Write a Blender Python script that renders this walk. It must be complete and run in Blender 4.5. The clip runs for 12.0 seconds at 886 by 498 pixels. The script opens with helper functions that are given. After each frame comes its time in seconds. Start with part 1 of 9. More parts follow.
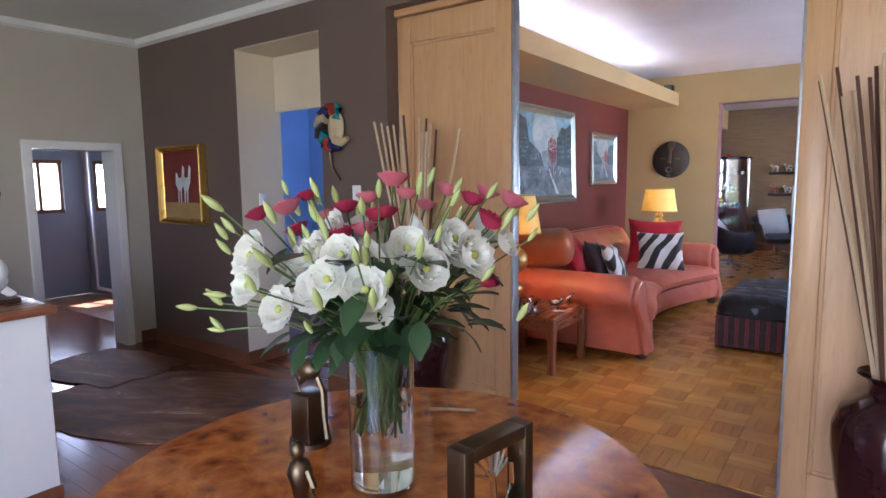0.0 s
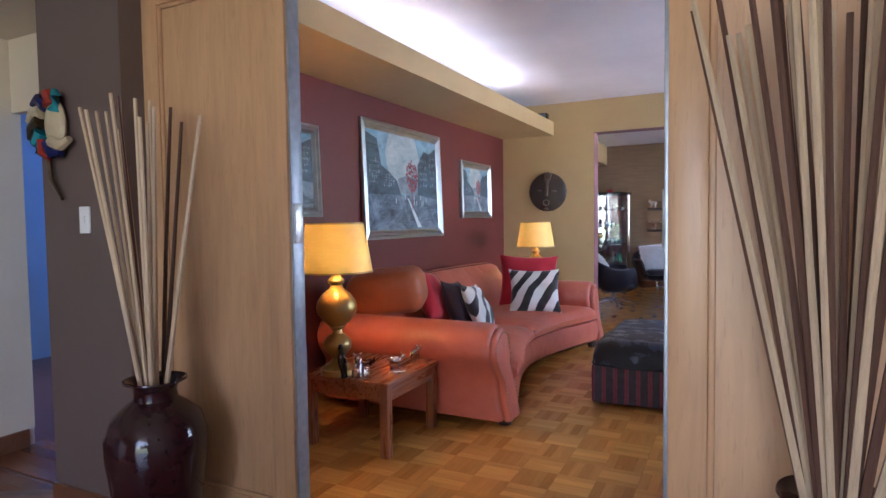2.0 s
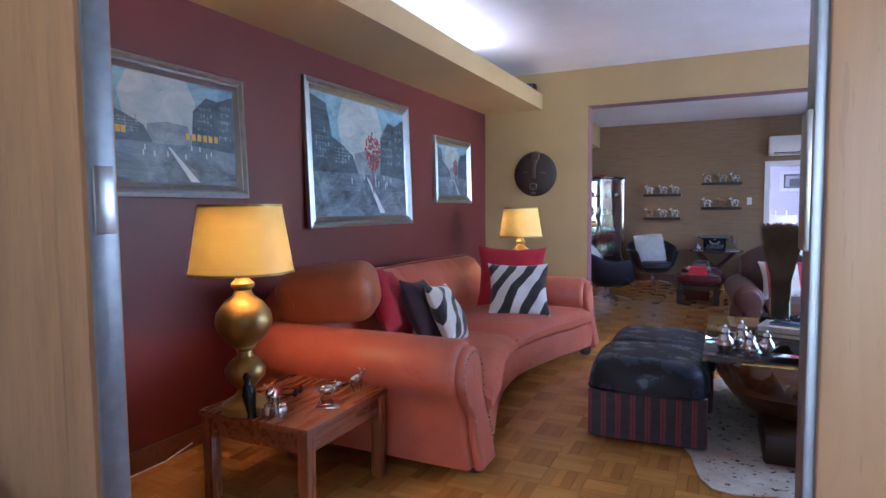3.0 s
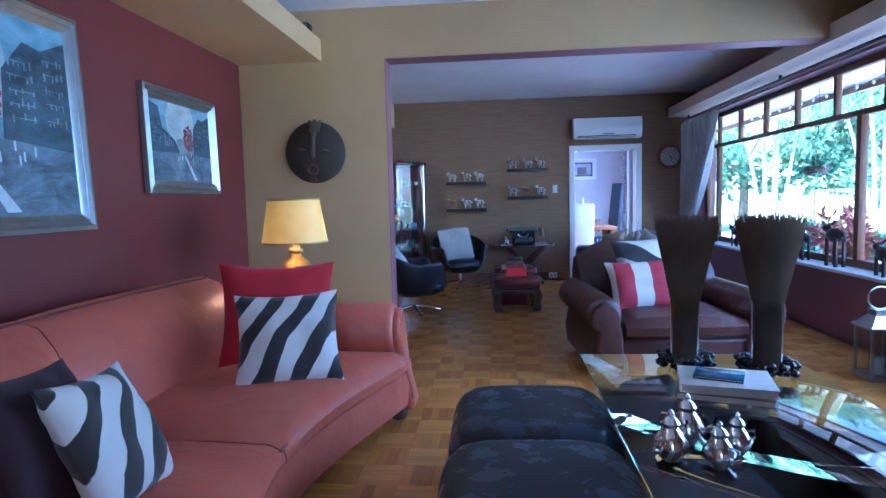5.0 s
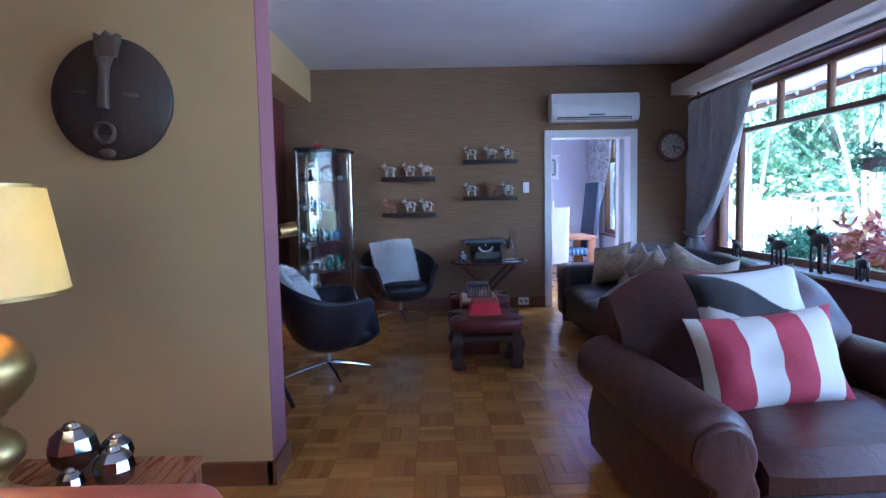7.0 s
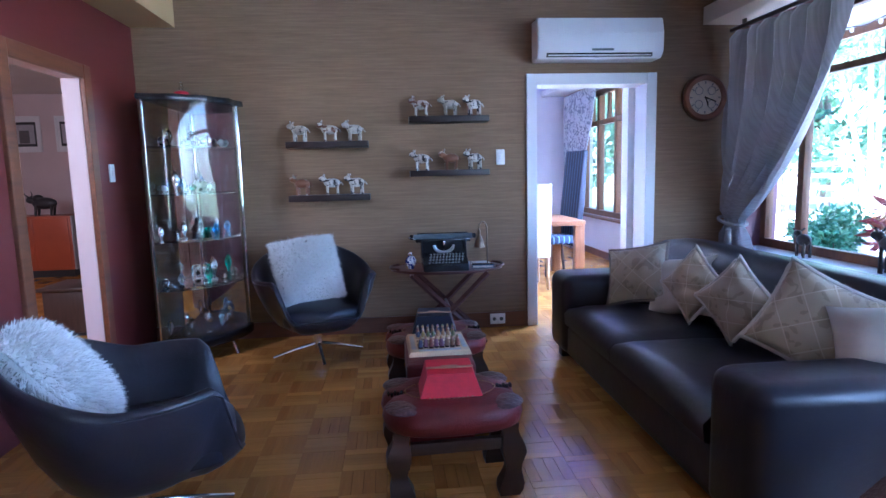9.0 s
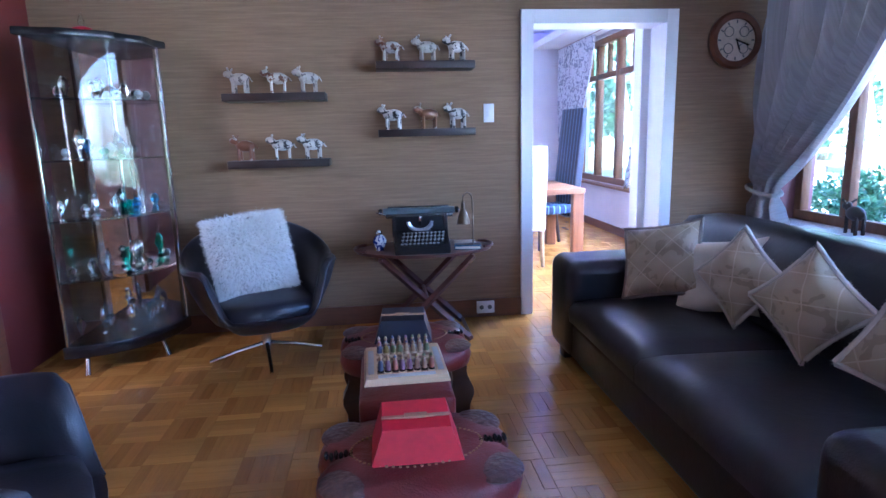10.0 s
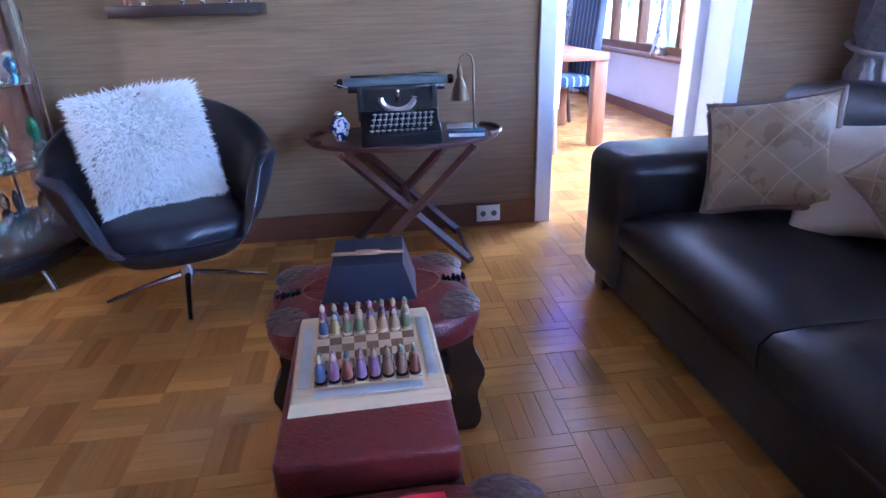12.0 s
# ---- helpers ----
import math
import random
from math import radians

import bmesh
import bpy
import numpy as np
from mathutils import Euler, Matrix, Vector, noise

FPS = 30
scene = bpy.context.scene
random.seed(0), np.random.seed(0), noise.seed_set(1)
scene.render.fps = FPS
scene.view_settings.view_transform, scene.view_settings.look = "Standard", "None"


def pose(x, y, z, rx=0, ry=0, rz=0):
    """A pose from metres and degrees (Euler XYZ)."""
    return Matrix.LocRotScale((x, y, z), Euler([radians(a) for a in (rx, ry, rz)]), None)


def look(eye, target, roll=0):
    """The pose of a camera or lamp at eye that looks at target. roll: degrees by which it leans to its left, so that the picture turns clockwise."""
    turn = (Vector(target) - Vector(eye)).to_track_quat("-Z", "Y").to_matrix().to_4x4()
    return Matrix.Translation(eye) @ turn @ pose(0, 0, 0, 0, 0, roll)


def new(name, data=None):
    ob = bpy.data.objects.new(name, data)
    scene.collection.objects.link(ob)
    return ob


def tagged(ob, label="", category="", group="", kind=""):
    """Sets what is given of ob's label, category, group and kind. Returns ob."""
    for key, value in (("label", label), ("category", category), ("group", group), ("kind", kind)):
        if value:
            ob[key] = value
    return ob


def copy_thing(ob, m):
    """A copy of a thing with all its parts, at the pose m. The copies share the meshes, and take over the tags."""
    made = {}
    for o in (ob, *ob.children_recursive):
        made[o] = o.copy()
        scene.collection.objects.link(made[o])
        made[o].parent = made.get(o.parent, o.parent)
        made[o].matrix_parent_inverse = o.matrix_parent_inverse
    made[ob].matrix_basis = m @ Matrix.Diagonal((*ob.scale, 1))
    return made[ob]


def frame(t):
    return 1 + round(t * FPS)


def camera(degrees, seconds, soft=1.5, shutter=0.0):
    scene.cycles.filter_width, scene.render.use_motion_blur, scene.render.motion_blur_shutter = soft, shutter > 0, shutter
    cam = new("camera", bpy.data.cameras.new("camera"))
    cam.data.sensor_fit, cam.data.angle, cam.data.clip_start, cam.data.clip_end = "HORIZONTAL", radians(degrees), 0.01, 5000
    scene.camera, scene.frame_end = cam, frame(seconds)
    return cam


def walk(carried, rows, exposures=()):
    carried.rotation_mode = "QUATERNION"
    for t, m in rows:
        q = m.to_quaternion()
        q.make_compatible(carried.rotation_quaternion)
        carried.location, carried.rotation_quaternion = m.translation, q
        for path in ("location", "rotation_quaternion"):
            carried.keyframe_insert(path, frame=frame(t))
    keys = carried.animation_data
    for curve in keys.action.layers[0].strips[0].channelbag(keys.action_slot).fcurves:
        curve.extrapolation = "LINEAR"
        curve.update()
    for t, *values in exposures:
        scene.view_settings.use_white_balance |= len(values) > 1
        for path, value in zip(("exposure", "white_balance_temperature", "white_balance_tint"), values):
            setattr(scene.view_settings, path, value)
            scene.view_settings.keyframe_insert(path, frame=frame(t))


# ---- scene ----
cam = camera(74.0, 12.0)
PATH = [
    (0, (0.434, -1.451, 1.499), (-0.735, 0.155, 1.267), -0.6),
    (0.5, (0.494, -1.427, 1.504), (-0.639, 0.219, 1.426), -0.6),
    (1, (0.524, -1.248, 1.46), (-0.477, 0.483, 1.4), -0.7),
    (1.5, (0.462, -0.786, 1.405), (-0.446, 0.994, 1.34), -0.8),
    (2, (0.348, -0.286, 1.379), (-0.548, 1.499, 1.286), -0.8),
    (2.5, (0.226, 0.212, 1.363), (-0.667, 1.999, 1.256), -0.8),
    (3, (0.079, 0.666, 1.352), (-0.781, 2.466, 1.217), -0.5),
    (3.5, (-0.037, 1.058, 1.368), (-0.621, 2.962, 1.184), -0.5),
    (3.7, (-0.107, 1.223, 1.369), (-0.56, 3.162, 1.18), -0.5),
    (5.5, (-0.496, 3.214, 1.332), (-0.656, 5.2, 1.16), -1.3),
    (6, (-0.553, 3.808, 1.352), (-0.654, 5.798, 1.177), -1.1),
    (6.5, (-0.605, 4.407, 1.338), (-0.65, 6.399, 1.166), -1.4),
    (7, (-0.580, 5.013, 1.29), (-0.569, 7.006, 1.131), -1.1),
    (8.8, (-0.494, 6.999, 1.331), (-0.328, 8.977, 1.087), -1.4),
    (9, (-0.458, 7.204, 1.332), (-0.285, 9.179, 1.073), -1.4),
    (9.5, (-0.399, 7.634, 1.305), (-0.211, 9.603, 1.006), -1.5),
    (10, (-0.312, 8.022, 1.307), (-0.101, 9.974, 0.926), -1.5),
    (10.5, (-0.222, 8.408, 1.317), (0.026, 10.346, 0.892), -1.6),
    (11, (-0.212, 8.749, 1.254), (0.04, 10.668, 0.75), -1.6),
    (11.5, (-0.209, 8.966, 1.172), (0.03, 10.84, 0.517), -1.7),
    (12, (-0.204, 9.07, 1.142), (0.023, 10.902, 0.373), -1.9),
]
EXPOSURES = [
    (0.0, 3.38, 5650, 26), (2.5, 3.10, 5450, 26), (3.1, 3.05, 5000, 22), (3.6, 3.30, 4450, 12), (5.5, 2.80, 4150, 18),
    (6.1, 2.76, 4600, 20), (7.0, 2.87, 4550, 19), (9.0, 3.42, 4550, 20), (10.0, 3.68, 4550, 22), (10.5, 3.76, 4550, 24), (12.0, 3.98, 4500, 25),
]
walk(cam, [(t, look(eye, target, roll)) for t, eye, target, roll in PATH], EXPOSURES)

# ---- world, sun, lights ----
world = bpy.data.worlds.new("world")
scene.world = world
world.use_nodes = True
wn = world.node_tree
sky = wn.nodes.new("ShaderNodeTexSky")
sky.sky_type, sky.sun_disc = "NISHITA", False
sky.sun_elevation, sky.sun_rotation = radians(52), radians(-70)
wn.nodes["Background"].inputs["Strength"].default_value = 0.15
wn.links.new(sky.outputs[0], wn.nodes["Background"].inputs["Color"])

sun_data = bpy.data.lights.new("sun", "SUN")
sun_data.energy, sun_data.angle, sun_data.color = 5.0, radians(0.5), (1.0, 0.95, 0.86)
sun = new("sun", sun_data)
sun.matrix_world = look((-6, -2, 12), (1.5, -0.2, 0))


def area_lamp(name, eye, target, w, h, watts, color):
    d = bpy.data.lights.new(name, "AREA")
    d.shape, d.size, d.size_y, d.energy, d.color = "RECTANGLE", w, h, watts, color
    o = new(name, d)
    o.matrix_world = look(eye, target)
    return o


def bulb(name, place, watts, color, radius=0.04):
    d = bpy.data.lights.new(name, "POINT")
    d.energy, d.color, d.shadow_soft_size = watts, color, radius
    o = new(name, d)
    o.location = place
    return o


# area lamps stand in for daylight at the windows and an unseen hall opening
area_lamp("window_daylight", (2.93, 5.70, 1.55), (0.6, 6.0, -0.4), 2.7, 1.7, 10, (0.74, 0.87, 1.0))
area_lamp("dining_window_daylight", (2.86, 13.45, 1.55), (0, 13.6, 0.9), 1.3, 1.6, 25, (0.80, 0.88, 1.0))
area_lamp("hall_daylight", (0.6, -4.3, 1.7), (-0.6, 0, 1.3), 2.6, 2.0, 8.5, (1.0, 0.95, 0.90))
area_lamp("side_room_daylight", (-8.45, 1.68, 1.46), (-6, 1.0, 1.0), 0.5, 0.5, 3, (0.85, 0.92, 1.0))
# fill lamps added inside the blue room and the study, at no window
area_lamp("passage_fill", (-5.2, 3.6, 2.1), (-3.4, 3.2, 0.9), 0.8, 0.8, 3.2, (0.62, 0.80, 1.0))
area_lamp("study_fill", (-4.0, 9.4, 2.0), (-5.0, 14.5, 0.9), 1.0, 1.0, 8, (1.0, 0.80, 0.62))
# the table lamps' bulbs and the cove's tubes
bulb("table_lamp_bulb", (-1.86, 2.64, 1.21), 14, (1.0, 0.50, 0.17))
bulb("table_lamp_bulb_far", (-1.855, 6.62, 1.18), 4.0, (1.0, 0.55, 0.20))
for y0 in (2.7, 4.2, 5.7):
    area_lamp("cove_tube", (-2.12, y0, 2.66), (-2.00, y0, 2.96), 1.2, 0.05, 0.7, (0.96, 0.98, 1.0))
bulb("dining_cove", (2.3, 15.6, 2.70), 4, (0.18, 0.16, 1.0), 0.1)

# ---- small helpers ----
class Bm:
    """A bmesh under construction, with simple solids."""

    def __init__(self):
        self.bm = bmesh.new()

    def _add(self, verts, m):
        if m is not None:
            for v in verts:
                v.co = m @ v.co
        return self

    def box(self, a, b, bevel=0.0, m=None, seg=2):
        x0, y0, z0 = a
        x1, y1, z1 = b
        tmp = bmesh.new()
        bmesh.ops.create_cube(tmp, size=1.0)
        for v in tmp.verts:
            v.co = Vector((x0 + (v.co.x + 0.5) * (x1 - x0), y0 + (v.co.y + 0.5) * (y1 - y0), z0 + (v.co.z + 0.5) * (z1 - z0)))
        if bevel > 0:
            bmesh.ops.bevel(tmp, geom=tmp.edges[:], offset=min(bevel, 0.49 * min(abs(x1 - x0), abs(y1 - y0), abs(z1 - z0))), segments=seg, affect="EDGES", profile=0.5)
        return self.merge(tmp, m)

    def merge(self, tmp, m=None):
        vmap = {}
        for v in tmp.verts:
            vmap[v] = self.bm.verts.new(m @ v.co if m is not None else v.co)
        for f in tmp.faces:
            try:
                self.bm.faces.new([vmap[v] for v in f.verts])
            except ValueError:
                pass
        tmp.free()
        return self

    def lathe(self, profile, n=32, m=None, cap=True):
        """profile: (r, z) from bottom to top, turned about z."""
        tmp = bmesh.new()
        rings = []
        for r, z in profile:
            rings.append([tmp.verts.new((max(r, 1e-4) * math.cos(2 * math.pi * i / n), max(r, 1e-4) * math.sin(2 * math.pi * i / n), z)) for i in range(n)])
        for a, b in zip(rings, rings[1:]):
            for i in range(n):
                tmp.faces.new((a[i], a[(i + 1) % n], b[(i + 1) % n], b[i]))
        if cap:
            tmp.faces.new(rings[0][::-1])
            tmp.faces.new(rings[-1])
        return self.merge(tmp, m)

    def tube(self, pts, r, n=8, m=None, r_end=None):
        """A round bar along points; r may taper to r_end."""
        tmp = bmesh.new()
        pts = [Vector(p) for p in pts]
        rings = []
        for i, p in enumerate(pts):
            d = (pts[min(i + 1, len(pts) - 1)] - pts[max(i - 1, 0)]).normalized()
            up = Vector((0, 0, 1)) if abs(d.z) < 0.95 else Vector((1, 0, 0))
            s = d.cross(up).normalized()
            u = s.cross(d).normalized()
            k = r if r_end is None else r + (r_end - r) * i / max(1, len(pts) - 1)
            rings.append([tmp.verts.new(p + k * (math.cos(2 * math.pi * j / n) * s + math.sin(2 * math.pi * j / n) * u)) for j in range(n)])
        for a, b in zip(rings, rings[1:]):
            for j in range(n):
                tmp.faces.new((a[j], a[(j + 1) % n], b[(j + 1) % n], b[j]))
        tmp.faces.new(rings[0][::-1])
        tmp.faces.new(rings[-1])
        return self.merge(tmp, m)

    def ball(self, c, r, m=None, u=16, v=10, s=(1, 1, 1)):
        tmp = bmesh.new()
        bmesh.ops.create_uvsphere(tmp, u_segments=u, v_segments=v, radius=r)
        for w in tmp.verts:
            w.co = Vector((w.co.x * s[0] + c[0], w.co.y * s[1] + c[1], w.co.z * s[2] + c[2]))
        return self.merge(tmp, m)

    def prism(self, poly, a, b, axis="x", bevel=0.0, m=None, seg=3):
        """A 2D polygon drawn out along an axis from a to b. For x the polygon is (y, z), for y it is (x, z), for z it is (x, y)."""
        tmp = bmesh.new()

        def at(p, k):
            return {"x": (k, p[0], p[1]), "y": (p[0], k, p[1]), "z": (p[0], p[1], k)}[axis]

        lo = [tmp.verts.new(at(p, a)) for p in poly]
        hi = [tmp.verts.new(at(p, b)) for p in poly]
        f0, f1 = tmp.faces.new(lo), tmp.faces.new(hi)
        n = len(poly)
        for i in range(n):
            tmp.faces.new((lo[i], lo[(i + 1) % n], hi[(i + 1) % n], hi[i]))
        bmesh.ops.recalc_face_normals(tmp, faces=tmp.faces[:])
        if bevel > 0:
            bmesh.ops.bevel(tmp, geom=list(set(f0.edges) | set(f1.edges)), offset=bevel, segments=seg, affect="EDGES", profile=0.5)
        return self.merge(tmp, m)

    def sweep(self, sections, closed=True, caps=True, m=None):
        """Skin over equal-length rings of points."""
        tmp = bmesh.new()
        rings = [[tmp.verts.new(p) for p in s] for s in sections]
        n = len(rings[0])
        for a, b in zip(rings, rings[1:]):
            for j in range(n if closed else n - 1):
                tmp.faces.new((a[j], a[(j + 1) % n], b[(j + 1) % n], b[j]))
        if caps and closed:
            tmp.faces.new(rings[0][::-1])
            tmp.faces.new(rings[-1])
        return self.merge(tmp, m)

    def pillow(self, w, h, t, m=None, n=14, pinch=0.10, crumple=0.012, seed=0):
        """A stuffed cushion in the xz plane, its centre at the origin, thick along y."""
        tmp = bmesh.new()
        sides = []
        for sgn in (-1, 1):
            g = []
            for i in range(n + 1):
                row = []
                for j in range(n + 1):
                    u, v = 2 * i / n - 1, 2 * j / n - 1
                    k = max(0.0, (1 - abs(u) ** 2.6) * (1 - abs(v) ** 2.6)) ** 0.55
                    x = u * w / 2 * (1 - pinch * (1 - v * v) * abs(u) ** 3)
                    z = v * h / 2 * (1 - pinch * (1 - u * u) * abs(v) ** 3)
                    d = noise.noise((u * 2.1 + seed, v * 2.1, sgn * 3.1 + seed)) * crumple * 2 * k
                    row.append(tmp.verts.new((x, sgn * (t / 2 * k + 0.004) + d, z)))
                g.append(row)
            sides.append(g)
        for g, flip in zip(sides, (False, True)):
            for i in range(n):
                for j in range(n):
                    q = (g[i][j], g[i + 1][j], g[i + 1][j + 1], g[i][j + 1])
                    tmp.faces.new(q[::-1] if flip else q)
        a, b = sides
        rim = [(i, 0) for i in range(n)] + [(n, j) for j in range(n)] + [(n - i, n) for i in range(n)] + [(0, n - j) for j in range(n)]
        for k in range(len(rim)):
            p, q = rim[k], rim[(k + 1) % len(rim)]
            tmp.faces.new((a[p[0]][p[1]], b[p[0]][p[1]], b[q[0]][q[1]], a[q[0]][q[1]]))
        return self.merge(tmp, m)


def finish(bm, smooth=True, angle=40):
    mesh = bpy.data.meshes.new("mesh")
    b = bm.bm
    bmesh.ops.recalc_face_normals(b, faces=b.faces[:])
    if smooth:
        lim = radians(angle)
        for f in b.faces:
            f.smooth = True
        for e in b.edges:
            if len(e.link_faces) == 2 and e.calc_face_angle(0) > lim:
                e.smooth = False
    b.to_mesh(mesh)
    b.free()
    return mesh


def part(name, bm, material, parent=None, label="", smooth=True, angle=40):
    """Links a bmesh as one mesh object under a thing or a part."""
    mesh = finish(bm, smooth, angle)
    mesh.name = name
    mesh.materials.append(material)
    o = new(name, mesh)
    if parent is not None:
        o.parent = parent
    if label:
        o["label"] = label
    return o


def thing(name, label, category, m=None, group=""):
    o = new(name)
    o.empty_display_size = 0.1
    if m is not None:
        o.matrix_basis = m
    return tagged(o, label, category, group)


def solo(name, bm, material, label, category, m=None, group="", kind="", smooth=True, angle=40):
    o = part(name, bm, material, None, "", smooth, angle)
    if m is not None:
        o.matrix_basis = m
    return tagged(o, label, category, group, kind)


def structure(name, bm, material, label, category="structure", smooth=False):
    return tagged(part(name, bm, material, None, "", smooth), label, category, "", "structure")


def arc(cx, cy, r, a0, a1, n):
    return [(cx + r * math.cos(radians(a0 + (a1 - a0) * i / n)), cy + r * math.sin(radians(a0 + (a1 - a0) * i / n))) for i in range(n + 1)]

# ---- materials ----
class Mat:
    def __init__(self, name, rough=0.5, metal=0.0):
        self.mat = bpy.data.materials.new(name)
        self.mat.use_nodes = True
        self.nt = self.mat.node_tree
        self.b = self.nt.nodes["Principled BSDF"]
        self.b.inputs["Roughness"].default_value = rough
        self.b.inputs["Metallic"].default_value = metal
        self.tc = self.nt.nodes.new("ShaderNodeTexCoord")

    def n(self, kind, **kw):
        node = self.nt.nodes.new(kind)
        for k, v in kw.items():
            node.inputs[k].default_value = v
        return node

    def link(self, a, b):
        self.nt.links.new(a, b)

    def coords(self, scale=(1, 1, 1), space="Object", rot=(0, 0, 0)):
        mp = self.n("ShaderNodeMapping")
        mp.inputs["Scale"].default_value = scale
        mp.inputs["Rotation"].default_value = rot
        self.link(self.tc.outputs[space], mp.inputs["Vector"])
        return mp.outputs[0]

    def noise(self, scale, detail=4.0, rough=0.55, vec=None, distort=0.0):
        t = self.n("ShaderNodeTexNoise", Scale=scale, Detail=detail, Roughness=rough, Distortion=distort)
        self.link(vec if vec is not None else self.tc.outputs["Object"], t.inputs["Vector"])
        return t.outputs["Fac"]

    def ramp(self, fac, stops):
        r = self.n("ShaderNodeValToRGB")
        els = r.color_ramp.elements
        while len(els) < len(stops):
            els.new(0.5)
        for e, (p, c) in zip(els, stops):
            e.position, e.color = p, (*c, 1)
        self.link(fac, r.inputs["Fac"])
        return r.outputs["Color"]

    def mix(self, a, b, fac, mode="MIX"):
        m = self.n("ShaderNodeMix")
        m.data_type, m.blend_type = "RGBA", mode
        if isinstance(fac, (int, float)):
            m.inputs[0].default_value = fac
        else:
            self.link(fac, m.inputs[0])
        for s, v in ((6, a), (7, b)):
            if isinstance(v, tuple):
                m.inputs[s].default_value = (*v, 1)
            else:
                self.link(v, m.inputs[s])
        return m.outputs[2]

    def math(self, op, a, b=0.0):
        m = self.n("ShaderNodeMath")
        m.operation = op
        for s, v in ((0, a), (1, b)):
            if isinstance(v, (int, float)):
                m.inputs[s].default_value = v
            else:
                self.link(v, m.inputs[s])
        return m.outputs[0]

    def color(self, c):
        if isinstance(c, tuple):
            self.b.inputs["Base Color"].default_value = (*c, 1)
        else:
            self.link(c, self.b.inputs["Base Color"])
        return self

    def rough(self, fac, lo, hi):
        r = self.n("ShaderNodeMapRange")
        r.inputs[3].default_value, r.inputs[4].default_value = lo, hi
        self.link(fac, r.inputs[0])
        self.link(r.outputs[0], self.b.inputs["Roughness"])
        return self

    def bump(self, fac, strength=0.2, dist=0.01):
        b = self.n("ShaderNodeBump", Strength=strength, Distance=dist)
        self.link(fac, b.inputs["Height"])
        self.link(b.outputs[0], self.b.inputs["Normal"])
        return self

    def rand(self):
        return self.n("ShaderNodeObjectInfo").outputs["Random"]

    def island(self):
        return self.n("ShaderNodeNewGeometry").outputs["Random Per Island"]


def shade(c, k):
    return tuple(min(1.0, x * k) for x in c)


def paint(name, c, rough=0.6, vary=0.06, grain=260.0):
    m = Mat(name, rough)
    f = m.noise(1.3, 5)
    m.color(m.ramp(f, [(0.3, shade(c, 1 - vary)), (0.7, shade(c, 1 + vary))]))
    return m.bump(m.noise(grain, 3), 0.08, 0.002).mat


def leather(name, c, rough=0.36, crease=0.35, vary=0.25):
    m = Mat(name, rough)
    big = m.noise(3.2, 5, 0.6, None, 0.4)
    m.color(m.ramp(big, [(0.25, shade(c, 1 - vary)), (0.55, c), (0.8, shade(c, 1 + vary))]))
    v = m.n("ShaderNodeTexVoronoi", Scale=170.0)
    m.link(m.tc.outputs["Object"], v.inputs["Vector"])
    soft = m.noise(7.0, 4, 0.6, None, 1.2)
    h = m.math("ADD", m.math("MULTIPLY", v.outputs["Distance"], 0.12), m.math("MULTIPLY", soft, 1.0))
    m.bump(h, crease, 0.02)
    m.rough(big, rough - 0.08, rough + 0.14)
    return m.mat


def wood(name, c, rough=0.35, scale=1.0, along="x", vary=0.35, per=False):
    m = Mat(name, rough)
    s = {"x": (1.2, 14, 14), "y": (14, 1.2, 14), "z": (14, 14, 1.2)}[along]
    vec = m.coords(tuple(k * scale for k in s))
    g = m.noise(2.2, 6, 0.65, vec, 0.8)
    fine = m.noise(9.0, 3, 0.6, vec)
    col = m.ramp(g, [(0.25, shade(c, 1 - vary)), (0.5, c), (0.78, shade(c, 1 + vary * 0.8))])
    col = m.mix(col, shade(c, 0.55), m.math("MULTIPLY", m.math("GREATER_THAN", fine, 0.62), 0.25))
    if per:
        tint = m.ramp(m.rand(), [(0.0, (0.72, 0.68, 0.62)), (0.5, (1, 1, 1)), (1.0, (1.22, 1.16, 1.05))])
        col = m.mix(col, tint, 1.0, "MULTIPLY")
    m.color(col)
    m.rough(g, rough - 0.06, rough + 0.1)
    return m.bump(fine, 0.06, 0.003).mat


def metal(name, c, rough=0.2):
    m = Mat(name, rough, 1.0)
    f = m.noise(18.0, 4)
    m.color(m.ramp(f, [(0.3, shade(c, 0.82)), (0.7, c)]))
    return m.rough(f, rough * 0.7, rough * 1.5).mat


def plain(name, c, rough=0.5, metal_=0.0):
    m = Mat(name, rough, metal_)
    f = m.noise(30.0, 3)
    return m.color(m.ramp(f, [(0.3, shade(c, 0.88)), (0.7, shade(c, 1.08))])).mat


def glass(name, tint=(0.93, 0.98, 0.97), rough=0.0, ior=1.45):
    m = Mat(name, rough)
    m.b.inputs["Transmission Weight"].default_value = 1.0
    m.b.inputs["IOR"].default_value = ior
    return m.color(tint).mat


def cloth(name, c, rough=0.85, weave=420.0, vary=0.12):
    m = Mat(name, rough)
    f = m.noise(5.0, 5)
    m.color(m.ramp(f, [(0.3, shade(c, 1 - vary)), (0.7, shade(c, 1 + vary))]))
    m.b.inputs["Sheen Weight"].default_value = 0.08
    return m.bump(m.noise(weave, 2), 0.25, 0.003).mat


def emit(name, c, strength):
    m = Mat(name)
    m.b.inputs["Emission Color"].default_value = (*c, 1)
    m.b.inputs["Emission Strength"].default_value = strength
    return m.color(c).mat


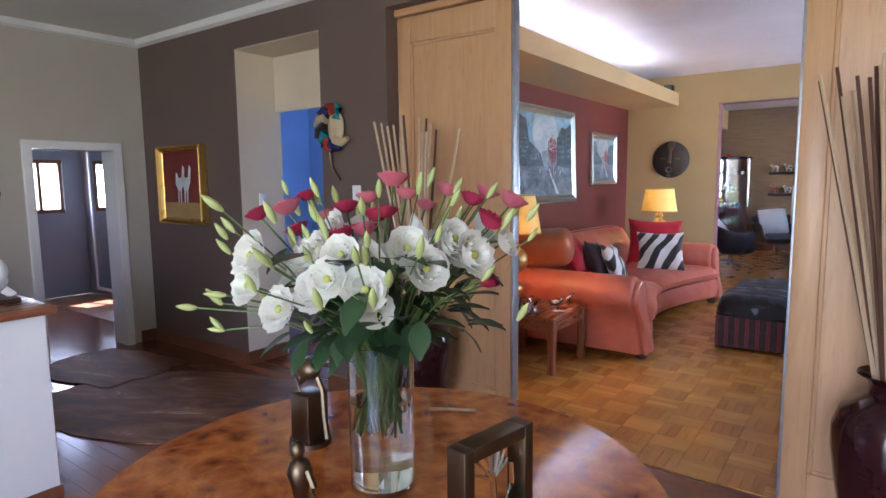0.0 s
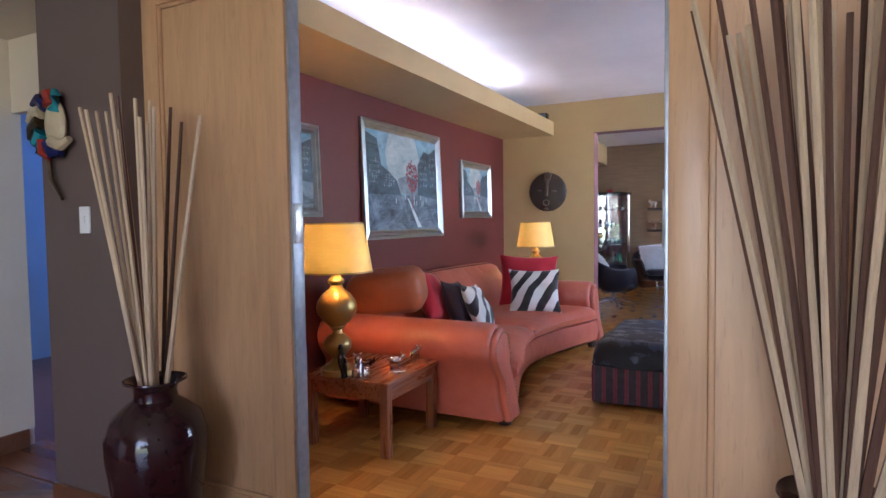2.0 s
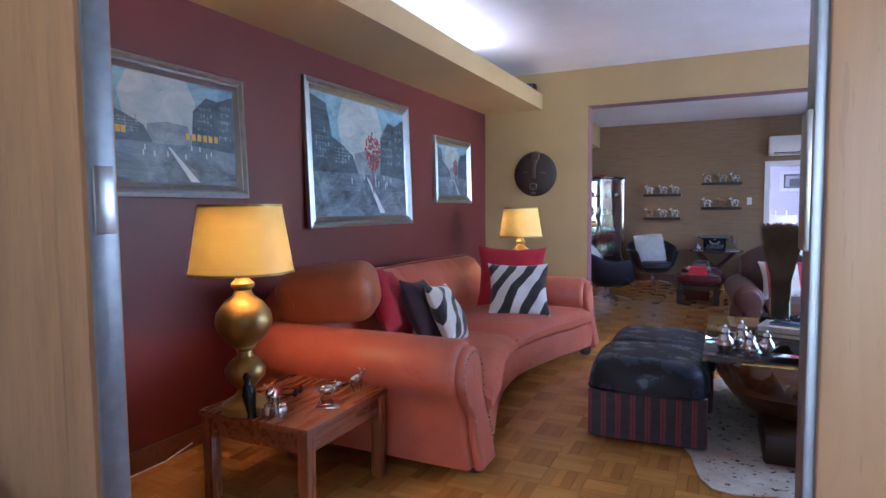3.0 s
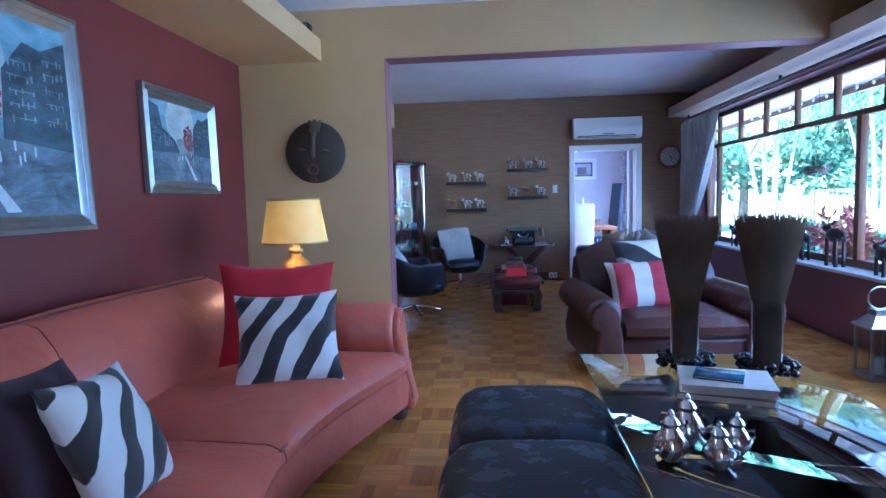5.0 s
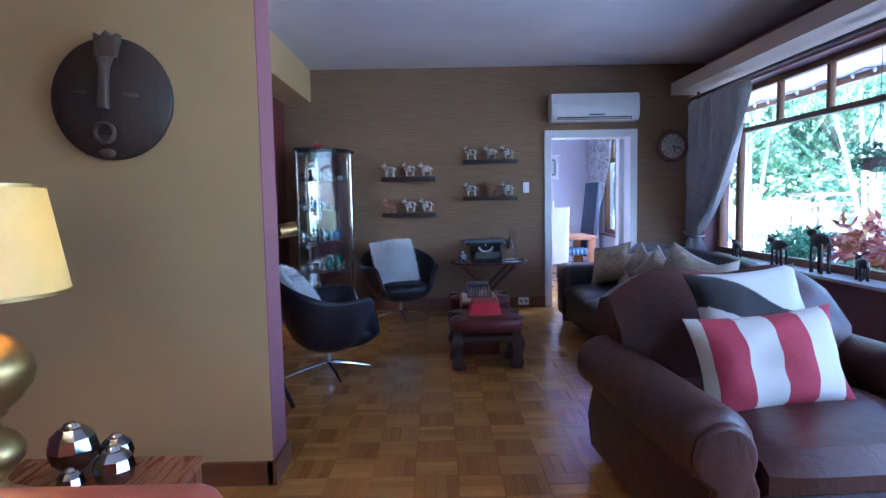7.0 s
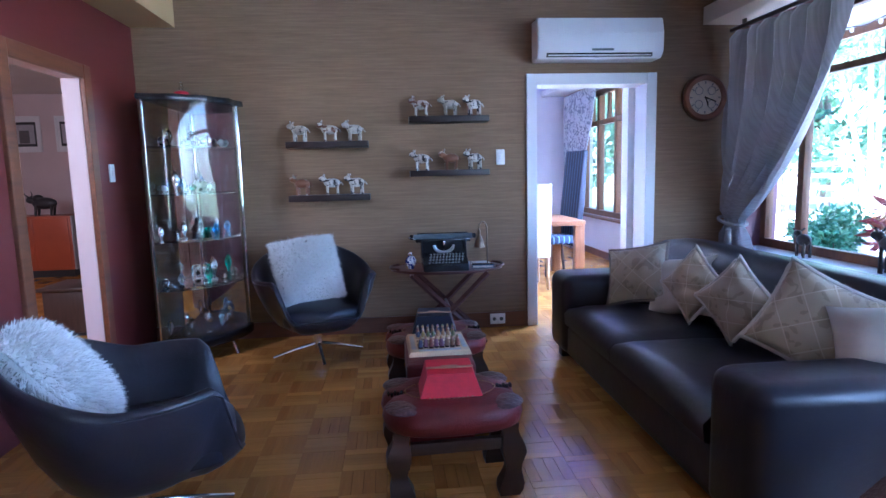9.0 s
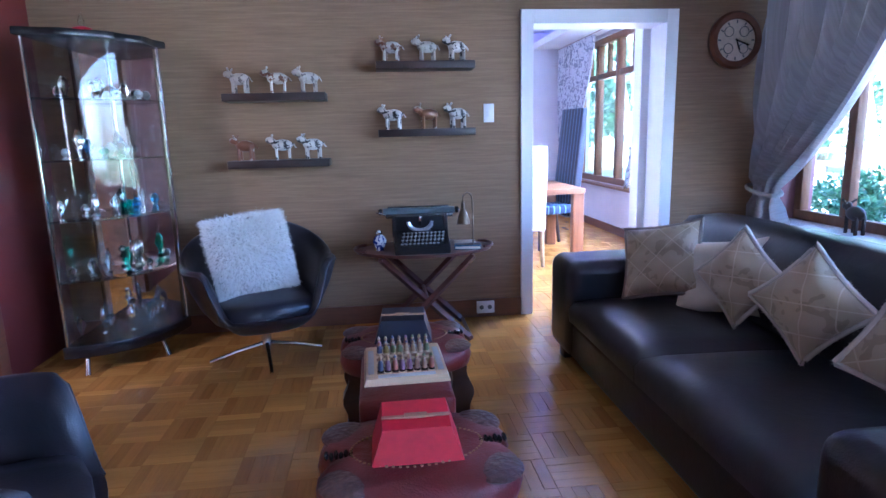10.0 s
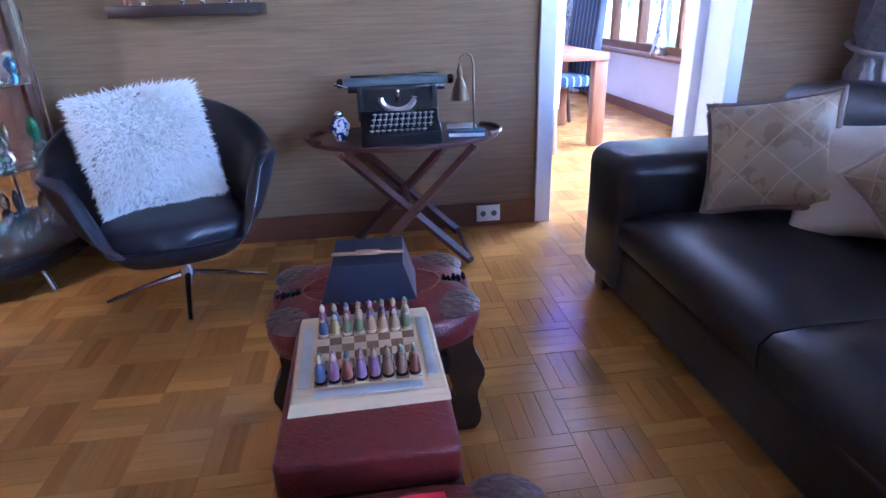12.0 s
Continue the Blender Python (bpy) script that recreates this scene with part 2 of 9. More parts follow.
M_CEIL = paint("white_ceiling_paint", (0.78, 0.78, 0.78))
M_CREAM = paint("cream_paint", (0.48, 0.345, 0.155))
M_RED = paint("oxblood_paint", (0.135, 0.024, 0.021), 0.45)
M_BROWN = paint("taupe_brown_paint", (0.13, 0.090, 0.078), 0.5)
M_HALL = paint("warm_grey_paint", (0.50, 0.46, 0.40))
M_REVEAL = paint("pale_cream_paint", (0.68, 0.58, 0.46))
M_MAUVE = paint("mauve_paint", (0.25, 0.105, 0.125), 0.45)
M_DINING = paint("lilac_white_paint", (0.66, 0.63, 0.68))
M_LILAC = paint("pink_lilac_paint", (0.66, 0.54, 0.55))
M_SIDE = paint("blue_grey_paint", (0.36, 0.38, 0.44))
M_BLUE = paint("pale_blue_paint", (0.36, 0.50, 0.72))
M_WHITE = paint("white_gloss_paint", (0.80, 0.80, 0.82), 0.3)
M_BASE = wood("dark_skirting_wood", (0.16, 0.060, 0.028), 0.35, 1.0, "x")
M_BASEY = wood("dark_skirting_wood_y", (0.16, 0.060, 0.028), 0.35, 1.0, "y")
M_OAK = wood("pale_door_wood", (0.52, 0.30, 0.155), 0.35, 0.8, "z", 0.16)
M_OAKX = wood("pale_head_wood", (0.52, 0.30, 0.155), 0.35, 0.8, "x", 0.16)
M_WINWOOD = wood("window_frame_wood", (0.20, 0.085, 0.035), 0.4, 1.0, "z")


def parquet(name, c, along, rough=0.19):
    m = Mat(name, rough)
    vec = m.coords({"x": (1.6, 22, 22), "y": (22, 1.6, 22)}[along])
    t = m.math("FRACT", m.math("ADD", m.rand(), m.island()))
    off = m.n("ShaderNodeVectorMath")
    m.link(vec, off.inputs[0])
    m.link(m.math("MULTIPLY", t, 57.0), off.inputs[1])
    vec = off.outputs[0]
    g = m.noise(2.4, 6, 0.65, vec, 0.7)
    stain = m.noise(0.9, 4)
    col = m.ramp(g, [(0.25, shade(c, 0.84)), (0.5, c), (0.8, shade(c, 1.14))])
    tint = m.ramp(t, [(0.0, (0.80, 0.75, 0.70)), (0.35, (0.95, 0.93, 0.90)), (0.7, (1.0, 1.0, 1.0)), (1.0, (1.16, 1.13, 1.06))])
    col = m.mix(col, tint, 1.0, "MULTIPLY")
    col = m.mix(col, m.ramp(stain, [(0.3, (0.80, 0.78, 0.75)), (0.7, (1.08, 1.05, 1.0))]), 1.0, "MULTIPLY")
    m.color(col)
    m.rough(m.noise(6.0, 4), rough - 0.07, rough + 0.12)
    return m.bump(m.noise(2.0, 4, 0.6, vec), 0.05, 0.003).mat


M_PARQX = parquet("parquet_grain_x", (0.58, 0.300, 0.072), "x")
M_PARQY = parquet("parquet_grain_y", (0.49, 0.235, 0.055), "y")
M_HALLX = parquet("hall_plank_dark", (0.20, 0.068, 0.030), "x", 0.16)
M_GLASS = glass("clear_glass")


def grasscloth():
    m = Mat("grasscloth_wallpaper", 0.75)
    vec = m.coords((1.8, 1.8, 44))
    a = m.noise(1.6, 6, 0.7, vec, 0.3)
    b = m.noise(4.0, 3, 0.6, m.coords((2.5, 2.5, 200)))
    col = m.ramp(a, [(0.25, (0.185, 0.114, 0.060)), (0.5, (0.248, 0.158, 0.085)), (0.75, (0.318, 0.214, 0.118))])
    col = m.mix(col, (0.13, 0.08, 0.045), m.math("MULTIPLY", m.math("GREATER_THAN", b, 0.6), 0.12))
    m.color(col)
    return m.bump(m.math("ADD", a, b), 0.12, 0.003).mat


M_GRASS = grasscloth()

# ---- the large structure ----
def walls(name, boxes, material, label):
    b = Bm()
    for a, c in boxes:
        b.box(a, c)
    return structure(name, b, material, label, "wall")


structure("floor", Bm().box((-9.0, -4.8, -0.12), (2.9, 17.4, -0.008)), M_BASE, "dark subfloor under the parquet", "floor")

# entrance hall
HC = 2.79
walls("wall_hall_left", [((-5.3, -4.6, 0), (-5.1, 0.42, HC)), ((-5.3, 0.42, 1.79), (-5.1, 1.20, HC)), ((-5.3, 1.20, 0), (-5.1, 1.42, HC))], M_HALL, "warm grey painted hall wall with a doorway")
walls("wall_entry", [((-5.3, 1.42, 0), (-3.65, 1.66, HC)), ((-3.65, 1.42, 2.53), (-2.69, 1.66, HC)), ((-2.69, 1.42, 0), (-2.08, 1.66, HC)), ((-2.08, 1.42, 2.57), (1.25, 1.66, HC)), ((1.25, 1.42, 0), (2.9, 1.66, HC))], M_BROWN, "taupe brown painted wall with two openings")
walls("wall_hall_back", [((-5.3, -4.8, 0), (-0.9, -4.6, HC)), ((-0.9, -4.8, 2.6), (2.1, -4.6, HC)), ((2.1, -4.8, 0), (2.9, -4.6, HC)), ((2.7, -4.6, 0), (2.9, 1.42, HC))], M_HALL, "warm grey painted hall walls")
structure("ceiling_hall", Bm().box((-5.3, -4.8, HC), (2.9, 1.66, HC + 0.1)), M_CEIL, "white hall ceiling", "ceiling")
b = Bm()
b.prism([(-5.1, HC), (-5.1, HC - 0.06), (-5.06, HC - 0.045), (-5.04, HC)], -4.6, 1.42, "y")
b.prism([(1.42, HC), (1.42, HC - 0.06), (1.38, HC - 0.045), (1.36, HC)], -5.1, 2.7, "x")
structure("trim_hall_cornice", b, M_WHITE, "white moulded cornice along the hall ceiling", "trim")
b = Bm()
b.box((-5.098, 1.27, 0), (-5.08, 1.40, 0.11)).box((-5.1, 1.40, 0), (-3.65, 1.418, 0.11)).box((-2.69, 1.40, 0), (-2.08, 1.418, 0.11)).box((-3.648, 1.405, 0), (-3.63, 1.80, 0.11)).box((-5.098, -4.6, 0), (-5.08, 0.35, 0.11))
structure("baseboard_hall", b, M_BASE, "dark wooden hall skirting", "baseboard")
b = Bm()
b.box((-5.32, 1.13, 0), (-5.07, 1.20, 1.86), 0.006).box((-5.32, 0.42, 0), (-5.07, 0.49, 1.86), 0.006).box((-5.32, 0.49, 1.79), (-5.07, 1.13, 1.86), 0.006)
structure("door_3", b, M_WHITE, "white painted frame of the side room doorway", "door frame")
# passage behind the brown wall and the blue room beyond
walls("wall_passage", [((-5.3, 1.66, 0), (-3.655, 1.84, 2.75)), ((-3.655, 1.79, 2.08), (-2.69, 1.84, 2.75)), ((-2.685, 1.66, 0), (-2.63, 1.9, 2.75))], M_REVEAL, "pale cream reveal and lintel of the passage")
structure("trim_passage_reveal", Bm().box((-3.654, 1.424, 0.11), (-3.645, 1.84, 2.53)).box((-3.645, 1.424, 2.522), (-2.69, 1.79, 2.529)), M_REVEAL, "pale cream lining of the passage opening", "trim")
walls("wall_blue_room", [((-6.2, 4.4, 0), (-2.86, 4.5, 2.7)), ((-6.3, 1.84, 0), (-6.2, 4.5, 2.7)), ((-2.94, 1.9, 0), (-2.864, 4.4, 2.7))], M_BLUE, "pale blue painted walls of the room beyond the passage")
structure("ceiling_passage", Bm().box((-6.3, 1.66, 2.7), (-2.87, 4.5, 2.78)), M_CEIL, "white ceiling of the passage", "ceiling")
# side room through the hall's left doorway
walls("wall_side_room", [((-8.4, -1.4, 0), (-8.3, 1.40, 2.6)), ((-8.4, 1.40, 0), (-8.3, 1.96, 1.12)), ((-8.4, 1.40, 1.82), (-8.3, 1.96, 2.6)), ((-8.4, 1.96, 0), (-8.3, 2.3, 2.6)), ((-8.3, 2.2, 0), (-5.3, 2.3, 2.6)), ((-8.3, -1.5, 0), (-5.3, -1.4, 2.6))], M_SIDE, "blue grey walls of the side room")
structure("ceiling_side_room", Bm().box((-8.4, -1.5, 2.6), (-5.3, 2.3, 2.7)), M_CEIL, "white ceiling of the side room", "ceiling")
sw = structure("window_2", Bm().box((-8.37, 1.40, 1.12), (-8.31, 1.96, 1.17)), M_WINWOOD, "small brown wooden casement in the side room", "window")
part("head", Bm().box((-8.37, 1.40, 1.77), (-8.31, 1.96, 1.82)), M_WINWOOD, sw)
for y in (1.40, 1.91, 1.66):
    part("stile", Bm().box((-8.37, y, 1.17), (-8.31, y + 0.04, 1.77)), M_WINWOOD, sw)

# living room
walls("wall_red", [((-2.86, 1.9, 0), (-2.66, 7.66, 2.97)), ((-2.66, 1.66, 0), (-2.62, 1.9, 2.97))], M_RED, "oxblood red painted wall")
walls("wall_partition", [((-2.86, 7.66, 0), (-1.373, 7.88, 2.97)), ((-1.373, 7.66, 2.538), (2.60, 7.88, 2.97))], M_CREAM, "ochre cream painted partition with a wide opening")
b = Bm()
b.box((-1.373, 7.664, 0.0), (-1.368, 7.884, 2.538)).box((-1.368, 7.664, 2.533), (2.60, 7.884, 2.538)).box((-2.4, 7.88, 0), (-1.37, 7.885, 2.87)).box((-1.37, 7.88, 2.535), (2.6, 7.885, 2.87))
structure("trim_opening", b, M_MAUVE, "mauve painted reveal of the wide opening", "trim")
walls("bulkhead_living", [((-2.66, 1.66, 2.535), (-1.92, 7.66, 2.60)), ((-1.97, 1.66, 2.60), (-1.92, 7.66, 2.72))], M_CREAM, "ochre cream painted bulkhead with a light cove")
walls("wall_over_doors", [((-2.66, 1.66, 2.58), (2.6, 1.70, 2.97)), ((1.25, 1.66, 0), (2.6, 1.70, 2.58))], M_CREAM, "ochre cream wall above the sliding doors")
structure("ceiling_living", Bm().box((-2.86, 1.66, 2.965), (2.9, 7.88, 3.05)), M_CEIL, "white living room ceiling", "ceiling")
b = Bm()
b.box((-2.66, 7.64, 0), (-1.37, 7.658, 0.11)).box((-1.392, 7.64, 0), (-1.352, 7.90, 0.11)).box((-2.658, 1.9, 0), (-2.64, 7.64, 0.11))
structure("baseboard_living", b, M_BASE, "dark wooden living room skirting", "baseboard")

# window wall shared by both rooms
walls("wall_window", [((2.60, 1.66, 0), (2.9, 12.3, 0.60)), ((2.60, 1.66, 2.46), (2.9, 12.3, 3.0)), ((2.60, 1.66, 0.6), (2.9, 4.3, 2.46)), ((2.60, 12.06, 0.6), (2.9, 12.3, 2.46))], M_MAUVE, "mauve red painted wall under and over a long window")
structure("pelmet", Bm().box((2.20, 1.66, 2.50), (2.60, 12.1, 2.64)), M_REVEAL, "cream boxed pelmet over the long window", "pelmet")
structure("window_sill", Bm().box((2.52, 4.3, 0.60), (2.80, 12.06, 0.63), 0.006), M_WHITE, "pale window sill", "window sill")

# far sitting room
walls("wall_far_left", [((-2.6, 7.88, 0), (-2.4, 10.30, 2.9)), ((-2.52, 10.30, 0), (-2.4, 10.42, 2.9)), ((-2.52, 10.42, 2.06), (-2.4, 11.34, 2.9)), ((-2.52, 11.34, 0), (-2.4, 11.8, 2.9)), ((-2.6, 11.8, 0), (-2.4, 12.1, 2.9)), ((-2.6, 10.30, 2.6), (-2.52, 11.8, 2.9))], M_RED, "dark oxblood painted wall with a doorway")
walls("wall_grasscloth", [((-2.6, 12.1, 0), (0.77, 12.3, 2.9)), ((0.77, 12.1, 2.03), (1.72, 12.3, 2.9)), ((1.72, 12.1, 0), (2.60, 12.3, 2.9))], M_GRASS, "brown grasscloth papered wall with a doorway")
walls("bulkhead_far", [((-2.4, 7.885, 2.49), (-2.07, 12.1, 2.87))], M_CREAM, "cream bulkhead along the ceiling")
structure("ceiling_far", Bm().box((-2.6, 7.88, 2.87), (2.9, 12.3, 2.96)), M_CEIL, "white sitting room ceiling", "ceiling")
b = Bm()
b.box((-2.4, 12.08, 0), (0.69, 12.098, 0.13)).box((1.80, 12.08, 0), (2.6, 12.098, 0.13))
structure("baseboard_far", b, M_BASE, "dark wooden skirting under the grasscloth", "baseboard")
b = Bm()
b.box((0.69, 12.075, 0), (0.776, 12.32, 2.115), 0.004).box((1.714, 12.075, 0), (1.80, 12.32, 2.115), 0.004).box((0.776, 12.077, 2.024), (1.714, 12.32, 2.115), 0.004)
b.box((1.655, 12.322, 0), (1.80, 12.46, 2.06), 0.006).box((1.69, 12.46, 0.02), (1.80, 12.47, 2.0))
door_far = structure("door_1", b, M_WHITE, "white painted door frame to the dining room", "door frame")
b = Bm()
b.box((-2.41, 10.41, 0), (-2.375, 10.50, 2.07), 0.006).box((-2.41, 11.26, 0), (-2.375, 11.35, 2.07), 0.006).box((-2.41, 10.50, 1.98), (-2.375, 11.26, 2.07), 0.006)
structure("door_2", b, M_BASEY, "dark stained wooden door frame to the study", "door frame")

# dining room beyond
walls("wall_dining", [((-1.0, 17.3, 0), (2.9, 17.4, 2.8)), ((-1.1, 12.3, 0), (-1.0, 17.4, 2.8)), ((1.80, 12.3, 0), (2.70, 12.42, 2.8)), ((2.70, 12.3, 0), (2.9, 17.3, 0.62)), ((2.70, 12.3, 2.5), (2.9, 17.3, 2.8)), ((2.70, 12.3, 0.62), (2.9, 12.7, 2.5)), ((2.70, 16.75, 0.62), (2.9, 17.3, 2.5))], M_DINING, "lilac white dining room walls with a window")
structure("ceiling_dining", Bm().box((-1.1, 12.3, 2.8), (2.9, 17.4, 2.88)), M_CEIL, "white dining room ceiling", "ceiling")
structure("bulkhead_dining", Bm().box((2.15, 12.4, 2.55), (2.70, 17.2, 2.64)), M_CEIL, "white bulkhead with a blue lit cove", "bulkhead")
structure("baseboard_dining", Bm().box((2.68, 12.4, 0), (2.698, 17.3, 0.10)), M_BASEY, "reddish wooden dining room skirting", "baseboard")
# study beyond the far left doorway
walls("wall_study", [((-7.3, 9.2, 0), (-7.2, 17.3, 2.7)), ((-7.2, 17.2, 0), (-2.6, 17.3, 2.7)), ((-7.2, 9.2, 0), (-2.6, 9.3, 2.7)), ((-2.7, 12.3, 0), (-2.6, 17.2, 2.7))], M_LILAC, "pink lilac walls of the study")
structure("ceiling_study", Bm().box((-7.3, 9.2, 2.7), (-2.6, 17.3, 2.79)), M_CEIL, "white study ceiling", "ceiling")

# ---- living room things ----
def pink_leather():
    m = Mat("salmon_leather", 0.36)
    big = m.noise(2.6, 5, 0.6, None, 0.5)
    m.color(m.ramp(big, [(0.25, (0.40, 0.092, 0.050)), (0.55, (0.50, 0.128, 0.074)), (0.8, (0.57, 0.175, 0.112))]))
    soft = m.noise(4.5, 3, 0.5, None, 0.5)
    fine = m.noise(150.0, 2)
    m.bump(m.math("ADD", soft, m.math("MULTIPLY", fine, 0.05)), 0.40, 0.03)
    m.rough(big, 0.26, 0.44)
    return m.mat


M_PINK = pink_leather()
M_PINKSEAM = leather("dark_salmon_piping", (0.17, 0.06, 0.05), 0.5)
M_STUD = metal("aged_brass_stud", (0.42, 0.30, 0.16), 0.35)
M_FOOT = wood("dark_foot_wood", (0.05, 0.022, 0.012), 0.35)
M_BRASS = metal("antique_brass", (0.44, 0.31, 0.12), 0.36)
M_BRONZE = metal("dark_bronze", (0.16, 0.115, 0.075), 0.35)
M_SILVER = metal("polished_silver", (0.80, 0.80, 0.80), 0.12)
M_CHROME = metal("chrome", (0.82, 0.83, 0.85), 0.08)
M_TEAK = wood("reddish_teak", (0.25, 0.080, 0.030), 0.26, 1.0, "y", 0.14)
M_TEAKZ = wood("reddish_teak_leg", (0.25, 0.080, 0.030), 0.26, 1.0, "z", 0.14)
M_FRAME = metal("pewter_frame", (0.46, 0.50, 0.52), 0.34)
M_FRAMEDARK = plain("frame_groove", (0.12, 0.14, 0.15), 0.5)
M_BLACK = plain("black_lacquer", (0.012, 0.012, 0.014), 0.25)
M_REDCLOTH = cloth("red_cotton", (0.40, 0.008, 0.020))


def shade_mat():
    m = Mat("gold_lamp_shade", 0.45)
    f = m.noise(4.0, 4, 0.5, None, 0.6)
    m.color(m.ramp(f, [(0.3, (0.68, 0.49, 0.12)), (0.7, (0.80, 0.62, 0.20))]))
    m.b.inputs["Transmission Weight"].default_value = 0.0
    tr = m.n("ShaderNodeBsdfTranslucent")
    tr.inputs["Color"].default_value = (0.95, 0.72, 0.20, 1)
    mx = m.n("ShaderNodeMixShader")
    mx.inputs[0].default_value = 0.095
    out = m.nt.nodes["Material Output"]
    m.link(m.b.outputs[0], mx.inputs[1])
    m.link(tr.outputs[0], mx.inputs[2])
    m.link(mx.outputs[0], out.inputs["Surface"])
    return m.mat


M_SHADE = shade_mat()
M_BULB = emit("bulb_glow", (1.0, 0.66, 0.28), 7.0)


def zebra_mat(name, axis_rot, scale=6.0, dark=(0.022, 0.018, 0.016), light=(0.66, 0.64, 0.60), width=0.5):
    m = Mat(name, 0.8)
    w = m.n("ShaderNodeTexWave", Scale=scale, Distortion=3.2, Detail=2.0)
    w.inputs["Detail Scale"].default_value = 1.2
    m.link(m.coords((1, 1, 1), "Object", (0, axis_rot, 0)), w.inputs["Vector"])
    edge = m.noise(60.0, 3)
    f = m.math("ADD", w.outputs["Fac"], m.math("MULTIPLY", edge, 0.12))
    m.color(m.ramp(f, [(width - 0.03, dark), (width + 0.03, light)]))
    m.b.inputs["Sheen Weight"].default_value = 0.3
    return m.bump(m.noise(500.0, 2), 0.4, 0.004).mat


M_ZEBRA = zebra_mat("zebra_hide", radians(-30), 2.15, width=0.54)
M_COW = zebra_mat("cow_hide", radians(65), 0.9, width=0.45)


def sofa():
    s = thing("leather_sofa", "curved salmon pink leather sofa with rolled studded arms", "sofa", pose(-1.75, 4.85, 0))
    ox, oy = -1.75, 4.85
    y0, y1, n = 3.42, 6.10, 28

    def front(y):
        return -1.00 - 0.30 * math.sin(math.pi * min(1, max(0, (y - y0) / (y1 - y0)))) ** 1.3

    def rows(a, b, fn):
        out = []
        for i in range(n + 1):
            y = a + (b - a) * i / n
            out.append([(x - ox, y - oy, z) for x, z in fn(y)])
        return out

    def base(y):
        f = front(y)
        return [(-2.50, 0.07), (f - 0.03, 0.07), (f + 0.01, 0.10), (f + 0.02, 0.20), (f, 0.29), (f - 0.04, 0.31), (-2.50, 0.31)]

    part("base", Bm().sweep(rows(y0, y1, base)), M_PINK, s)

    def seat(a, b):
        def fn(y):
            u = (y - a) / (b - a)
            k = max(0.0, 1 - abs(2 * u - 1) ** 6)
            f = front(y) + 0.03
            top = 0.40 + 0.065 * k + 0.012 * noise.noise((y * 3, 1.7, 0))
            lo = 0.30
            return [(-2.25, lo), (f - 0.05, lo), (f + 0.01 * k, lo + 0.03), (f + 0.025 * k, (lo + top) / 2), (f - 0.005, top - 0.03), (f - 0.07, top), (-1.65, top + 0.012), (-2.0, top + 0.002), (-2.25, top - 0.02)]
        return rows(a, b, fn)

    def back(a, b):
        def fn(y):
            u = (y - a) / (b - a)
            k = max(0.0, 1 - abs(2 * u - 1) ** 5)
            g = -0.10 * math.sin(math.pi * (y - y0) / (y1 - y0))
            d = 0.03 * noise.noise((y * 4.0, 5.1, 0))
            return [(-2.44, 0.36), (-2.06 + g, 0.38), (-1.98 + g + 0.06 * k + d, 0.46), (-2.02 + g + 0.08 * k + d, 0.62), (-2.10 + g + 0.05 * k, 0.78), (-2.16 + g, 0.86 + 0.02 * k), (-2.26 + g, 0.895 + 0.01 * k), (-2.40, 0.87), (-2.47, 0.80)]
        return rows(a, b, fn)

    mid = (y0 + y1) / 2
    for a, b in ((y0 + 0.02, mid - 0.004), (mid + 0.004, y1 - 0.02)):
        part("seat_cushion", Bm().sweep(seat(a, b)), M_PINK, s)
        part("back_cushion", Bm().sweep(back(a, b)), M_PINK, s)
    piping = [(front(y) + 0.02 - ox, y - oy, 0.372 + 0.012) for y in [y0 + 0.1 + i * (y1 - y0 - 0.2) / 24 for i in range(25)]]
    part("seat_piping", Bm().tube(piping, 0.006, 6), M_PINKSEAM, s)
    toppipe = [(-2.20 - 0.10 * math.sin(math.pi * i / 24) - ox, y0 + 0.06 + (y1 - y0 - 0.12) * i / 24 - oy, 0.897) for i in range(25)]
    part("back_piping", Bm().tube(toppipe, 0.006, 6), M_PINKSEAM, s)

    def flared(b):
        """The front of an arm sweeps forward towards the floor."""
        for w in b.bm.verts:
            if w.co.x > 0:
                w.co.x += 0.10 * max(0.0, 1 - w.co.z / 0.55) ** 1.3
        return b

    # rolled arms: the roll bulges outwards, the front panel is scroll shaped
    for side, yc in ((-1, y0 - 0.06), (1, y1 + 0.06)):
        def prof(k):
            p = [(-0.12 * k, 0.07), (0.12 * k, 0.07), (0.125 * k, 0.2), (0.10 * k, 0.34)]
            p += [(a * k + 0.035 * k, b) for a, b in arc(0, 0.535, 0.165, -42, 215, 18)]
            p += [(-0.12 * k, 0.36)]
            return p

        poly = [(yc - oy + side * y_, z_) for y_, z_ in prof(1.0)]
        part("arm", flared(Bm().prism(poly, -2.46 - ox, -1.075 - ox, "x", 0.045)), M_PINK, s, "", True, 60)
        poly2 = [(yc - oy + side * y_, 0.06 + (z_ - 0.06) * 0.955) for y_, z_ in prof(0.80)]
        face = part("arm_front", flared(Bm().prism(poly2, -1.095 - ox, -1.035 - ox, "x", 0.022)), M_PINK, s)
        studs = Bm()
        for i in range(len(poly2)):
            p, q = Vector(poly2[i]), Vector(poly2[(i + 1) % len(poly2)])
            steps = max(1, int((q - p).length / 0.024))
            for j in range(steps):
                c = p.lerp(q, j / steps)
                cc = c.lerp(Vector((yc - oy, 0.35)), 0.09)
                if cc[1] > 0.12:
                    studs.ball((-1.032 - ox, cc[0], cc[1]), 0.006, None, 6, 4)
        part("studs", flared(studs), M_STUD, face, "aged brass nail heads")["kind"] = "stuff"
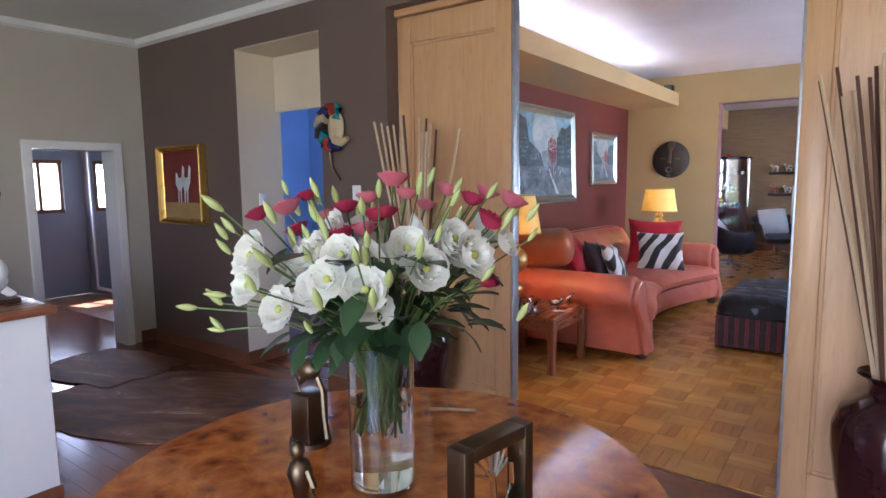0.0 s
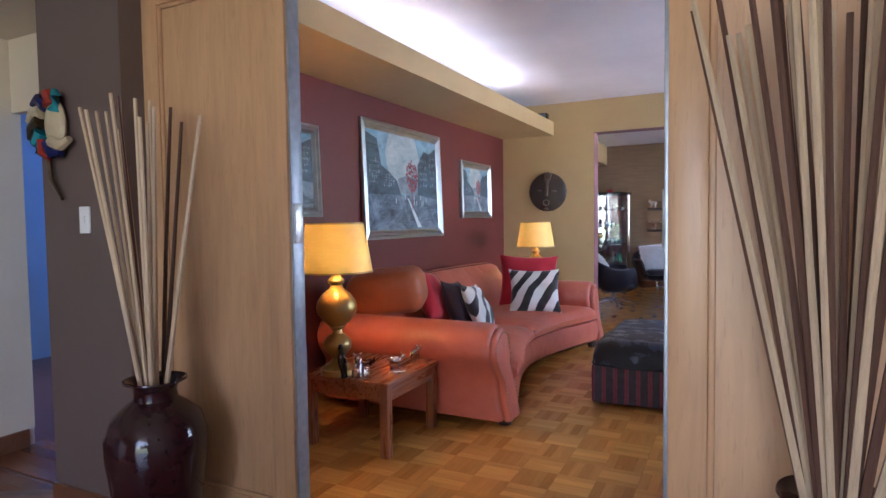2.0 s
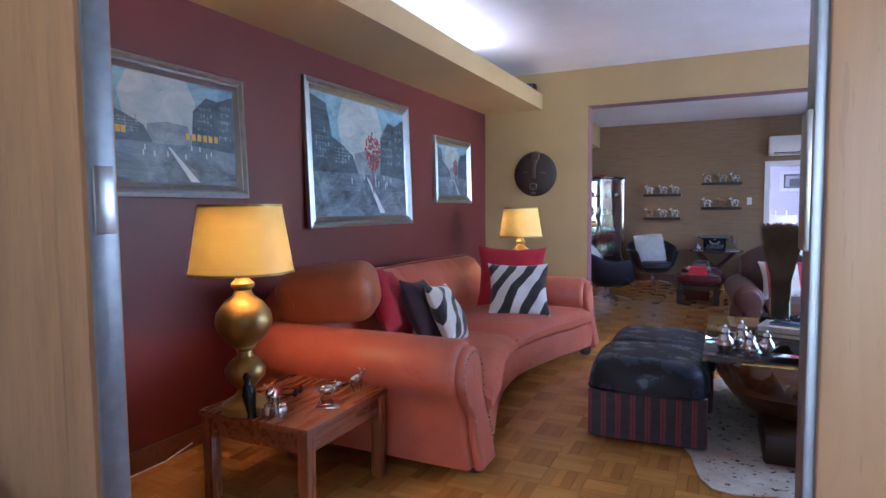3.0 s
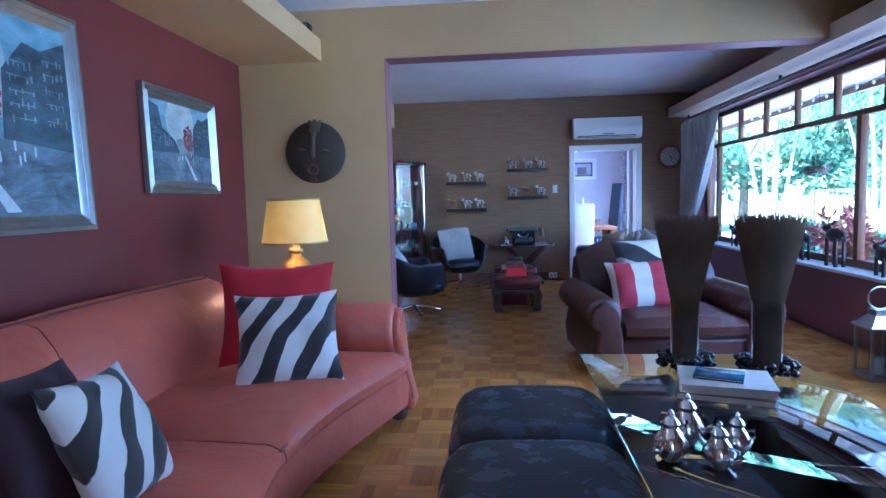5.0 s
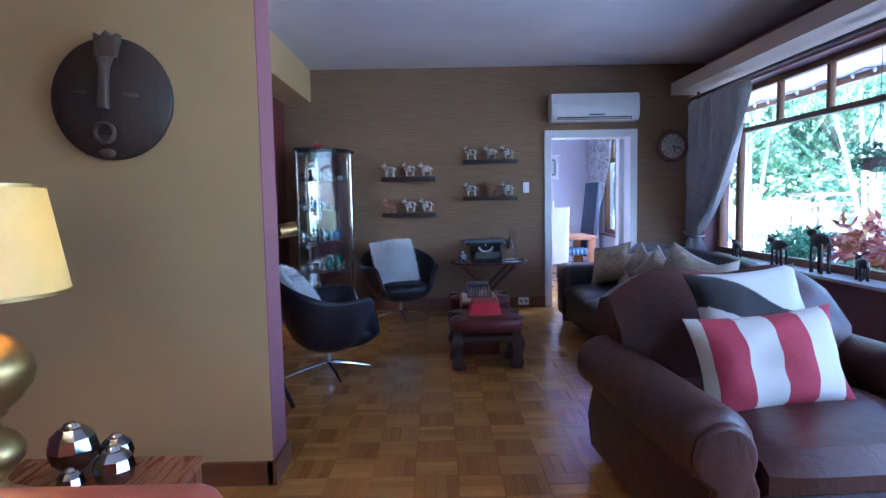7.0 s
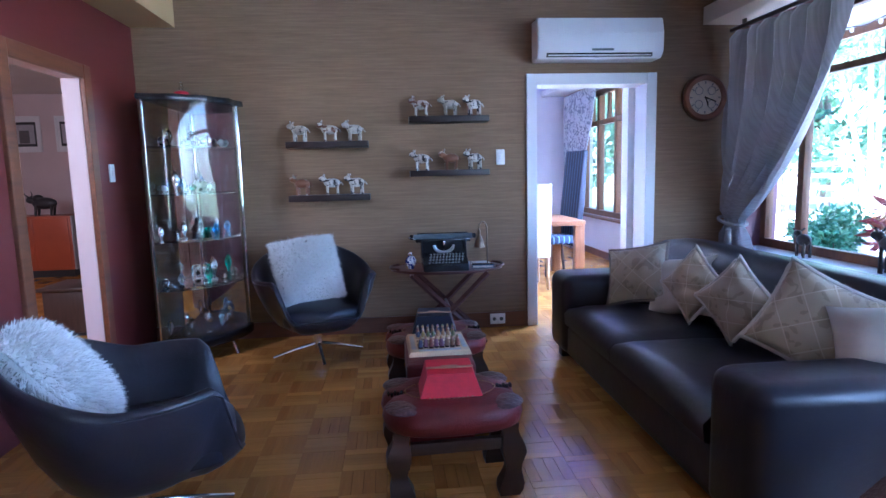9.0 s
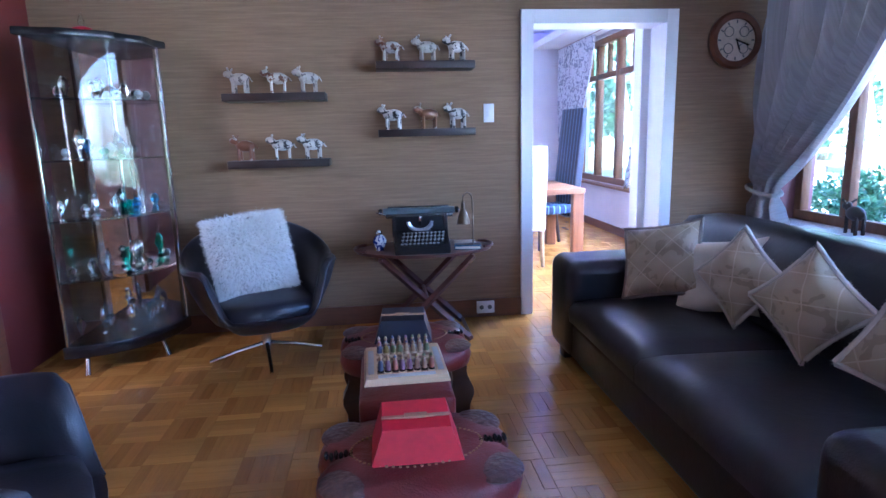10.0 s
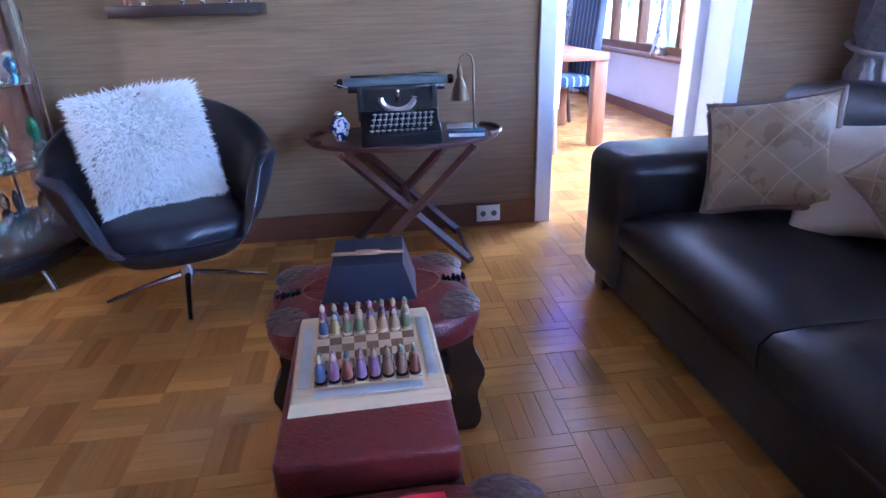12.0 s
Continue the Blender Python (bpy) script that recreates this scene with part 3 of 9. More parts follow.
    for fx in (-2.4, -1.06):
        for fy in (y0, y1):
            part("foot", Bm().lathe([(0.045, 0.0), (0.055, 0.03), (0.05, 0.065), (0.04, 0.075)], 16, pose(fx - ox, fy - oy, 0)), M_FOOT, s)
    return s


sofa()


def cushion(name, label, w, h, t, mat, m, piping=None, seed=0.0, fringe=None):
    c = thing(name, label, "cushion", m)
    body = part("cover", Bm().pillow(w, h, t, None, 16, 0.10, 0.014, seed), mat, c)
    if fringe:
        b = Bm()
        pts = []
        for i in range(49):
            a = i / 48 * 4
            k = int(a) % 4
            u = 2 * (a - int(a)) - 1
            p = [(u, -1), (1, u), (-u, 1), (-1, -u)][k]
            x = p[0] * w / 2 * (1 - 0.10 * (1 - p[1] ** 2) * abs(p[0]) ** 3)
            z = p[1] * h / 2 * (1 - 0.10 * (1 - p[0] ** 2) * abs(p[1]) ** 3)
            pts.append((x, 0, z))
        b.tube(pts, 0.012, 8)
        rnd = random.Random(int(seed * 7))
        for p, q in zip(pts, pts[1:]):
            for k in range(22):
                a = Vector(p).lerp(Vector(q), rnd.random())
                out = Vector((a.x / w, 0, a.z / h)).normalized() * rnd.uniform(0.010, 0.017) + Vector((rnd.uniform(-1, 1), rnd.uniform(-1.6, 1.6), rnd.uniform(-1, 1))) * 0.007
                wd = Vector((rnd.uniform(-1, 1), rnd.uniform(-1, 1), rnd.uniform(-1, 1))).normalized() * 0.0035
                b.bm.faces.new([b.bm.verts.new(v) for v in (a - wd, a + wd, a + out)])
        part("fringe", b, fringe, c)
    return c


cushion("scatter_cushion", "large plain red scatter cushion on the pink sofa", 0.62, 0.56, 0.18, M_REDCLOTH, pose(-1.64, 5.70, 0.74, -20, 2, 22), None, 1.0)
cushion("zebra_cushion", "zebra hide scatter cushion leaning on a red cushion", 0.52, 0.48, 0.16, M_ZEBRA, pose(-1.485, 5.42, 0.665, -28, 0, 20), None, 2.0)
cushion("scatter_cushion", "bright red scatter cushion standing by the sofa arm", 0.50, 0.48, 0.16, M_REDCLOTH, pose(-1.90, 3.98, 0.75, -24, 12, 100), None, 3.0)
M_PLUM = cloth("dark_plum_velvet", (0.030, 0.010, 0.016))
cushion("scatter_cushion", "dark plum scatter cushion on the pink sofa", 0.45, 0.44, 0.14, M_PLUM, pose(-1.72, 4.12, 0.68, -24, 6, 98), None, 4.0)
cushion("zebra_cushion", "small zebra hide cushion behind a plum one", 0.44, 0.42, 0.13, M_ZEBRA, pose(-1.58, 4.20, 0.66, -26, 6, 98), None, 5.0)
M_TANLEATHER = leather("orange_tan_leather", (0.42, 0.12, 0.045), 0.34, 0.2, 0.2)
b1 = thing("bolster_cushion", "orange tan leather bolster lying on the sofa arm", "cushion", pose(-2.05, 3.53, 0.855))
part("cover", Bm().box((-0.30, -0.17, -0.165), (0.30, 0.17, 0.165), 0.115, pose(0, 0, 0, 14, -6, 16), 6), M_TANLEATHER, b1, "", True, 70)
for x in (-0.16, 0.13):
    part("seam", Bm().tube([(x, 0.168 * math.cos(a), 0.163 * math.sin(a)) for a in [2 * math.pi * i / 32 for i in range(33)]], 0.006, 6, pose(0, 0, 0, 14, -6, 16)), M_TANLEATHER, b1)


def table_lamp(m, label):
    l = thing("table_lamp", label, "lamp", m)
    prof = [(0.105, 0), (0.105, 0.035), (0.085, 0.05), (0.05, 0.07), (0.035, 0.10), (0.055, 0.125), (0.085, 0.16), (0.09, 0.19), (0.07, 0.225), (0.035, 0.25), (0.03, 0.275), (0.05, 0.29), (0.05, 0.30), (0.085, 0.33), (0.118, 0.375), (0.125, 0.41), (0.118, 0.45), (0.085, 0.495), (0.045, 0.525), (0.035, 0.55), (0.05, 0.565), (0.05, 0.58), (0.03, 0.60), (0.024, 0.64), (0.02, 0.66)]
    part("base", Bm().lathe(prof, 32), M_BRASS, l, "turned antique brass base")
    sh = Bm()
    sh.lathe([(0.226, 0.630), (0.178, 0.928)], 40, None, False)
    shade_ob = part("shade", sh, M_SHADE, l, "gold parchment drum shade")
    for r, z in ((0.226, 0.632), (0.178, 0.926)):
        part("shade_rim", Bm().lathe([(r - 0.002, z - 0.005), (r + 0.003, z - 0.005), (r + 0.003, z + 0.005), (r - 0.002, z + 0.005)], 40, None, False), M_BRASS, shade_ob)
    part("bulb", Bm().lathe([(0.012, 0.66), (0.016, 0.70), (0.034, 0.745), (0.036, 0.77), (0.026, 0.80), (0.004, 0.812)], 16), M_BULB, l)
    return l


def side_table(m, w, d, h, label):
    t = thing("side_table", label, "table", m)
    part("tabletop", Bm().box((-w / 2, -d / 2, h - 0.028), (w / 2, d / 2, h), 0.005), M_TEAK, t)
    for sx in (-1, 1):
        for sy in (-1, 1):
            part("leg", Bm().box((sx * (w / 2 - 0.01) - (0.055 if sx > 0 else 0), sy * (d / 2 - 0.01) - (0.055 if sy > 0 else 0), 0), (sx * (w / 2 - 0.01) + (0.055 if sx < 0 else 0), sy * (d / 2 - 0.01) + (0.055 if sy < 0 else 0), h - 0.028), 0.004), M_TEAKZ, t)
    for sy in (-1, 1):
        part("apron", Bm().box((-w / 2 + 0.065, sy * (d / 2 - 0.025) - 0.01, h - 0.115), (w / 2 - 0.065, sy * (d / 2 - 0.025) + 0.01, h - 0.03), 0.002), M_TEAK, t)
    for sx in (-1, 1):
        part("apron", Bm().box((sx * (w / 2 - 0.025) - 0.01, -d / 2 + 0.065, h - 0.115), (sx * (w / 2 - 0.025) + 0.01, d / 2 - 0.065, h - 0.03), 0.002), M_TEAK, t)
    return t


side_table(pose(-1.755, 2.87, 0), 0.62, 0.64, 0.45, "low reddish teak side table beside the sofa")
side_table(pose(-1.72, 6.72, 0), 0.62, 0.56, 0.43, "low reddish teak side table in the corner")
table_lamp(pose(-1.86, 2.64, 0.45), "brass table lamp with a lit gold shade on the teak table")
table_lamp(pose(-1.855, 6.62, 0.43), "brass table lamp with a lit gold shade in the corner")


# small silver ornaments on the two side tables
def silver_animal(m, label, s=1.0, mat=None, name="animal_figurine", legs=0.05):
    f = thing(name, label, "figurine", m)
    b = Bm()
    b.ball((0, 0, (legs + 0.03) * s), 0.03 * s, None, 12, 8, (1.7, 0.9, 0.95))
    b.ball((0.058 * s, 0, (legs + 0.055) * s), 0.019 * s, None, 10, 6, (1.25, 0.85, 0.9))
    b.tube([(0.03 * s, 0, (legs + 0.035) * s), (0.055 * s, 0, (legs + 0.055) * s)], 0.015 * s, 8)
    for x in (-0.032, 0.03):
        for y in (-0.014, 0.014):
            b.tube([(x * s, y * s, (legs + 0.02) * s), (x * s, y * s, 0)], 0.0075 * s, 6)
    b.tube([(-0.05 * s, 0, (legs + 0.04) * s), (-0.066 * s, 0, (legs + 0.015) * s)], 0.004 * s, 5)
    for y in (-1, 1):
        b.tube([(0.05 * s, y * 0.010 * s, (legs + 0.068) * s), (0.046 * s, y * 0.026 * s, (legs + 0.082) * s)], 0.005 * s, 5)
    part("body", b, mat or M_SILVER, f)
    return f


silver_animal(pose(-1.62, 2.92, 0.45, 0, 0, 30), "small polished silver animal on the teak table", 0.9, None, "animal_figurine", 0.02)
silver_animal(pose(-1.56, 3.08, 0.45, 0, 0, 80), "small polished silver animal on the teak table", 0.8)
silver_animal(pose(-1.72, 2.66, 0.45, 0, 0, -60), "small polished silver animal beside the lamp", 1.1)
k = solo("coaster", Bm().box((-0.055, -0.055, 0), (0.055, 0.055, 0.008), 0.002), M_SILVER, "thin square silver coaster on the teak table", "coaster", pose(-1.55, 2.84, 0.451, 0, 0, 25))
for i, (x, y, r) in enumerate(((-1.70, 2.60, 10), (-1.64, 2.63, 40))):
    o = thing("salt_pot", "little glass and silver pot on the teak table", "pot", pose(x, y, 0.45, 0, 0, r), "pots on the side table")
    part("body", Bm().box((-0.02, -0.02, 0), (0.02, 0.02, 0.05), 0.006), M_SILVER, o)
    part("cap", Bm().lathe([(0.014, 0.05), (0.016, 0.06), (0.004, 0.068)], 12), M_CHROME, o)
o = thing("black_figurine", "slim black figurine leaning by the lamp base", "figurine", pose(-1.76, 2.57, 0.45))
part("body", Bm().lathe([(0.022, 0), (0.018, 0.02), (0.026, 0.07), (0.03, 0.11), (0.018, 0.145), (0.012, 0.16), (0.018, 0.18), (0.008, 0.20)], 14, pose(0, 0, 0, 0, -8, 0)), M_BLACK, o)
o = thing("sunglasses", "dark folded sunglasses on the teak table", "glasses", pose(-1.78, 2.90, 0.452, 0, 0, 15))
for y in (-0.03, 0.03):
    part("lens", Bm().ball((0, y, 0.02), 0.025, None, 12, 6, (0.3, 1.0, 0.8)), M_BLACK, o)
part("bridge", Bm().tube([(0, -0.008, 0.025), (0, 0.008, 0.025)], 0.003), M_BLACK, o)
for y in (-0.055, 0.055):
    part("temple", Bm().tube([(0, y, 0.02), (-0.11, y * 0.8, 0.012)], 0.003), M_BLACK, o)
M_MARBLED = metal("dark_marbled_silver", (0.35, 0.38, 0.42), 0.16)
for x, y, r in ((-1.80, 6.90, 0.078), (-1.70, 6.72, 0.042), (-1.60, 6.78, 0.062), (-1.67, 6.92, 0.055)):
    o = thing("silver_ornament", "round faceted silver ornament on the corner table", "ornament", pose(x, y, 0.43), "ornaments on the corner table")
    part("body", Bm().ball((0, 0, r), r, None, 10, 6, (1, 1, 1.0)), M_MARBLED, o, "", False)
    part("knob", Bm().lathe([(r * 0.4, r * 1.85), (r * 0.3, r * 2.05), (r * 0.1, r * 2.15)], 10), M_CHROME, o)


# pictures: frame of four mitred bars, a canvas and painted strokes
def bars(w, h, t, d):
    """Four mitred frame bars as separate bmeshes, in the xz plane facing -y."""
    out = []
    for k in range(4):
        b = Bm()
        L = (w, h, w, h)[k] / 2
        D = (h, w, h, w)[k] / 2
        rot = Matrix.Rotation(math.pi / 2 * k, 4, "Y")
        secs = []
        prof = [(0, 0.0), (0.0, -d), (t * 0.25, -d * 1.15), (t * 0.45, -d * 0.75), (t * 0.65, -d * 0.95), (t * 0.85, -d * 0.55), (t, -d * 0.35), (t, 0)]
        for s in (-1, 1):
            secs.append([rot @ Vector((s * (L - p), q, -(D - p))) for p, q in prof])
        b.sweep(secs)
        out.append(b)
    return out


def sky_mat(name, top, low):
    m = Mat(name, 0.38)
    f = m.noise(3.0, 6, 0.7, m.coords((1.2, 1, 2.2)), 0.8)
    m.color(m.ramp(f, [(0.3, low), (0.7, top)]))
    return m.bump(m.noise(40.0, 4), 0.3, 0.003).mat


M_PAINTSKY = sky_mat("painted_grey_sky", (0.31, 0.50, 0.60), (0.09, 0.19, 0.27))
M_PAINTROAD = sky_mat("painted_wet_road", (0.26, 0.34, 0.42), (0.015, 0.025, 0.045))
M_PAINTDARK = sky_mat("painted_dark_house", (0.10, 0.16, 0.21), (0.010, 0.016, 0.024))
M_PAINTPALE = sky_mat("painted_pale_house", (0.36, 0.42, 0.46), (0.06, 0.09, 0.12))
M_PAINTGLOW = sky_mat("painted_cream_sky", (0.56, 0.60, 0.57), (0.24, 0.33, 0.38))
M_PAINTLIGHT = plain("painted_highlight", (0.62, 0.68, 0.72), 0.4)
M_PAINTRED = sky_mat("painted_red_leaves", (0.40, 0.06, 0.06), (0.22, 0.02, 0.03))
M_PAINTYELLOW = plain("painted_yellow_awning", (0.70, 0.42, 0.05), 0.4)


def picture(m, w, h, t, label, red=True, yellow=False, seed=1):
    rnd = random.Random(seed)
    p = thing("framed_painting", label, "painting", m)
    for b in bars(w, h, t, 0.036):
        part("frame_bar", b, M_FRAME, p, "pewter coloured moulded frame", True, 30)
    cw, ch = w - 2 * t, h - 2 * t
    part("canvas", Bm().box((-cw / 2 - 0.01, -0.012, -ch / 2 - 0.01), (cw / 2 + 0.01, -0.006, ch / 2 + 0.01)), M_PAINTSKY, p)
    hz = -0.17 * ch

    def quad(pts, mat, name, lift):
        bb = Bm()
        bb.prism([(x * cw, z * ch) for x, z in pts], -0.012 - lift, -0.0118, "y")
        return part(name, bb, mat, p)

    quad([(-0.5, -0.5), (0.5, -0.5), (0.5, -0.10), (0.06, -0.13), (-0.06, -0.13), (-0.5, -0.12)], M_PAINTROAD, "painted_street", 0.0006)
    quad([(-0.5, -0.14), (-0.07, -0.13), (-0.12, 0.02), (-0.22, 0.10), (-0.32, 0.16), (-0.36, 0.42), (-0.5, 0.47)], M_PAINTDARK, "painted_house", 0.0012)
    quad([(0.18, -0.12), (0.5, -0.16), (0.5, 0.44), (0.38, 0.36), (0.30, 0.38), (0.20, 0.22)], M_PAINTDARK, "painted_house", 0.0012)
    quad([(-0.10, -0.12), (0.18, -0.12), (0.16, 0.06), (0.02, 0.08), (-0.10, 0.04)], M_PAINTPALE, "painted_archway", 0.0009)
    quad([(-0.22, -0.02), (0.2, -0.02), (0.22, 0.3), (0.16, 0.5), (-0.2, 0.5), (-0.26, 0.3)], M_PAINTGLOW, "painted_pale_sky", 0.0003)
    lit = Bm()
    for x0, x1, z0, z1 in ((-0.47, -0.34, -0.04, 0.22), (-0.30, -0.14, -0.06, 0.08), (0.22, 0.34, -0.04, 0.30), (0.38, 0.48, -0.04, 0.36)):
        for i in range(5):
            for j in range(5):
                if rnd.random() < 0.3:
                    continue
                x = x0 + (x1 - x0) * (i + rnd.uniform(0.05, 0.4)) / 5
                z = z0 + (z1 - z0) * (j + rnd.uniform(0.05, 0.35)) / 5
                ww, hh = rnd.uniform(0.003, 0.010), rnd.uniform(0.014, 0.045)
                lit.box((x * cw, -0.0142, z * ch), ((x + ww) * cw, -0.0134, (z + hh) * ch))
            z = z0 + (z1 - z0) * (i + rnd.uniform(0.4, 0.6)) / 5
            lit.box((x0 * cw, -0.0141, z * ch), ((x0 + (x1 - x0) * rnd.uniform(0.5, 1.0)) * cw, -0.0134, (z + 0.004) * ch))
    for i in range(70):
        x, z = rnd.uniform(-0.46, 0.40), rnd.uniform(-0.48, -0.16)
        ww = rnd.uniform(0.01, 0.05)
        lit.box((x * cw, -0.0137, z * ch), ((x + ww) * cw, -0.0128, (z + 0.005) * ch))
    part("painted_highlights", lit, M_PAINTPALE, p)["kind"] = "stuff"
    kerb = Bm()
    kerb.prism([(0.02 * cw, -0.16 * ch), (0.035 * cw, -0.16 * ch), (0.22 * cw, -0.48 * ch), (0.16 * cw, -0.48 * ch)], -0.0142, -0.0125, "y")
    part("painted_kerb", kerb, M_PAINTLIGHT, p)
    if red:
        leaves = Bm()
        for i in range(130):
            a, r = rnd.uniform(0, 6.28), math.sqrt(rnd.random())
            x, z = 0.09 + 0.085 * r * math.cos(a), 0.07 + 0.17 * r * math.sin(a)
            leaves.box((x * cw, -0.0156, z * ch), ((x + 0.016) * cw, -0.0146, (z + 0.02) * ch))
        leaves.box((0.085 * cw, -0.015, -0.3 * ch), (0.095 * cw, -0.0145, -0.08 * ch))
        part("painted_tree", leaves, M_PAINTRED, p)
    if yellow:
        aw = Bm()
        for i in range(14):
            x = -0.46 + 0.03 * i if i < 8 else 0.14 + 0.04 * (i - 8)
            aw.box((x * cw, -0.0150, -0.07 * ch), ((x + 0.026) * cw, -0.0142, -0.005 * ch))
        part("painted_awnings", aw, M_PAINTYELLOW, p)["kind"] = "stuff"
    fig = Bm()
    for i in range(9):
        x, z = rnd.uniform(-0.15, 0.32), rnd.uniform(-0.26, -0.17)
        fig.box((x * cw, -0.0152, z * ch), ((x + 0.008) * cw, -0.0144, (z + 0.05) * ch))
    part("painted_specks", fig, M_PAINTLIGHT, p)["kind"] = "stuff"
    return p


picture(pose(-2.655, 2.90, 1.79, -2, 0, 90), 1.16, 0.72, 0.075, "framed grey street painting with yellow awnings on the red wall", False, True, 3)
picture(pose(-2.655, 4.85, 1.77, -2, 0, 90), 1.54, 1.10, 0.085, "large framed grey street painting with a red tree", True, False, 4)
picture(pose(-2.655, 6.63, 1.77, -1, 0, 90), 0.95, 0.70, 0.085, "framed grey street painting with a red tree near the corner", True, False, 5)

# the round wooden mask on the cream partition
M_MASK = wood("dark_carved_wood", (0.045, 0.030, 0.022), 0.5, 0.6, "z", 0.5)
M_MASKRIM = wood("worn_carved_wood", (0.10, 0.070, 0.050), 0.55, 0.6, "z", 0.5)
mk = thing("round_mask", "round dark carved wooden mask hung on the cream wall", "mask", pose(-2.0, 7.655, 1.765, 0, 4, 0))
disc = Bm().lathe([(0.262, 0), (0.265, 0.02), (0.25, 0.038), (0.16, 0.062), (0.06, 0.072), (0.0, 0.074)], 48, pose(0, 0, 0, 90, 0, 0))
part("disc", disc, M_MASK, mk)
part("nose", Bm().prism([(-0.022, -0.05), (0.022, -0.05), (0.017, 0.12), (0.03, 0.17), (-0.03, 0.17), (-0.017, 0.12)], -0.10, -0.05, "y", 0.008), M_MASKRIM, mk)
part("crest", Bm().prism([(-0.045, 0.17), (0.045, 0.17), (0.05, 0.27), (0.02, 0.255), (0.0, 0.28), (-0.02, 0.255), (-0.05, 0.27)], -0.085, -0.03, "y", 0.008), M_MASKRIM, mk)
for sx in (-1, 1):
    part("eye", Bm().ball((sx * 0.10, -0.064, 0.015), 0.035, None, 12, 6, (1.2, 0.4, 0.32)), M_MASKRIM, mk)
part("mouth", Bm().lathe([(0.045, 0), (0.05, 0.03), (0.038, 0.035), (0.034, 0.012)], 20, pose(0, -0.05, -0.15, 90, 0, 0)), M_MASKRIM, mk)
part("chin", Bm().ball((0, -0.05, -0.235), 0.03, None, 10, 6, (1.2, 0.8, 0.7)), M_MASKRIM, mk)
sp = thing("wall_speaker", "small black loudspeaker on the bulkhead", "loudspeaker", pose(-2.04, 7.58, 2.722))
part("body", Bm().box((-0.06, -0.06, 0), (0.06, 0.06, 0.11), 0.008), M_BLACK, sp)
part("grille", Bm().box((-0.05, -0.066, 0.01), (0.05, -0.061, 0.10), 0.003), M_FRAMEDARK, sp)
b = thing("wall_socket", "white wall socket above the skirting", "socket", pose(-2.658, 2.42, 0.22, 0, 0, 90))
part("plate", Bm().box((-0.10, -0.02, -0.045), (0.10, 0.0, 0.045), 0.006), M_WHITE, b)
part("plug", Bm().box((-0.03, -0.06, -0.03), (0.03, -0.02, 0.02), 0.008), M_WHITE, b)
part("cable", Bm().tube([(0.0, -0.05, -0.02), (0.05, -0.06, -0.15), (0.15, -0.07, -0.20), (0.35, -0.09, -0.19), (0.5, -0.12, -0.14)], 0.004), M_WHITE, b)


# ottomans
def brocade():
    m = Mat("blue_black_brocade", 0.5)
    v = m.n("ShaderNodeTexVoronoi", Scale=9.0)
    m.link(m.tc.outputs["Object"], v.inputs["Vector"])
    n = m.noise(16.0, 3, 0.6, None, 1.5)
    f = m.math("GREATER_THAN", m.math("ADD", v.outputs["Distance"], n), 0.92)
    m.color(m.mix((0.020, 0.028, 0.052), (0.006, 0.006, 0.009), f))
    m.b.inputs["Sheen Weight"].default_value = 0.05
    m.rough(f, 0.32, 0.62)
    return m.bump(m.noise(220.0, 2), 0.2, 0.002).mat


def stripes(name, base, line, period, share, axis=0, split=True):
    m = Mat(name, 0.8)
    sep = m.n("ShaderNodeSeparateXYZ")
    m.link(m.tc.outputs["Object"], sep.inputs[0])
    k = m.math("ADD", sep.outputs[0], sep.outputs[1]) if axis == 3 else sep.outputs[axis]
    f = m.math("FRACT", m.math("MULTIPLY", k, 1.0 / period))
    g = m.math("LESS_THAN", f, share)
    inner = m.math("LESS_THAN", m.math("ABSOLUTE", m.math("SUBTRACT", f, share / 2)), share * 0.12)
    col = m.mix(base, line, g)
    if split:
        col = m.mix(col, base, m.math("MULTIPLY", inner, 0.7))
    m.color(m.mix(col, (0.5, 0.5, 0.5), m.math("MULTIPLY", m.noise(40.0, 3), 0.08)))
    return m.bump(m.noise(380.0, 2), 0.25, 0.003).mat


M_BROCADE = brocade()
M_OTTSTRIPE = stripes("maroon_striped_cloth", (0.028, 0.020, 0.026), (0.20, 0.020, 0.035), 0.078, 0.36, 3)


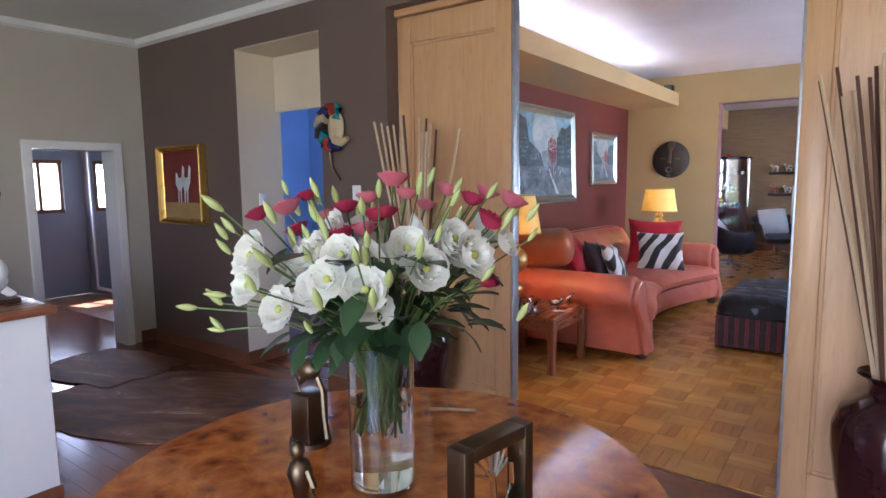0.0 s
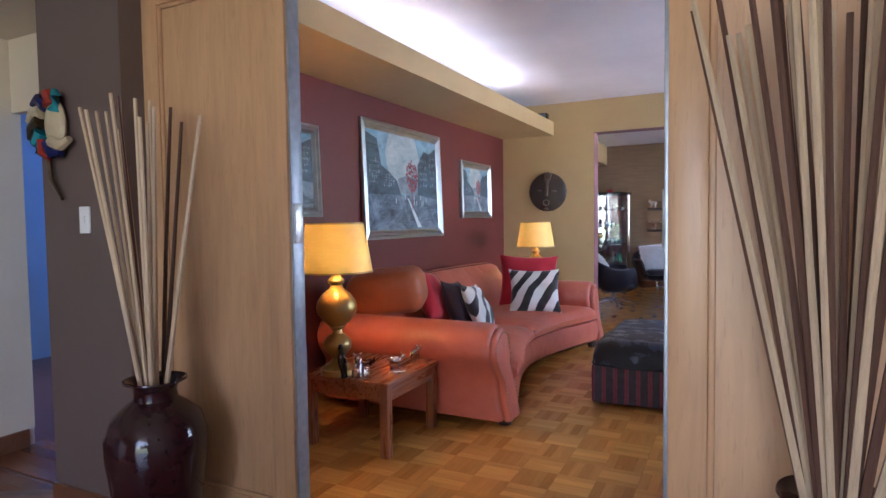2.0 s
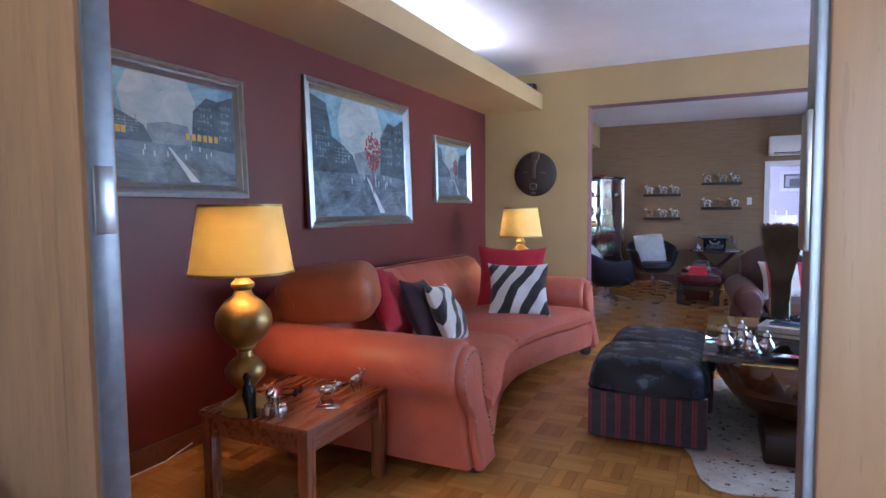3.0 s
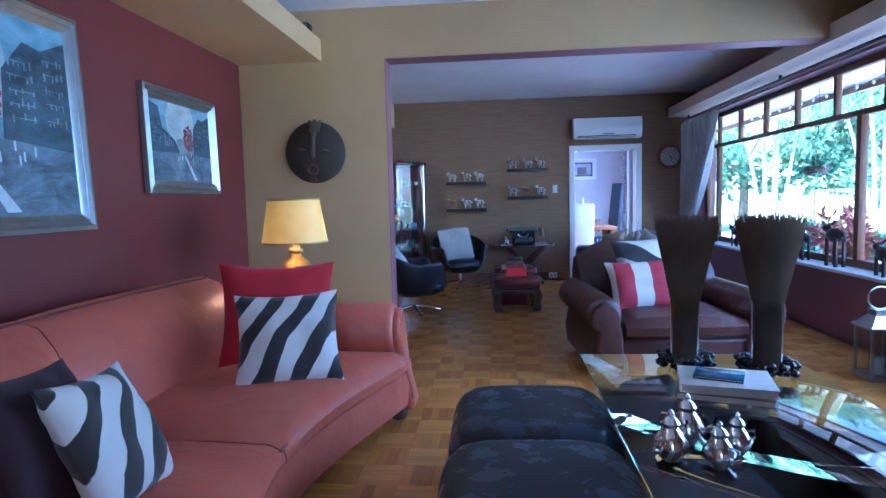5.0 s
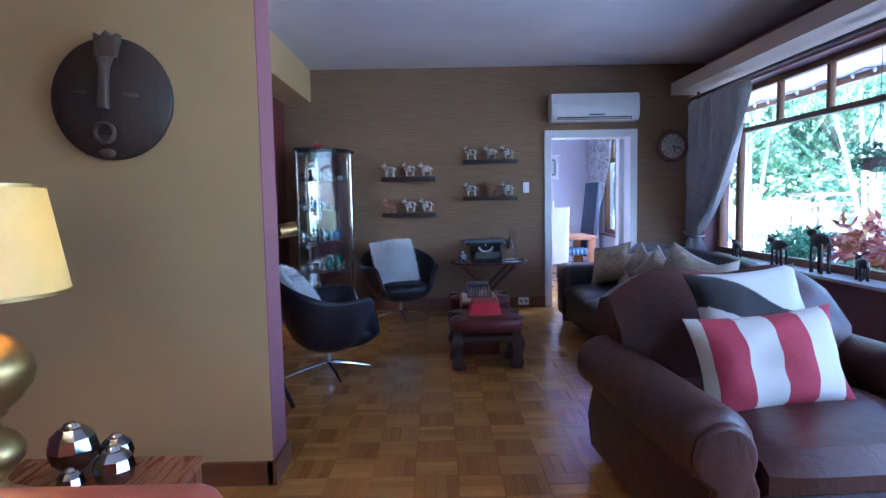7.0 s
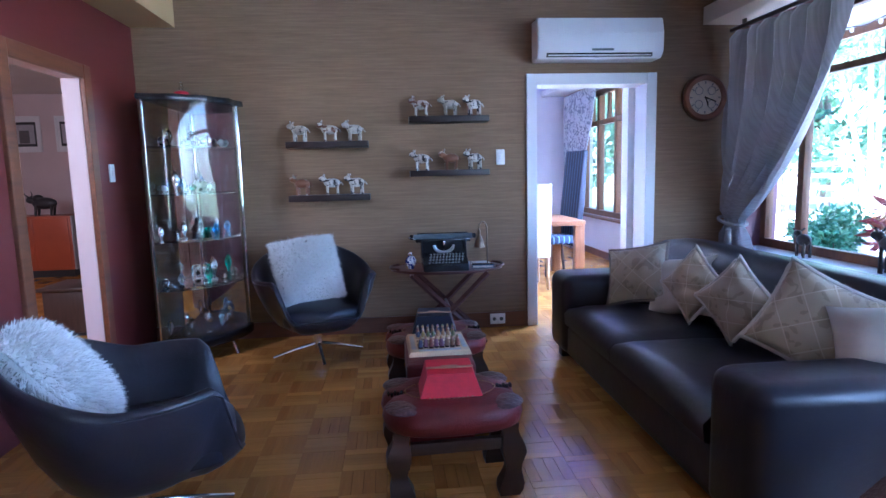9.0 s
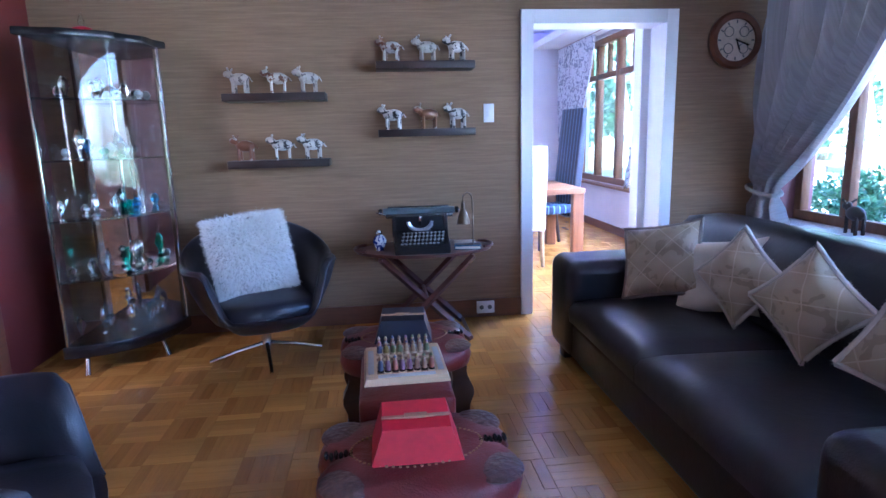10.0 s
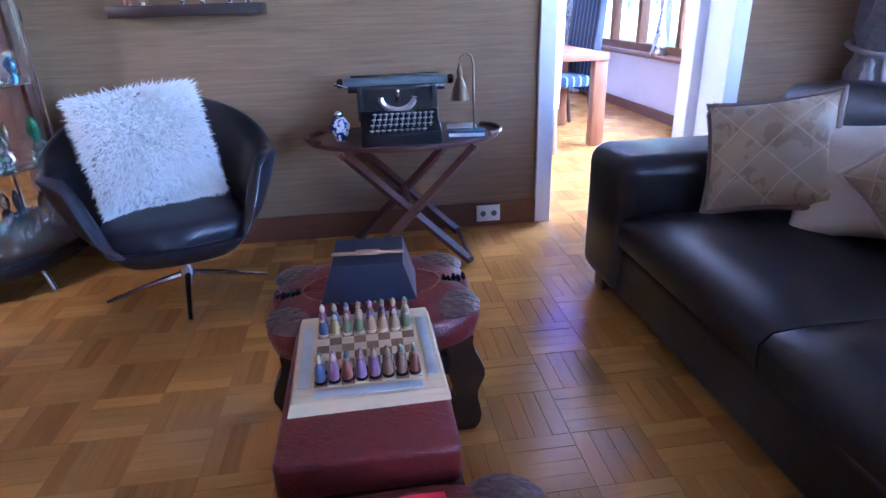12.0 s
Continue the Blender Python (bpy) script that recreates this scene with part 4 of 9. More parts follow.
def ottoman(m):
    o = thing("ottoman", "square ottoman with a blue black brocade top and maroon striped sides", "ottoman", m, "ottomans by the glass table")
    part("skirt", Bm().box((-0.31, -0.31, 0.015), (0.31, 0.31, 0.31), 0.02, None, 3), M_OTTSTRIPE, o)
    top = []
    for i in range(9):
        u = i / 8
        k = math.cos(u * math.pi / 2)
        r = 0.325 * (0.35 + 0.65 * min(1, k ** 0.42)) if i < 8 else 0.05
        z = 0.305 + 0.19 * math.sin(u * math.pi / 2) ** 0.9
        ring = []
        for j in range(32):
            a = 2 * math.pi * j / 32
            c, s = math.cos(a), math.sin(a)
            q = (abs(c) ** 5 + abs(s) ** 5) ** (-1 / 5)
            ring.append((r * q * c, r * q * s, z))
        top.append(ring)
    part("cushion_top", Bm().sweep([[(p[0], p[1], 0.295) for p in top[0]]] + top), M_BROCADE, o, "blue black brocade cushion top", True, 60)
    part("piping", Bm().tube([(0.318 * ((abs(math.cos(a)) ** 8 + abs(math.sin(a)) ** 8) ** -0.125) * math.cos(a), 0.318 * ((abs(math.cos(a)) ** 8 + abs(math.sin(a)) ** 8) ** -0.125) * math.sin(a), 0.308) for a in [2 * math.pi * i / 48 for i in range(49)]], 0.007, 6), M_BLACK, o)
    for sx in (-0.25, 0.25):
        for sy in (-0.25, 0.25):
            part("foot", Bm().lathe([(0.02, 0), (0.028, 0.02)], 10, pose(sx, sy, 0)), M_FOOT, o)
    return o


ott = ottoman(pose(-0.31, 4.41, 0, 0, 0, 2) @ Matrix.Diagonal((1.04, 1.02, 0.98, 1)))
copy_thing(ott, pose(-0.30, 5.075, 0, 0, 0, 1) @ Matrix.Diagonal((1.04, 1.02, 0.96, 1)))


# cowhide under the glass table
def cow_rug():
    m = Mat("pale_cowhide", 0.85)
    n = m.noise(7.0, 4, 0.7)
    sp_ = m.noise(22.0, 3, 0.7)
    f = m.math("GREATER_THAN", sp_, 0.62)
    col = m.ramp(n, [(0.3, (0.50, 0.43, 0.33)), (0.7, (0.72, 0.68, 0.60))])
    m.color(m.mix(col, (0.05, 0.035, 0.025), f))
    return m.bump(m.noise(600.0, 2), 0.4, 0.004).mat


def hide_outline(rx, ry, n=72, seed=0.0):
    out = []
    for i in range(n):
        a = 2 * math.pi * i / n
        k = 1 + 0.26 * max(0, math.cos(4 * (a - math.pi / 4))) ** 3 + 0.10 * noise.noise((math.cos(a) * 2 + seed, math.sin(a) * 2, seed))
        out.append((rx * k * math.cos(a), ry * k * math.sin(a)))
    return out


solo("cowhide_rug", Bm().prism(hide_outline(0.78, 1.05), 0, 0.006, "z"), cow_rug(), "white and black speckled cowhide rug under the glass table", "rug", pose(0.50, 4.75, 0.001, 0, 0, 14))


# glass coffee table on a root
def root_wood():
    m = Mat("polished_root_wood", 0.32)
    f = m.noise(4.5, 6, 0.65, None, 1.6)
    m.color(m.ramp(f, [(0.25, (0.035, 0.014, 0.008)), (0.5, (0.17, 0.065, 0.028)), (0.78, (0.34, 0.16, 0.075))]))
    return m.bump(m.noise(9.0, 5, 0.6, None, 1.5), 0.5, 0.02).mat


def root_table():
    t = thing("coffee_table", "rectangular glass coffee table on a carved root base", "table", pose(0.50, 4.97, 0))
    M_ROOT = root_wood()
    for y_, h_ in ((-0.62, 0.17), (0.35, 0.15)):
        part("plinth", Bm().box((-0.21, y_ - 0.27, 0.007), (0.23, y_ + 0.27, h_), 0.02), M_FOOT, t, "dark wooden plinth")
    rnd = random.Random(8)
    body = Bm()
    secs = []
    for i in range(15):
        z = 0.14 + 0.16 * i / 14
        ring = []
        for j in range(40):
            a = 2 * math.pi * j / 40
            r = 0.30 + 0.16 * (i / 14) ** 0.8 + 0.06 * noise.noise((2 * math.cos(a), 2 * math.sin(a), z * 6))
            ring.append((r * math.cos(a), 1.45 * r * math.sin(a) - 0.12, z))
        secs.append(ring)
    body.sweep(secs)
    part("root_body", body, M_ROOT, t, "polished knotted root", True, 60)
    for i in range(16):
        a = 2 * math.pi * i / 16 + rnd.uniform(-0.15, 0.15)
        r0, r1 = 0.20, rnd.uniform(0.40, 0.50)
        p0 = Vector((r0 * math.cos(a), 1.4 * r0 * math.sin(a) - 0.12, 0.22))
        p1 = Vector((r1 * math.cos(a), 1.35 * r1 * math.sin(a) - 0.1, rnd.uniform(0.38, 0.485)))
        mid_ = p0.lerp(p1, 0.55) + Vector((0, 0, rnd.uniform(-0.06, 0.02)))
        part("root_limb", Bm().tube([p0, p0.lerp(mid_, 0.5) - Vector((0, 0, 0.015)), mid_, mid_.lerp(p1, 0.6), p1], 0.095, 9, None, rnd.uniform(0.03, 0.06)), M_ROOT, t)
    part("glass_top", Bm().box((-0.515, -0.75, 0.487), (0.515, 0.76, 0.50), 0.004), M_TABLEGLASS, t, "clear glass top with a green edge")
    return t


M_TABLEGLASS = glass("table_glass", (0.80, 0.95, 0.92), 0.0, 1.5)
root_table()


M_REED = cloth("dried_reed", (0.17, 0.12, 0.075), 0.9, 300.0, 0.3)
M_PEBBLE = plain("dark_glossy_pebble", (0.02, 0.018, 0.02), 0.18)


def reed_vase(m, seed):
    rnd = random.Random(seed)
    v = thing("reed_vase", "tall clear glass vase with a flared bundle of dark dried reeds", "vase", m, "reed vases on the glass table")
    part("glass", Bm().lathe([(0.062, 0.002), (0.066, 0.01), (0.066, 0.34), (0.062, 0.34), (0.062, 0.014), (0.0, 0.012)], 24), M_GLASS, v)
    b = Bm()
    verts, faces = [], []
    for i in range(520):
        a, q = rnd.uniform(0, 6.283), math.sqrt(rnd.random())
        x0, y0_ = 0.052 * q * math.cos(a), 0.052 * q * math.sin(a)
        x1, y1_ = 0.15 * q * math.cos(a), 0.15 * q * math.sin(a)
        top = 0.70 + rnd.uniform(-0.02, 0.035)
        b.tube([(x0, y0_, 0.02), (x0 * 1.25, y0_ * 1.25, 0.32), (x1 + rnd.uniform(-.006, .006), y1_ + rnd.uniform(-.006, .006), top)], 0.0035, 3, None, 0.0025)
    part("reeds", b, M_REED, v, "bundle of dark dried reeds")
    r = Bm()
    for i in range(42):
        a = 2 * math.pi * i / 21 + rnd.uniform(-0.1, 0.1)
        rr = 0.095 + 0.035 * rnd.random()
        r.ball((rr * math.cos(a), rr * math.sin(a), 0.018 + 0.03 * (i > 20)), rnd.uniform(0.018, 0.027), None, 8, 5, (1, 1, 0.75))
    part("pebble_ring", r, M_PEBBLE, v, "ring of dark glossy pebbles round its foot")
    return v


reed_vase(pose(0.46, 5.52, 0.50), 2)
reed_vase(pose(0.80, 5.42, 0.50), 5)
M_COVERS = [plain("pale_book_cover", (0.62, 0.60, 0.55), 0.35), plain("brown_book_cover", (0.16, 0.10, 0.06), 0.35), plain("blue_book_cover", (0.04, 0.10, 0.18), 0.25)]
M_PAGES = plain("paper_pages", (0.72, 0.69, 0.62), 0.8)


def book(m, w, d, h, mat, label):
    k = thing("book", label, "book", m)
    part("page_block", Bm().box((-w / 2 + 0.006, -d / 2 + 0.006, 0.004), (w / 2 - 0.006, d / 2 - 0.002, h - 0.004)), M_PAGES, k)
    part("cover", Bm().box((-w / 2, -d / 2, 0), (w / 2, d / 2, 0.004), 0.001).box((-w / 2, -d / 2, h - 0.004), (w / 2, d / 2, h), 0.001).box((-w / 2, d / 2 - 0.004, 0.004), (w / 2, d / 2, h - 0.004)), mat, k)
    return k


book(pose(0.49, 5.10, 0.501, 0, 0, -18), 0.36, 0.27, 0.03, M_COVERS[1], "large brown book lying on the glass table")
book(pose(0.50, 5.11, 0.532, 0, 0, -14), 0.36, 0.28, 0.035, M_COVERS[0], "large pale book lying on a brown one")
book(pose(0.48, 5.12, 0.568, 0, 0, -24), 0.19, 0.14, 0.014, M_COVERS[2], "small blue book on top of a pile")


def silver_pot(m, s=1.0):
    p = thing("silver_pot", "small polished silver teapot on the glass table", "teapot", m, "silver pots on the glass table")
    part("body", Bm().lathe([(0.03 * s, 0), (0.036 * s, 0.01 * s), (0.055 * s, 0.035 * s), (0.058 * s, 0.06 * s), (0.04 * s, 0.09 * s), (0.024 * s, 0.11 * s), (0.03 * s, 0.125 * s)], 20), M_SILVER, p)
    part("lid", Bm().lathe([(0.031 * s, 0.125 * s), (0.02 * s, 0.14 * s), (0.006 * s, 0.148 * s), (0.011 * s, 0.158 * s), (0.003 * s, 0.17 * s)], 16), M_SILVER, p)
    part("spout", Bm().tube([(0.05 * s, 0, 0.045 * s), (0.08 * s, 0, 0.07 * s), (0.092 * s, 0, 0.11 * s)], 0.012 * s, 8, None, 0.006 * s), M_SILVER, p)
    part("handle", Bm().tube([(-0.045 * s, 0, 0.085 * s), (-0.082 * s, 0, 0.085 * s), (-0.088 * s, 0, 0.055 * s), (-0.05 * s, 0, 0.035 * s)], 0.006 * s, 8), M_SILVER, p)
    return p


for x, y, r, s in ((0.10, 4.47, 40, 0.95), (0.23, 4.42, 120, 0.85), (0.19, 4.60, -30, 1.0), (0.32, 4.52, 200, 0.8)):
    silver_pot(pose(x, y, 0.50, 0, 0, r), s)


# rolled-arm leather chairs
def club_chair(m, mat, label, w=1.45, d=0.98, back_h=0.90, name="leather_armchair"):
    c = thing(name, label, "armchair", m)
    iw = w - 0.56
    part("base", Bm().box((-w / 2 + 0.14, -d / 2 + 0.05, 0.05), (w / 2 - 0.14, d / 2 - 0.05, 0.30), 0.04, None, 3), mat, c)
    secs = []
    for i in range(17):
        u = 2 * i / 16 - 1
        k = max(0.0, 1 - abs(u) ** 5)
        x = u * iw / 2
        secs.append([(x, -d / 2 + 0.05, 0.29), (x, -d / 2 - 0.02 * k, 0.33), (x, -d / 2 - 0.03 * k, 0.39), (x, -d / 2 + 0.04, 0.42 + 0.04 * k), (x, -0.05, 0.425 + 0.05 * k), (x, d / 2 - 0.28, 0.40 + 0.03 * k), (x, d / 2 - 0.28, 0.29)])
    part("seat_cushion", Bm().sweep(secs), mat, c)
    secs = []
    for i in range(21):
        u = 2 * i / 20 - 1
        k = max(0.0, 1 - abs(u) ** 4)
        x = u * (w / 2 - 0.14)
        top = back_h - 0.10 * (1 - k) - 0.02 * math.cos(u * 6)
        secs.append([(x, d / 2 - 0.30, 0.36), (x, d / 2 - 0.38 - 0.03 * k, 0.50), (x, d / 2 - 0.36 - 0.05 * k, 0.66), (x, d / 2 - 0.27 - 0.04 * k, top - 0.07), (x, d / 2 - 0.18, top), (x, d / 2 - 0.06, top - 0.03), (x, d / 2, top - 0.14), (x, d / 2 - 0.02, 0.10)])
    part("back_cushion", Bm().sweep(secs), mat, c)
    for s in (-1, 1):
        xc = s * (w / 2 - 0.16)
        poly = [(xc - s * 0.12, 0.05), (xc + s * 0.10, 0.05), (xc + s * 0.115, 0.20), (xc + s * 0.085, 0.36)] + [(xc + s * 0.035 + s * a, b_) for a, b_ in arc(0, 0.475, 0.135, -28, 208, 14)] + [(xc - s * 0.11, 0.36)]
        part("arm", Bm().prism(poly, -d / 2 + 0.02, d / 2 - 0.12, "y", 0.045), mat, c)
        face = [(xc + (p - xc) * 0.80, 0.07 + (q - 0.05) * 0.90) for p, q in poly]
        part("arm_front", Bm().prism(face, -d / 2 - 0.015, -d / 2 + 0.03, "y", 0.02), mat, c)
    for sx in (-1, 1):
        for sy in (-1, 1):
            part("foot", Bm().lathe([(0.03, 0), (0.045, 0.03), (0.04, 0.06)], 12, pose(sx * (w / 2 - 0.2), sy * (d / 2 - 0.1), 0)), M_FOOT, c)
    return c


M_BROWNLEATHER = leather("dark_brown_leather", (0.080, 0.030, 0.022), 0.32, 0.35, 0.35)
M_MAUVELEATHER = leather("mauve_pink_leather", (0.34, 0.15, 0.13), 0.42, 0.25, 0.15)
club_chair(pose(0.85, 7.49, 0, 0, 0, 4), M_BROWNLEATHER, "wide dark brown leather armchair with rolled arms", 1.42, 1.26, 0.93)
M_RWSTRIPE = stripes("red_white_stripe", (0.68, 0.63, 0.54), (0.40, 0.020, 0.045), 0.27, 0.5, 0, False)
cushion("striped_cushion", "red and cream striped cushion on the brown armchair", 0.66, 0.40, 0.17, M_RWSTRIPE, pose(0.74, 7.33, 0.63, -20, -3, 8), None, 7.0)
cushion("cowhide_cushion", "black and white cowhide cushion behind a striped one", 0.54, 0.40, 0.15, M_COW, pose(0.76, 7.50, 0.79, -24, -3, 10), None, 8.0)
# rounded tub chair near the door
tub = thing("tub_chair", "mauve pink leather tub chair with a rounded back", "armchair", pose(0.97, 3.16, 0, 0, 0, 25))
secs = []
for i in range(25):
    a = radians(180 + 180 * i / 24)
    c_, s_ = math.cos(a), math.sin(a)
    top = 0.64 + 0.30 * max(0, -s_) ** 0.9
    secs.append([(0.50 * c_, 0.46 * s_, 0.06), (0.57 * c_, 0.53 * s_, 0.30), (0.60 * c_, 0.57 * s_, top - 0.16), (0.58 * c_, 0.56 * s_, top - 0.05), (0.50 * c_, 0.48 * s_, top), (0.40 * c_, 0.38 * s_, top - 0.05), (0.36 * c_, 0.34 * s_, top - 0.18), (0.36 * c_, 0.34 * s_, 0.06)])
part("shell", Bm().sweep(secs), M_MAUVELEATHER, tub, "", True, 60)
part("seat", Bm().box((-0.36, -0.34, 0.06), (0.36, 0.42, 0.43), 0.06, None, 3), M_MAUVELEATHER, tub)
for sx in (-0.4, 0.4):
    for sy in (-0.25, 0.05):
        part("foot", Bm().lathe([(0.03, 0), (0.04, 0.07)], 12, pose(sx, sy, 0)), M_FOOT, tub)

# lanterns by the window
M_LANTERN = metal("brushed_steel", (0.55, 0.55, 0.55), 0.3)


def lantern(m):
    l = thing("lantern", "square steel and glass candle lantern with a ring handle", "lantern", m, "lanterns by the window")
    part("base", Bm().box((-0.11, -0.11, 0), (0.11, 0.11, 0.03), 0.004), M_LANTERN, l)
    for sx in (-1, 1):
        for sy in (-1, 1):
            part("post", Bm().box((sx * 0.095 - 0.01, sy * 0.095 - 0.01, 0.03), (sx * 0.095 + 0.01, sy * 0.095 + 0.01, 0.36)), M_LANTERN, l)
    for s in (-1, 1):
        part("pane", Bm().box((-0.084, s * 0.095 - 0.002, 0.03), (0.084, s * 0.095 + 0.002, 0.36)), M_GLASS, l)
        part("pane", Bm().box((s * 0.095 - 0.002, -0.084, 0.03), (s * 0.095 + 0.002, 0.084, 0.36)), M_GLASS, l)
    part("candle", Bm().lathe([(0.04, 0.031), (0.04, 0.15), (0.002, 0.155)], 16), M_WHITE, l)
    part("roof", Bm().sweep([[(-0.12, -0.12, 0.36), (0.12, -0.12, 0.36), (0.12, 0.12, 0.36), (-0.12, 0.12, 0.36)], [(-0.12, -0.12, 0.375), (0.12, -0.12, 0.375), (0.12, 0.12, 0.375), (-0.12, 0.12, 0.375)], [(-0.05, -0.05, 0.45), (0.05, -0.05, 0.45), (0.05, 0.05, 0.45), (-0.05, 0.05, 0.45)], [(-0.05, -0.05, 0.49), (0.05, -0.05, 0.49), (0.05, 0.05, 0.49), (-0.05, 0.05, 0.49)]]), M_LANTERN, l)
    part("handle", Bm().tube([(0.08 * math.cos(a), 0, 0.57 + 0.08 * math.sin(a)) for a in [2 * math.pi * i / 20 for i in range(21)]], 0.008), M_LANTERN, l)
    return l


la = lantern(pose(2.22, 6.95, 0))
copy_thing(la, pose(2.28, 6.64, 0, 0, 0, 8))

# ---- window, curtain and the far sitting room ----
win = structure("window_1", Bm().box((2.755, 4.3, 0.63), (2.815, 12.06, 0.70), 0.004), M_WINWOOD, "long brown wooden window with small upper lights", "window")
for y in (12.02, 11.58, 8.20, 4.34):
    part("mullion", Bm().box((2.752, y - 0.035, 0.70), (2.818, y + 0.035, 2.00), 0.004), M_WINWOOD, win)
part("transom", Bm().box((2.750, 4.3, 1.98), (2.822, 12.06, 2.03), 0.004), M_WINWOOD, win)
part("head", Bm().box((2.752, 4.3, 2.40), (2.818, 12.06, 2.46), 0.004), M_WINWOOD, win)
ys = [12.02, 11.58] + [10.84 - 0.745 * i for i in range(9)]
for y in ys:
    part("glazing_bar", Bm().box((2.756, y - 0.022, 2.03), (2.814, y + 0.022, 2.40), 0.003), M_WINWOOD, win)
M_PANE = glass("window_pane_glass", (1, 1, 1), 0.0, 1.05)
for a, c in ((11.615, 11.985), (8.235, 11.545), (4.375, 8.165)):
    o = part("pane", Bm().box((2.783, a, 0.70), (2.787, c, 1.98)), M_PANE, win)
    o.visible_shadow = False
for a, c in zip(ys, ys[1:]):
    o = part("pane", Bm().box((2.783, c + 0.022, 2.03), (2.787, a - 0.022, 2.40)), M_PANE, win)
    o.visible_shadow = False


def satin(name, a, c):
    m = Mat(name, 0.42)
    f = m.noise(2.0, 3, 0.5, m.coords((3, 60, 0.4)))
    m.color(m.ramp(f, [(0.35, a), (0.65, c)]))
    m.b.inputs["Sheen Weight"].default_value = 0.4
    tr = m.n("ShaderNodeBsdfTranslucent")
    tr.inputs["Color"].default_value = (*c, 1)
    mx = m.n("ShaderNodeMixShader")
    mx.inputs[0].default_value = 0.12
    m.link(m.b.outputs[0], mx.inputs[1])
    m.link(tr.outputs[0], mx.inputs[2])
    m.link(mx.outputs[0], m.nt.nodes["Material Output"].inputs["Surface"])
    return m.bump(m.noise(300.0, 2), 0.1, 0.002).mat


def curtain(name, label, mat, x, ya, yb, ztop, ztie, ytie0, ytie1, zfloor, folds=13, sway=0.05):
    """Pleated cloth hung between ya and yb, drawn in at ztie to ytie0..ytie1."""
    c = thing(name, label, "curtain", pose(x, (ya + yb) / 2, zfloor))
    yc = (ya + yb) / 2
    rows, nu = [], folds * 8
    for i in range(37):
        z = ztop + (zfloor - ztop) * i / 36
        if z >= ztie:
            k = (ztop - z) / (ztop - ztie)
            w = k ** 2.0
        else:
            w = 1.0 - 0.25 * min(1, (ztie - z) / 0.5)
        row = []
        for j in range(nu + 1):
            u = j / nu
            y_top = ya + (yb - ya) * u
            y_tie = ytie0 + (ytie1 - ytie0) * u
            y = y_top + (y_tie - y_top) * w
            amp = sway * (0.55 + 0.45 * abs(math.sin(u * 9.1 + 1))) * (1 - 0.45 * (1 if abs(z - ztie) < 0.05 else 0)) * (0.35 if i == 0 else 1)
            dx = amp * math.sin(2 * math.pi * folds * u + 0.8 * math.sin(3 * z)) + 0.03 * w * math.sin(5 * u + z * 2)
            row.append((dx, y - yc, z - zfloor))
        rows.append(row)
    part("cloth", Bm().sweep(rows, False, False), mat, c, "", True, 80)
    ring = [(0.10 * math.cos(a), (ytie0 + ytie1) / 2 - yc + abs(ytie1 - ytie0) * 0.62 * math.sin(a), ztie - zfloor + 0.03 * math.sin(a)) for a in [2 * math.pi * i / 24 for i in range(25)]]
    part("tie_back", Bm().tube(ring, 0.014, 8), M_TIE, c)
    part("tassel", Bm().lathe([(0.012, 0), (0.035, 0.02), (0.03, 0.10), (0.018, 0.13), (0.024, 0.16), (0.01, 0.18)], 12, pose(-0.10, ytie1 - yc, ztie - zfloor - 0.22)), M_TIE, c)
    return c


M_TIE = cloth("grey_cord", (0.30, 0.28, 0.27))
M_CURTAIN = satin("silver_grey_satin", (0.27, 0.25, 0.25), (0.36, 0.34, 0.34))
curtain("curtain", "silver grey striped satin curtain tied back beside the window", M_CURTAIN, 2.44, 12.06, 10.80, 2.42, 0.86, 12.07, 11.85, 0.015, 7, 0.10)
rod = thing("curtain_rail", "dark curtain rail under the cream pelmet", "curtain rail", pose(2.44, 8.0, 2.45))
part("rail", Bm().tube([(0, -6.0, 0), (0, 4.08, 0)], 0.018, 10), M_FOOT, rod)
for y in (-5.0, -2.0, 1.0, 3.9):
    part("bracket", Bm().box((-0.012, y - 0.012, 0.0), (0.012, y + 0.012, 0.052)), M_FOOT, rod)

# animals on the sill
M_DARKWOODFIG = wood("dark_figure_wood", (0.045, 0.030, 0.022), 0.4)
for i, (y, s, r) in enumerate(((11.35, 1.6, 80), (10.55, 1.9, 100), (9.95, 2.3, 85), (9.45, 1.6, 70), (8.9, 2.2, 95), (8.3, 2.4, 90), (7.6, 2.2, 80), (7.0, 2.6, 95))):
    f = silver_animal(pose(2.64, y, 0.63, 0, 0, r), "dark carved wooden animal on the window sill", s, M_DARKWOODFIG, "animal_figurine", 0.05 + 0.02 * (i % 3))
    f["group"] = "animals on the sill"


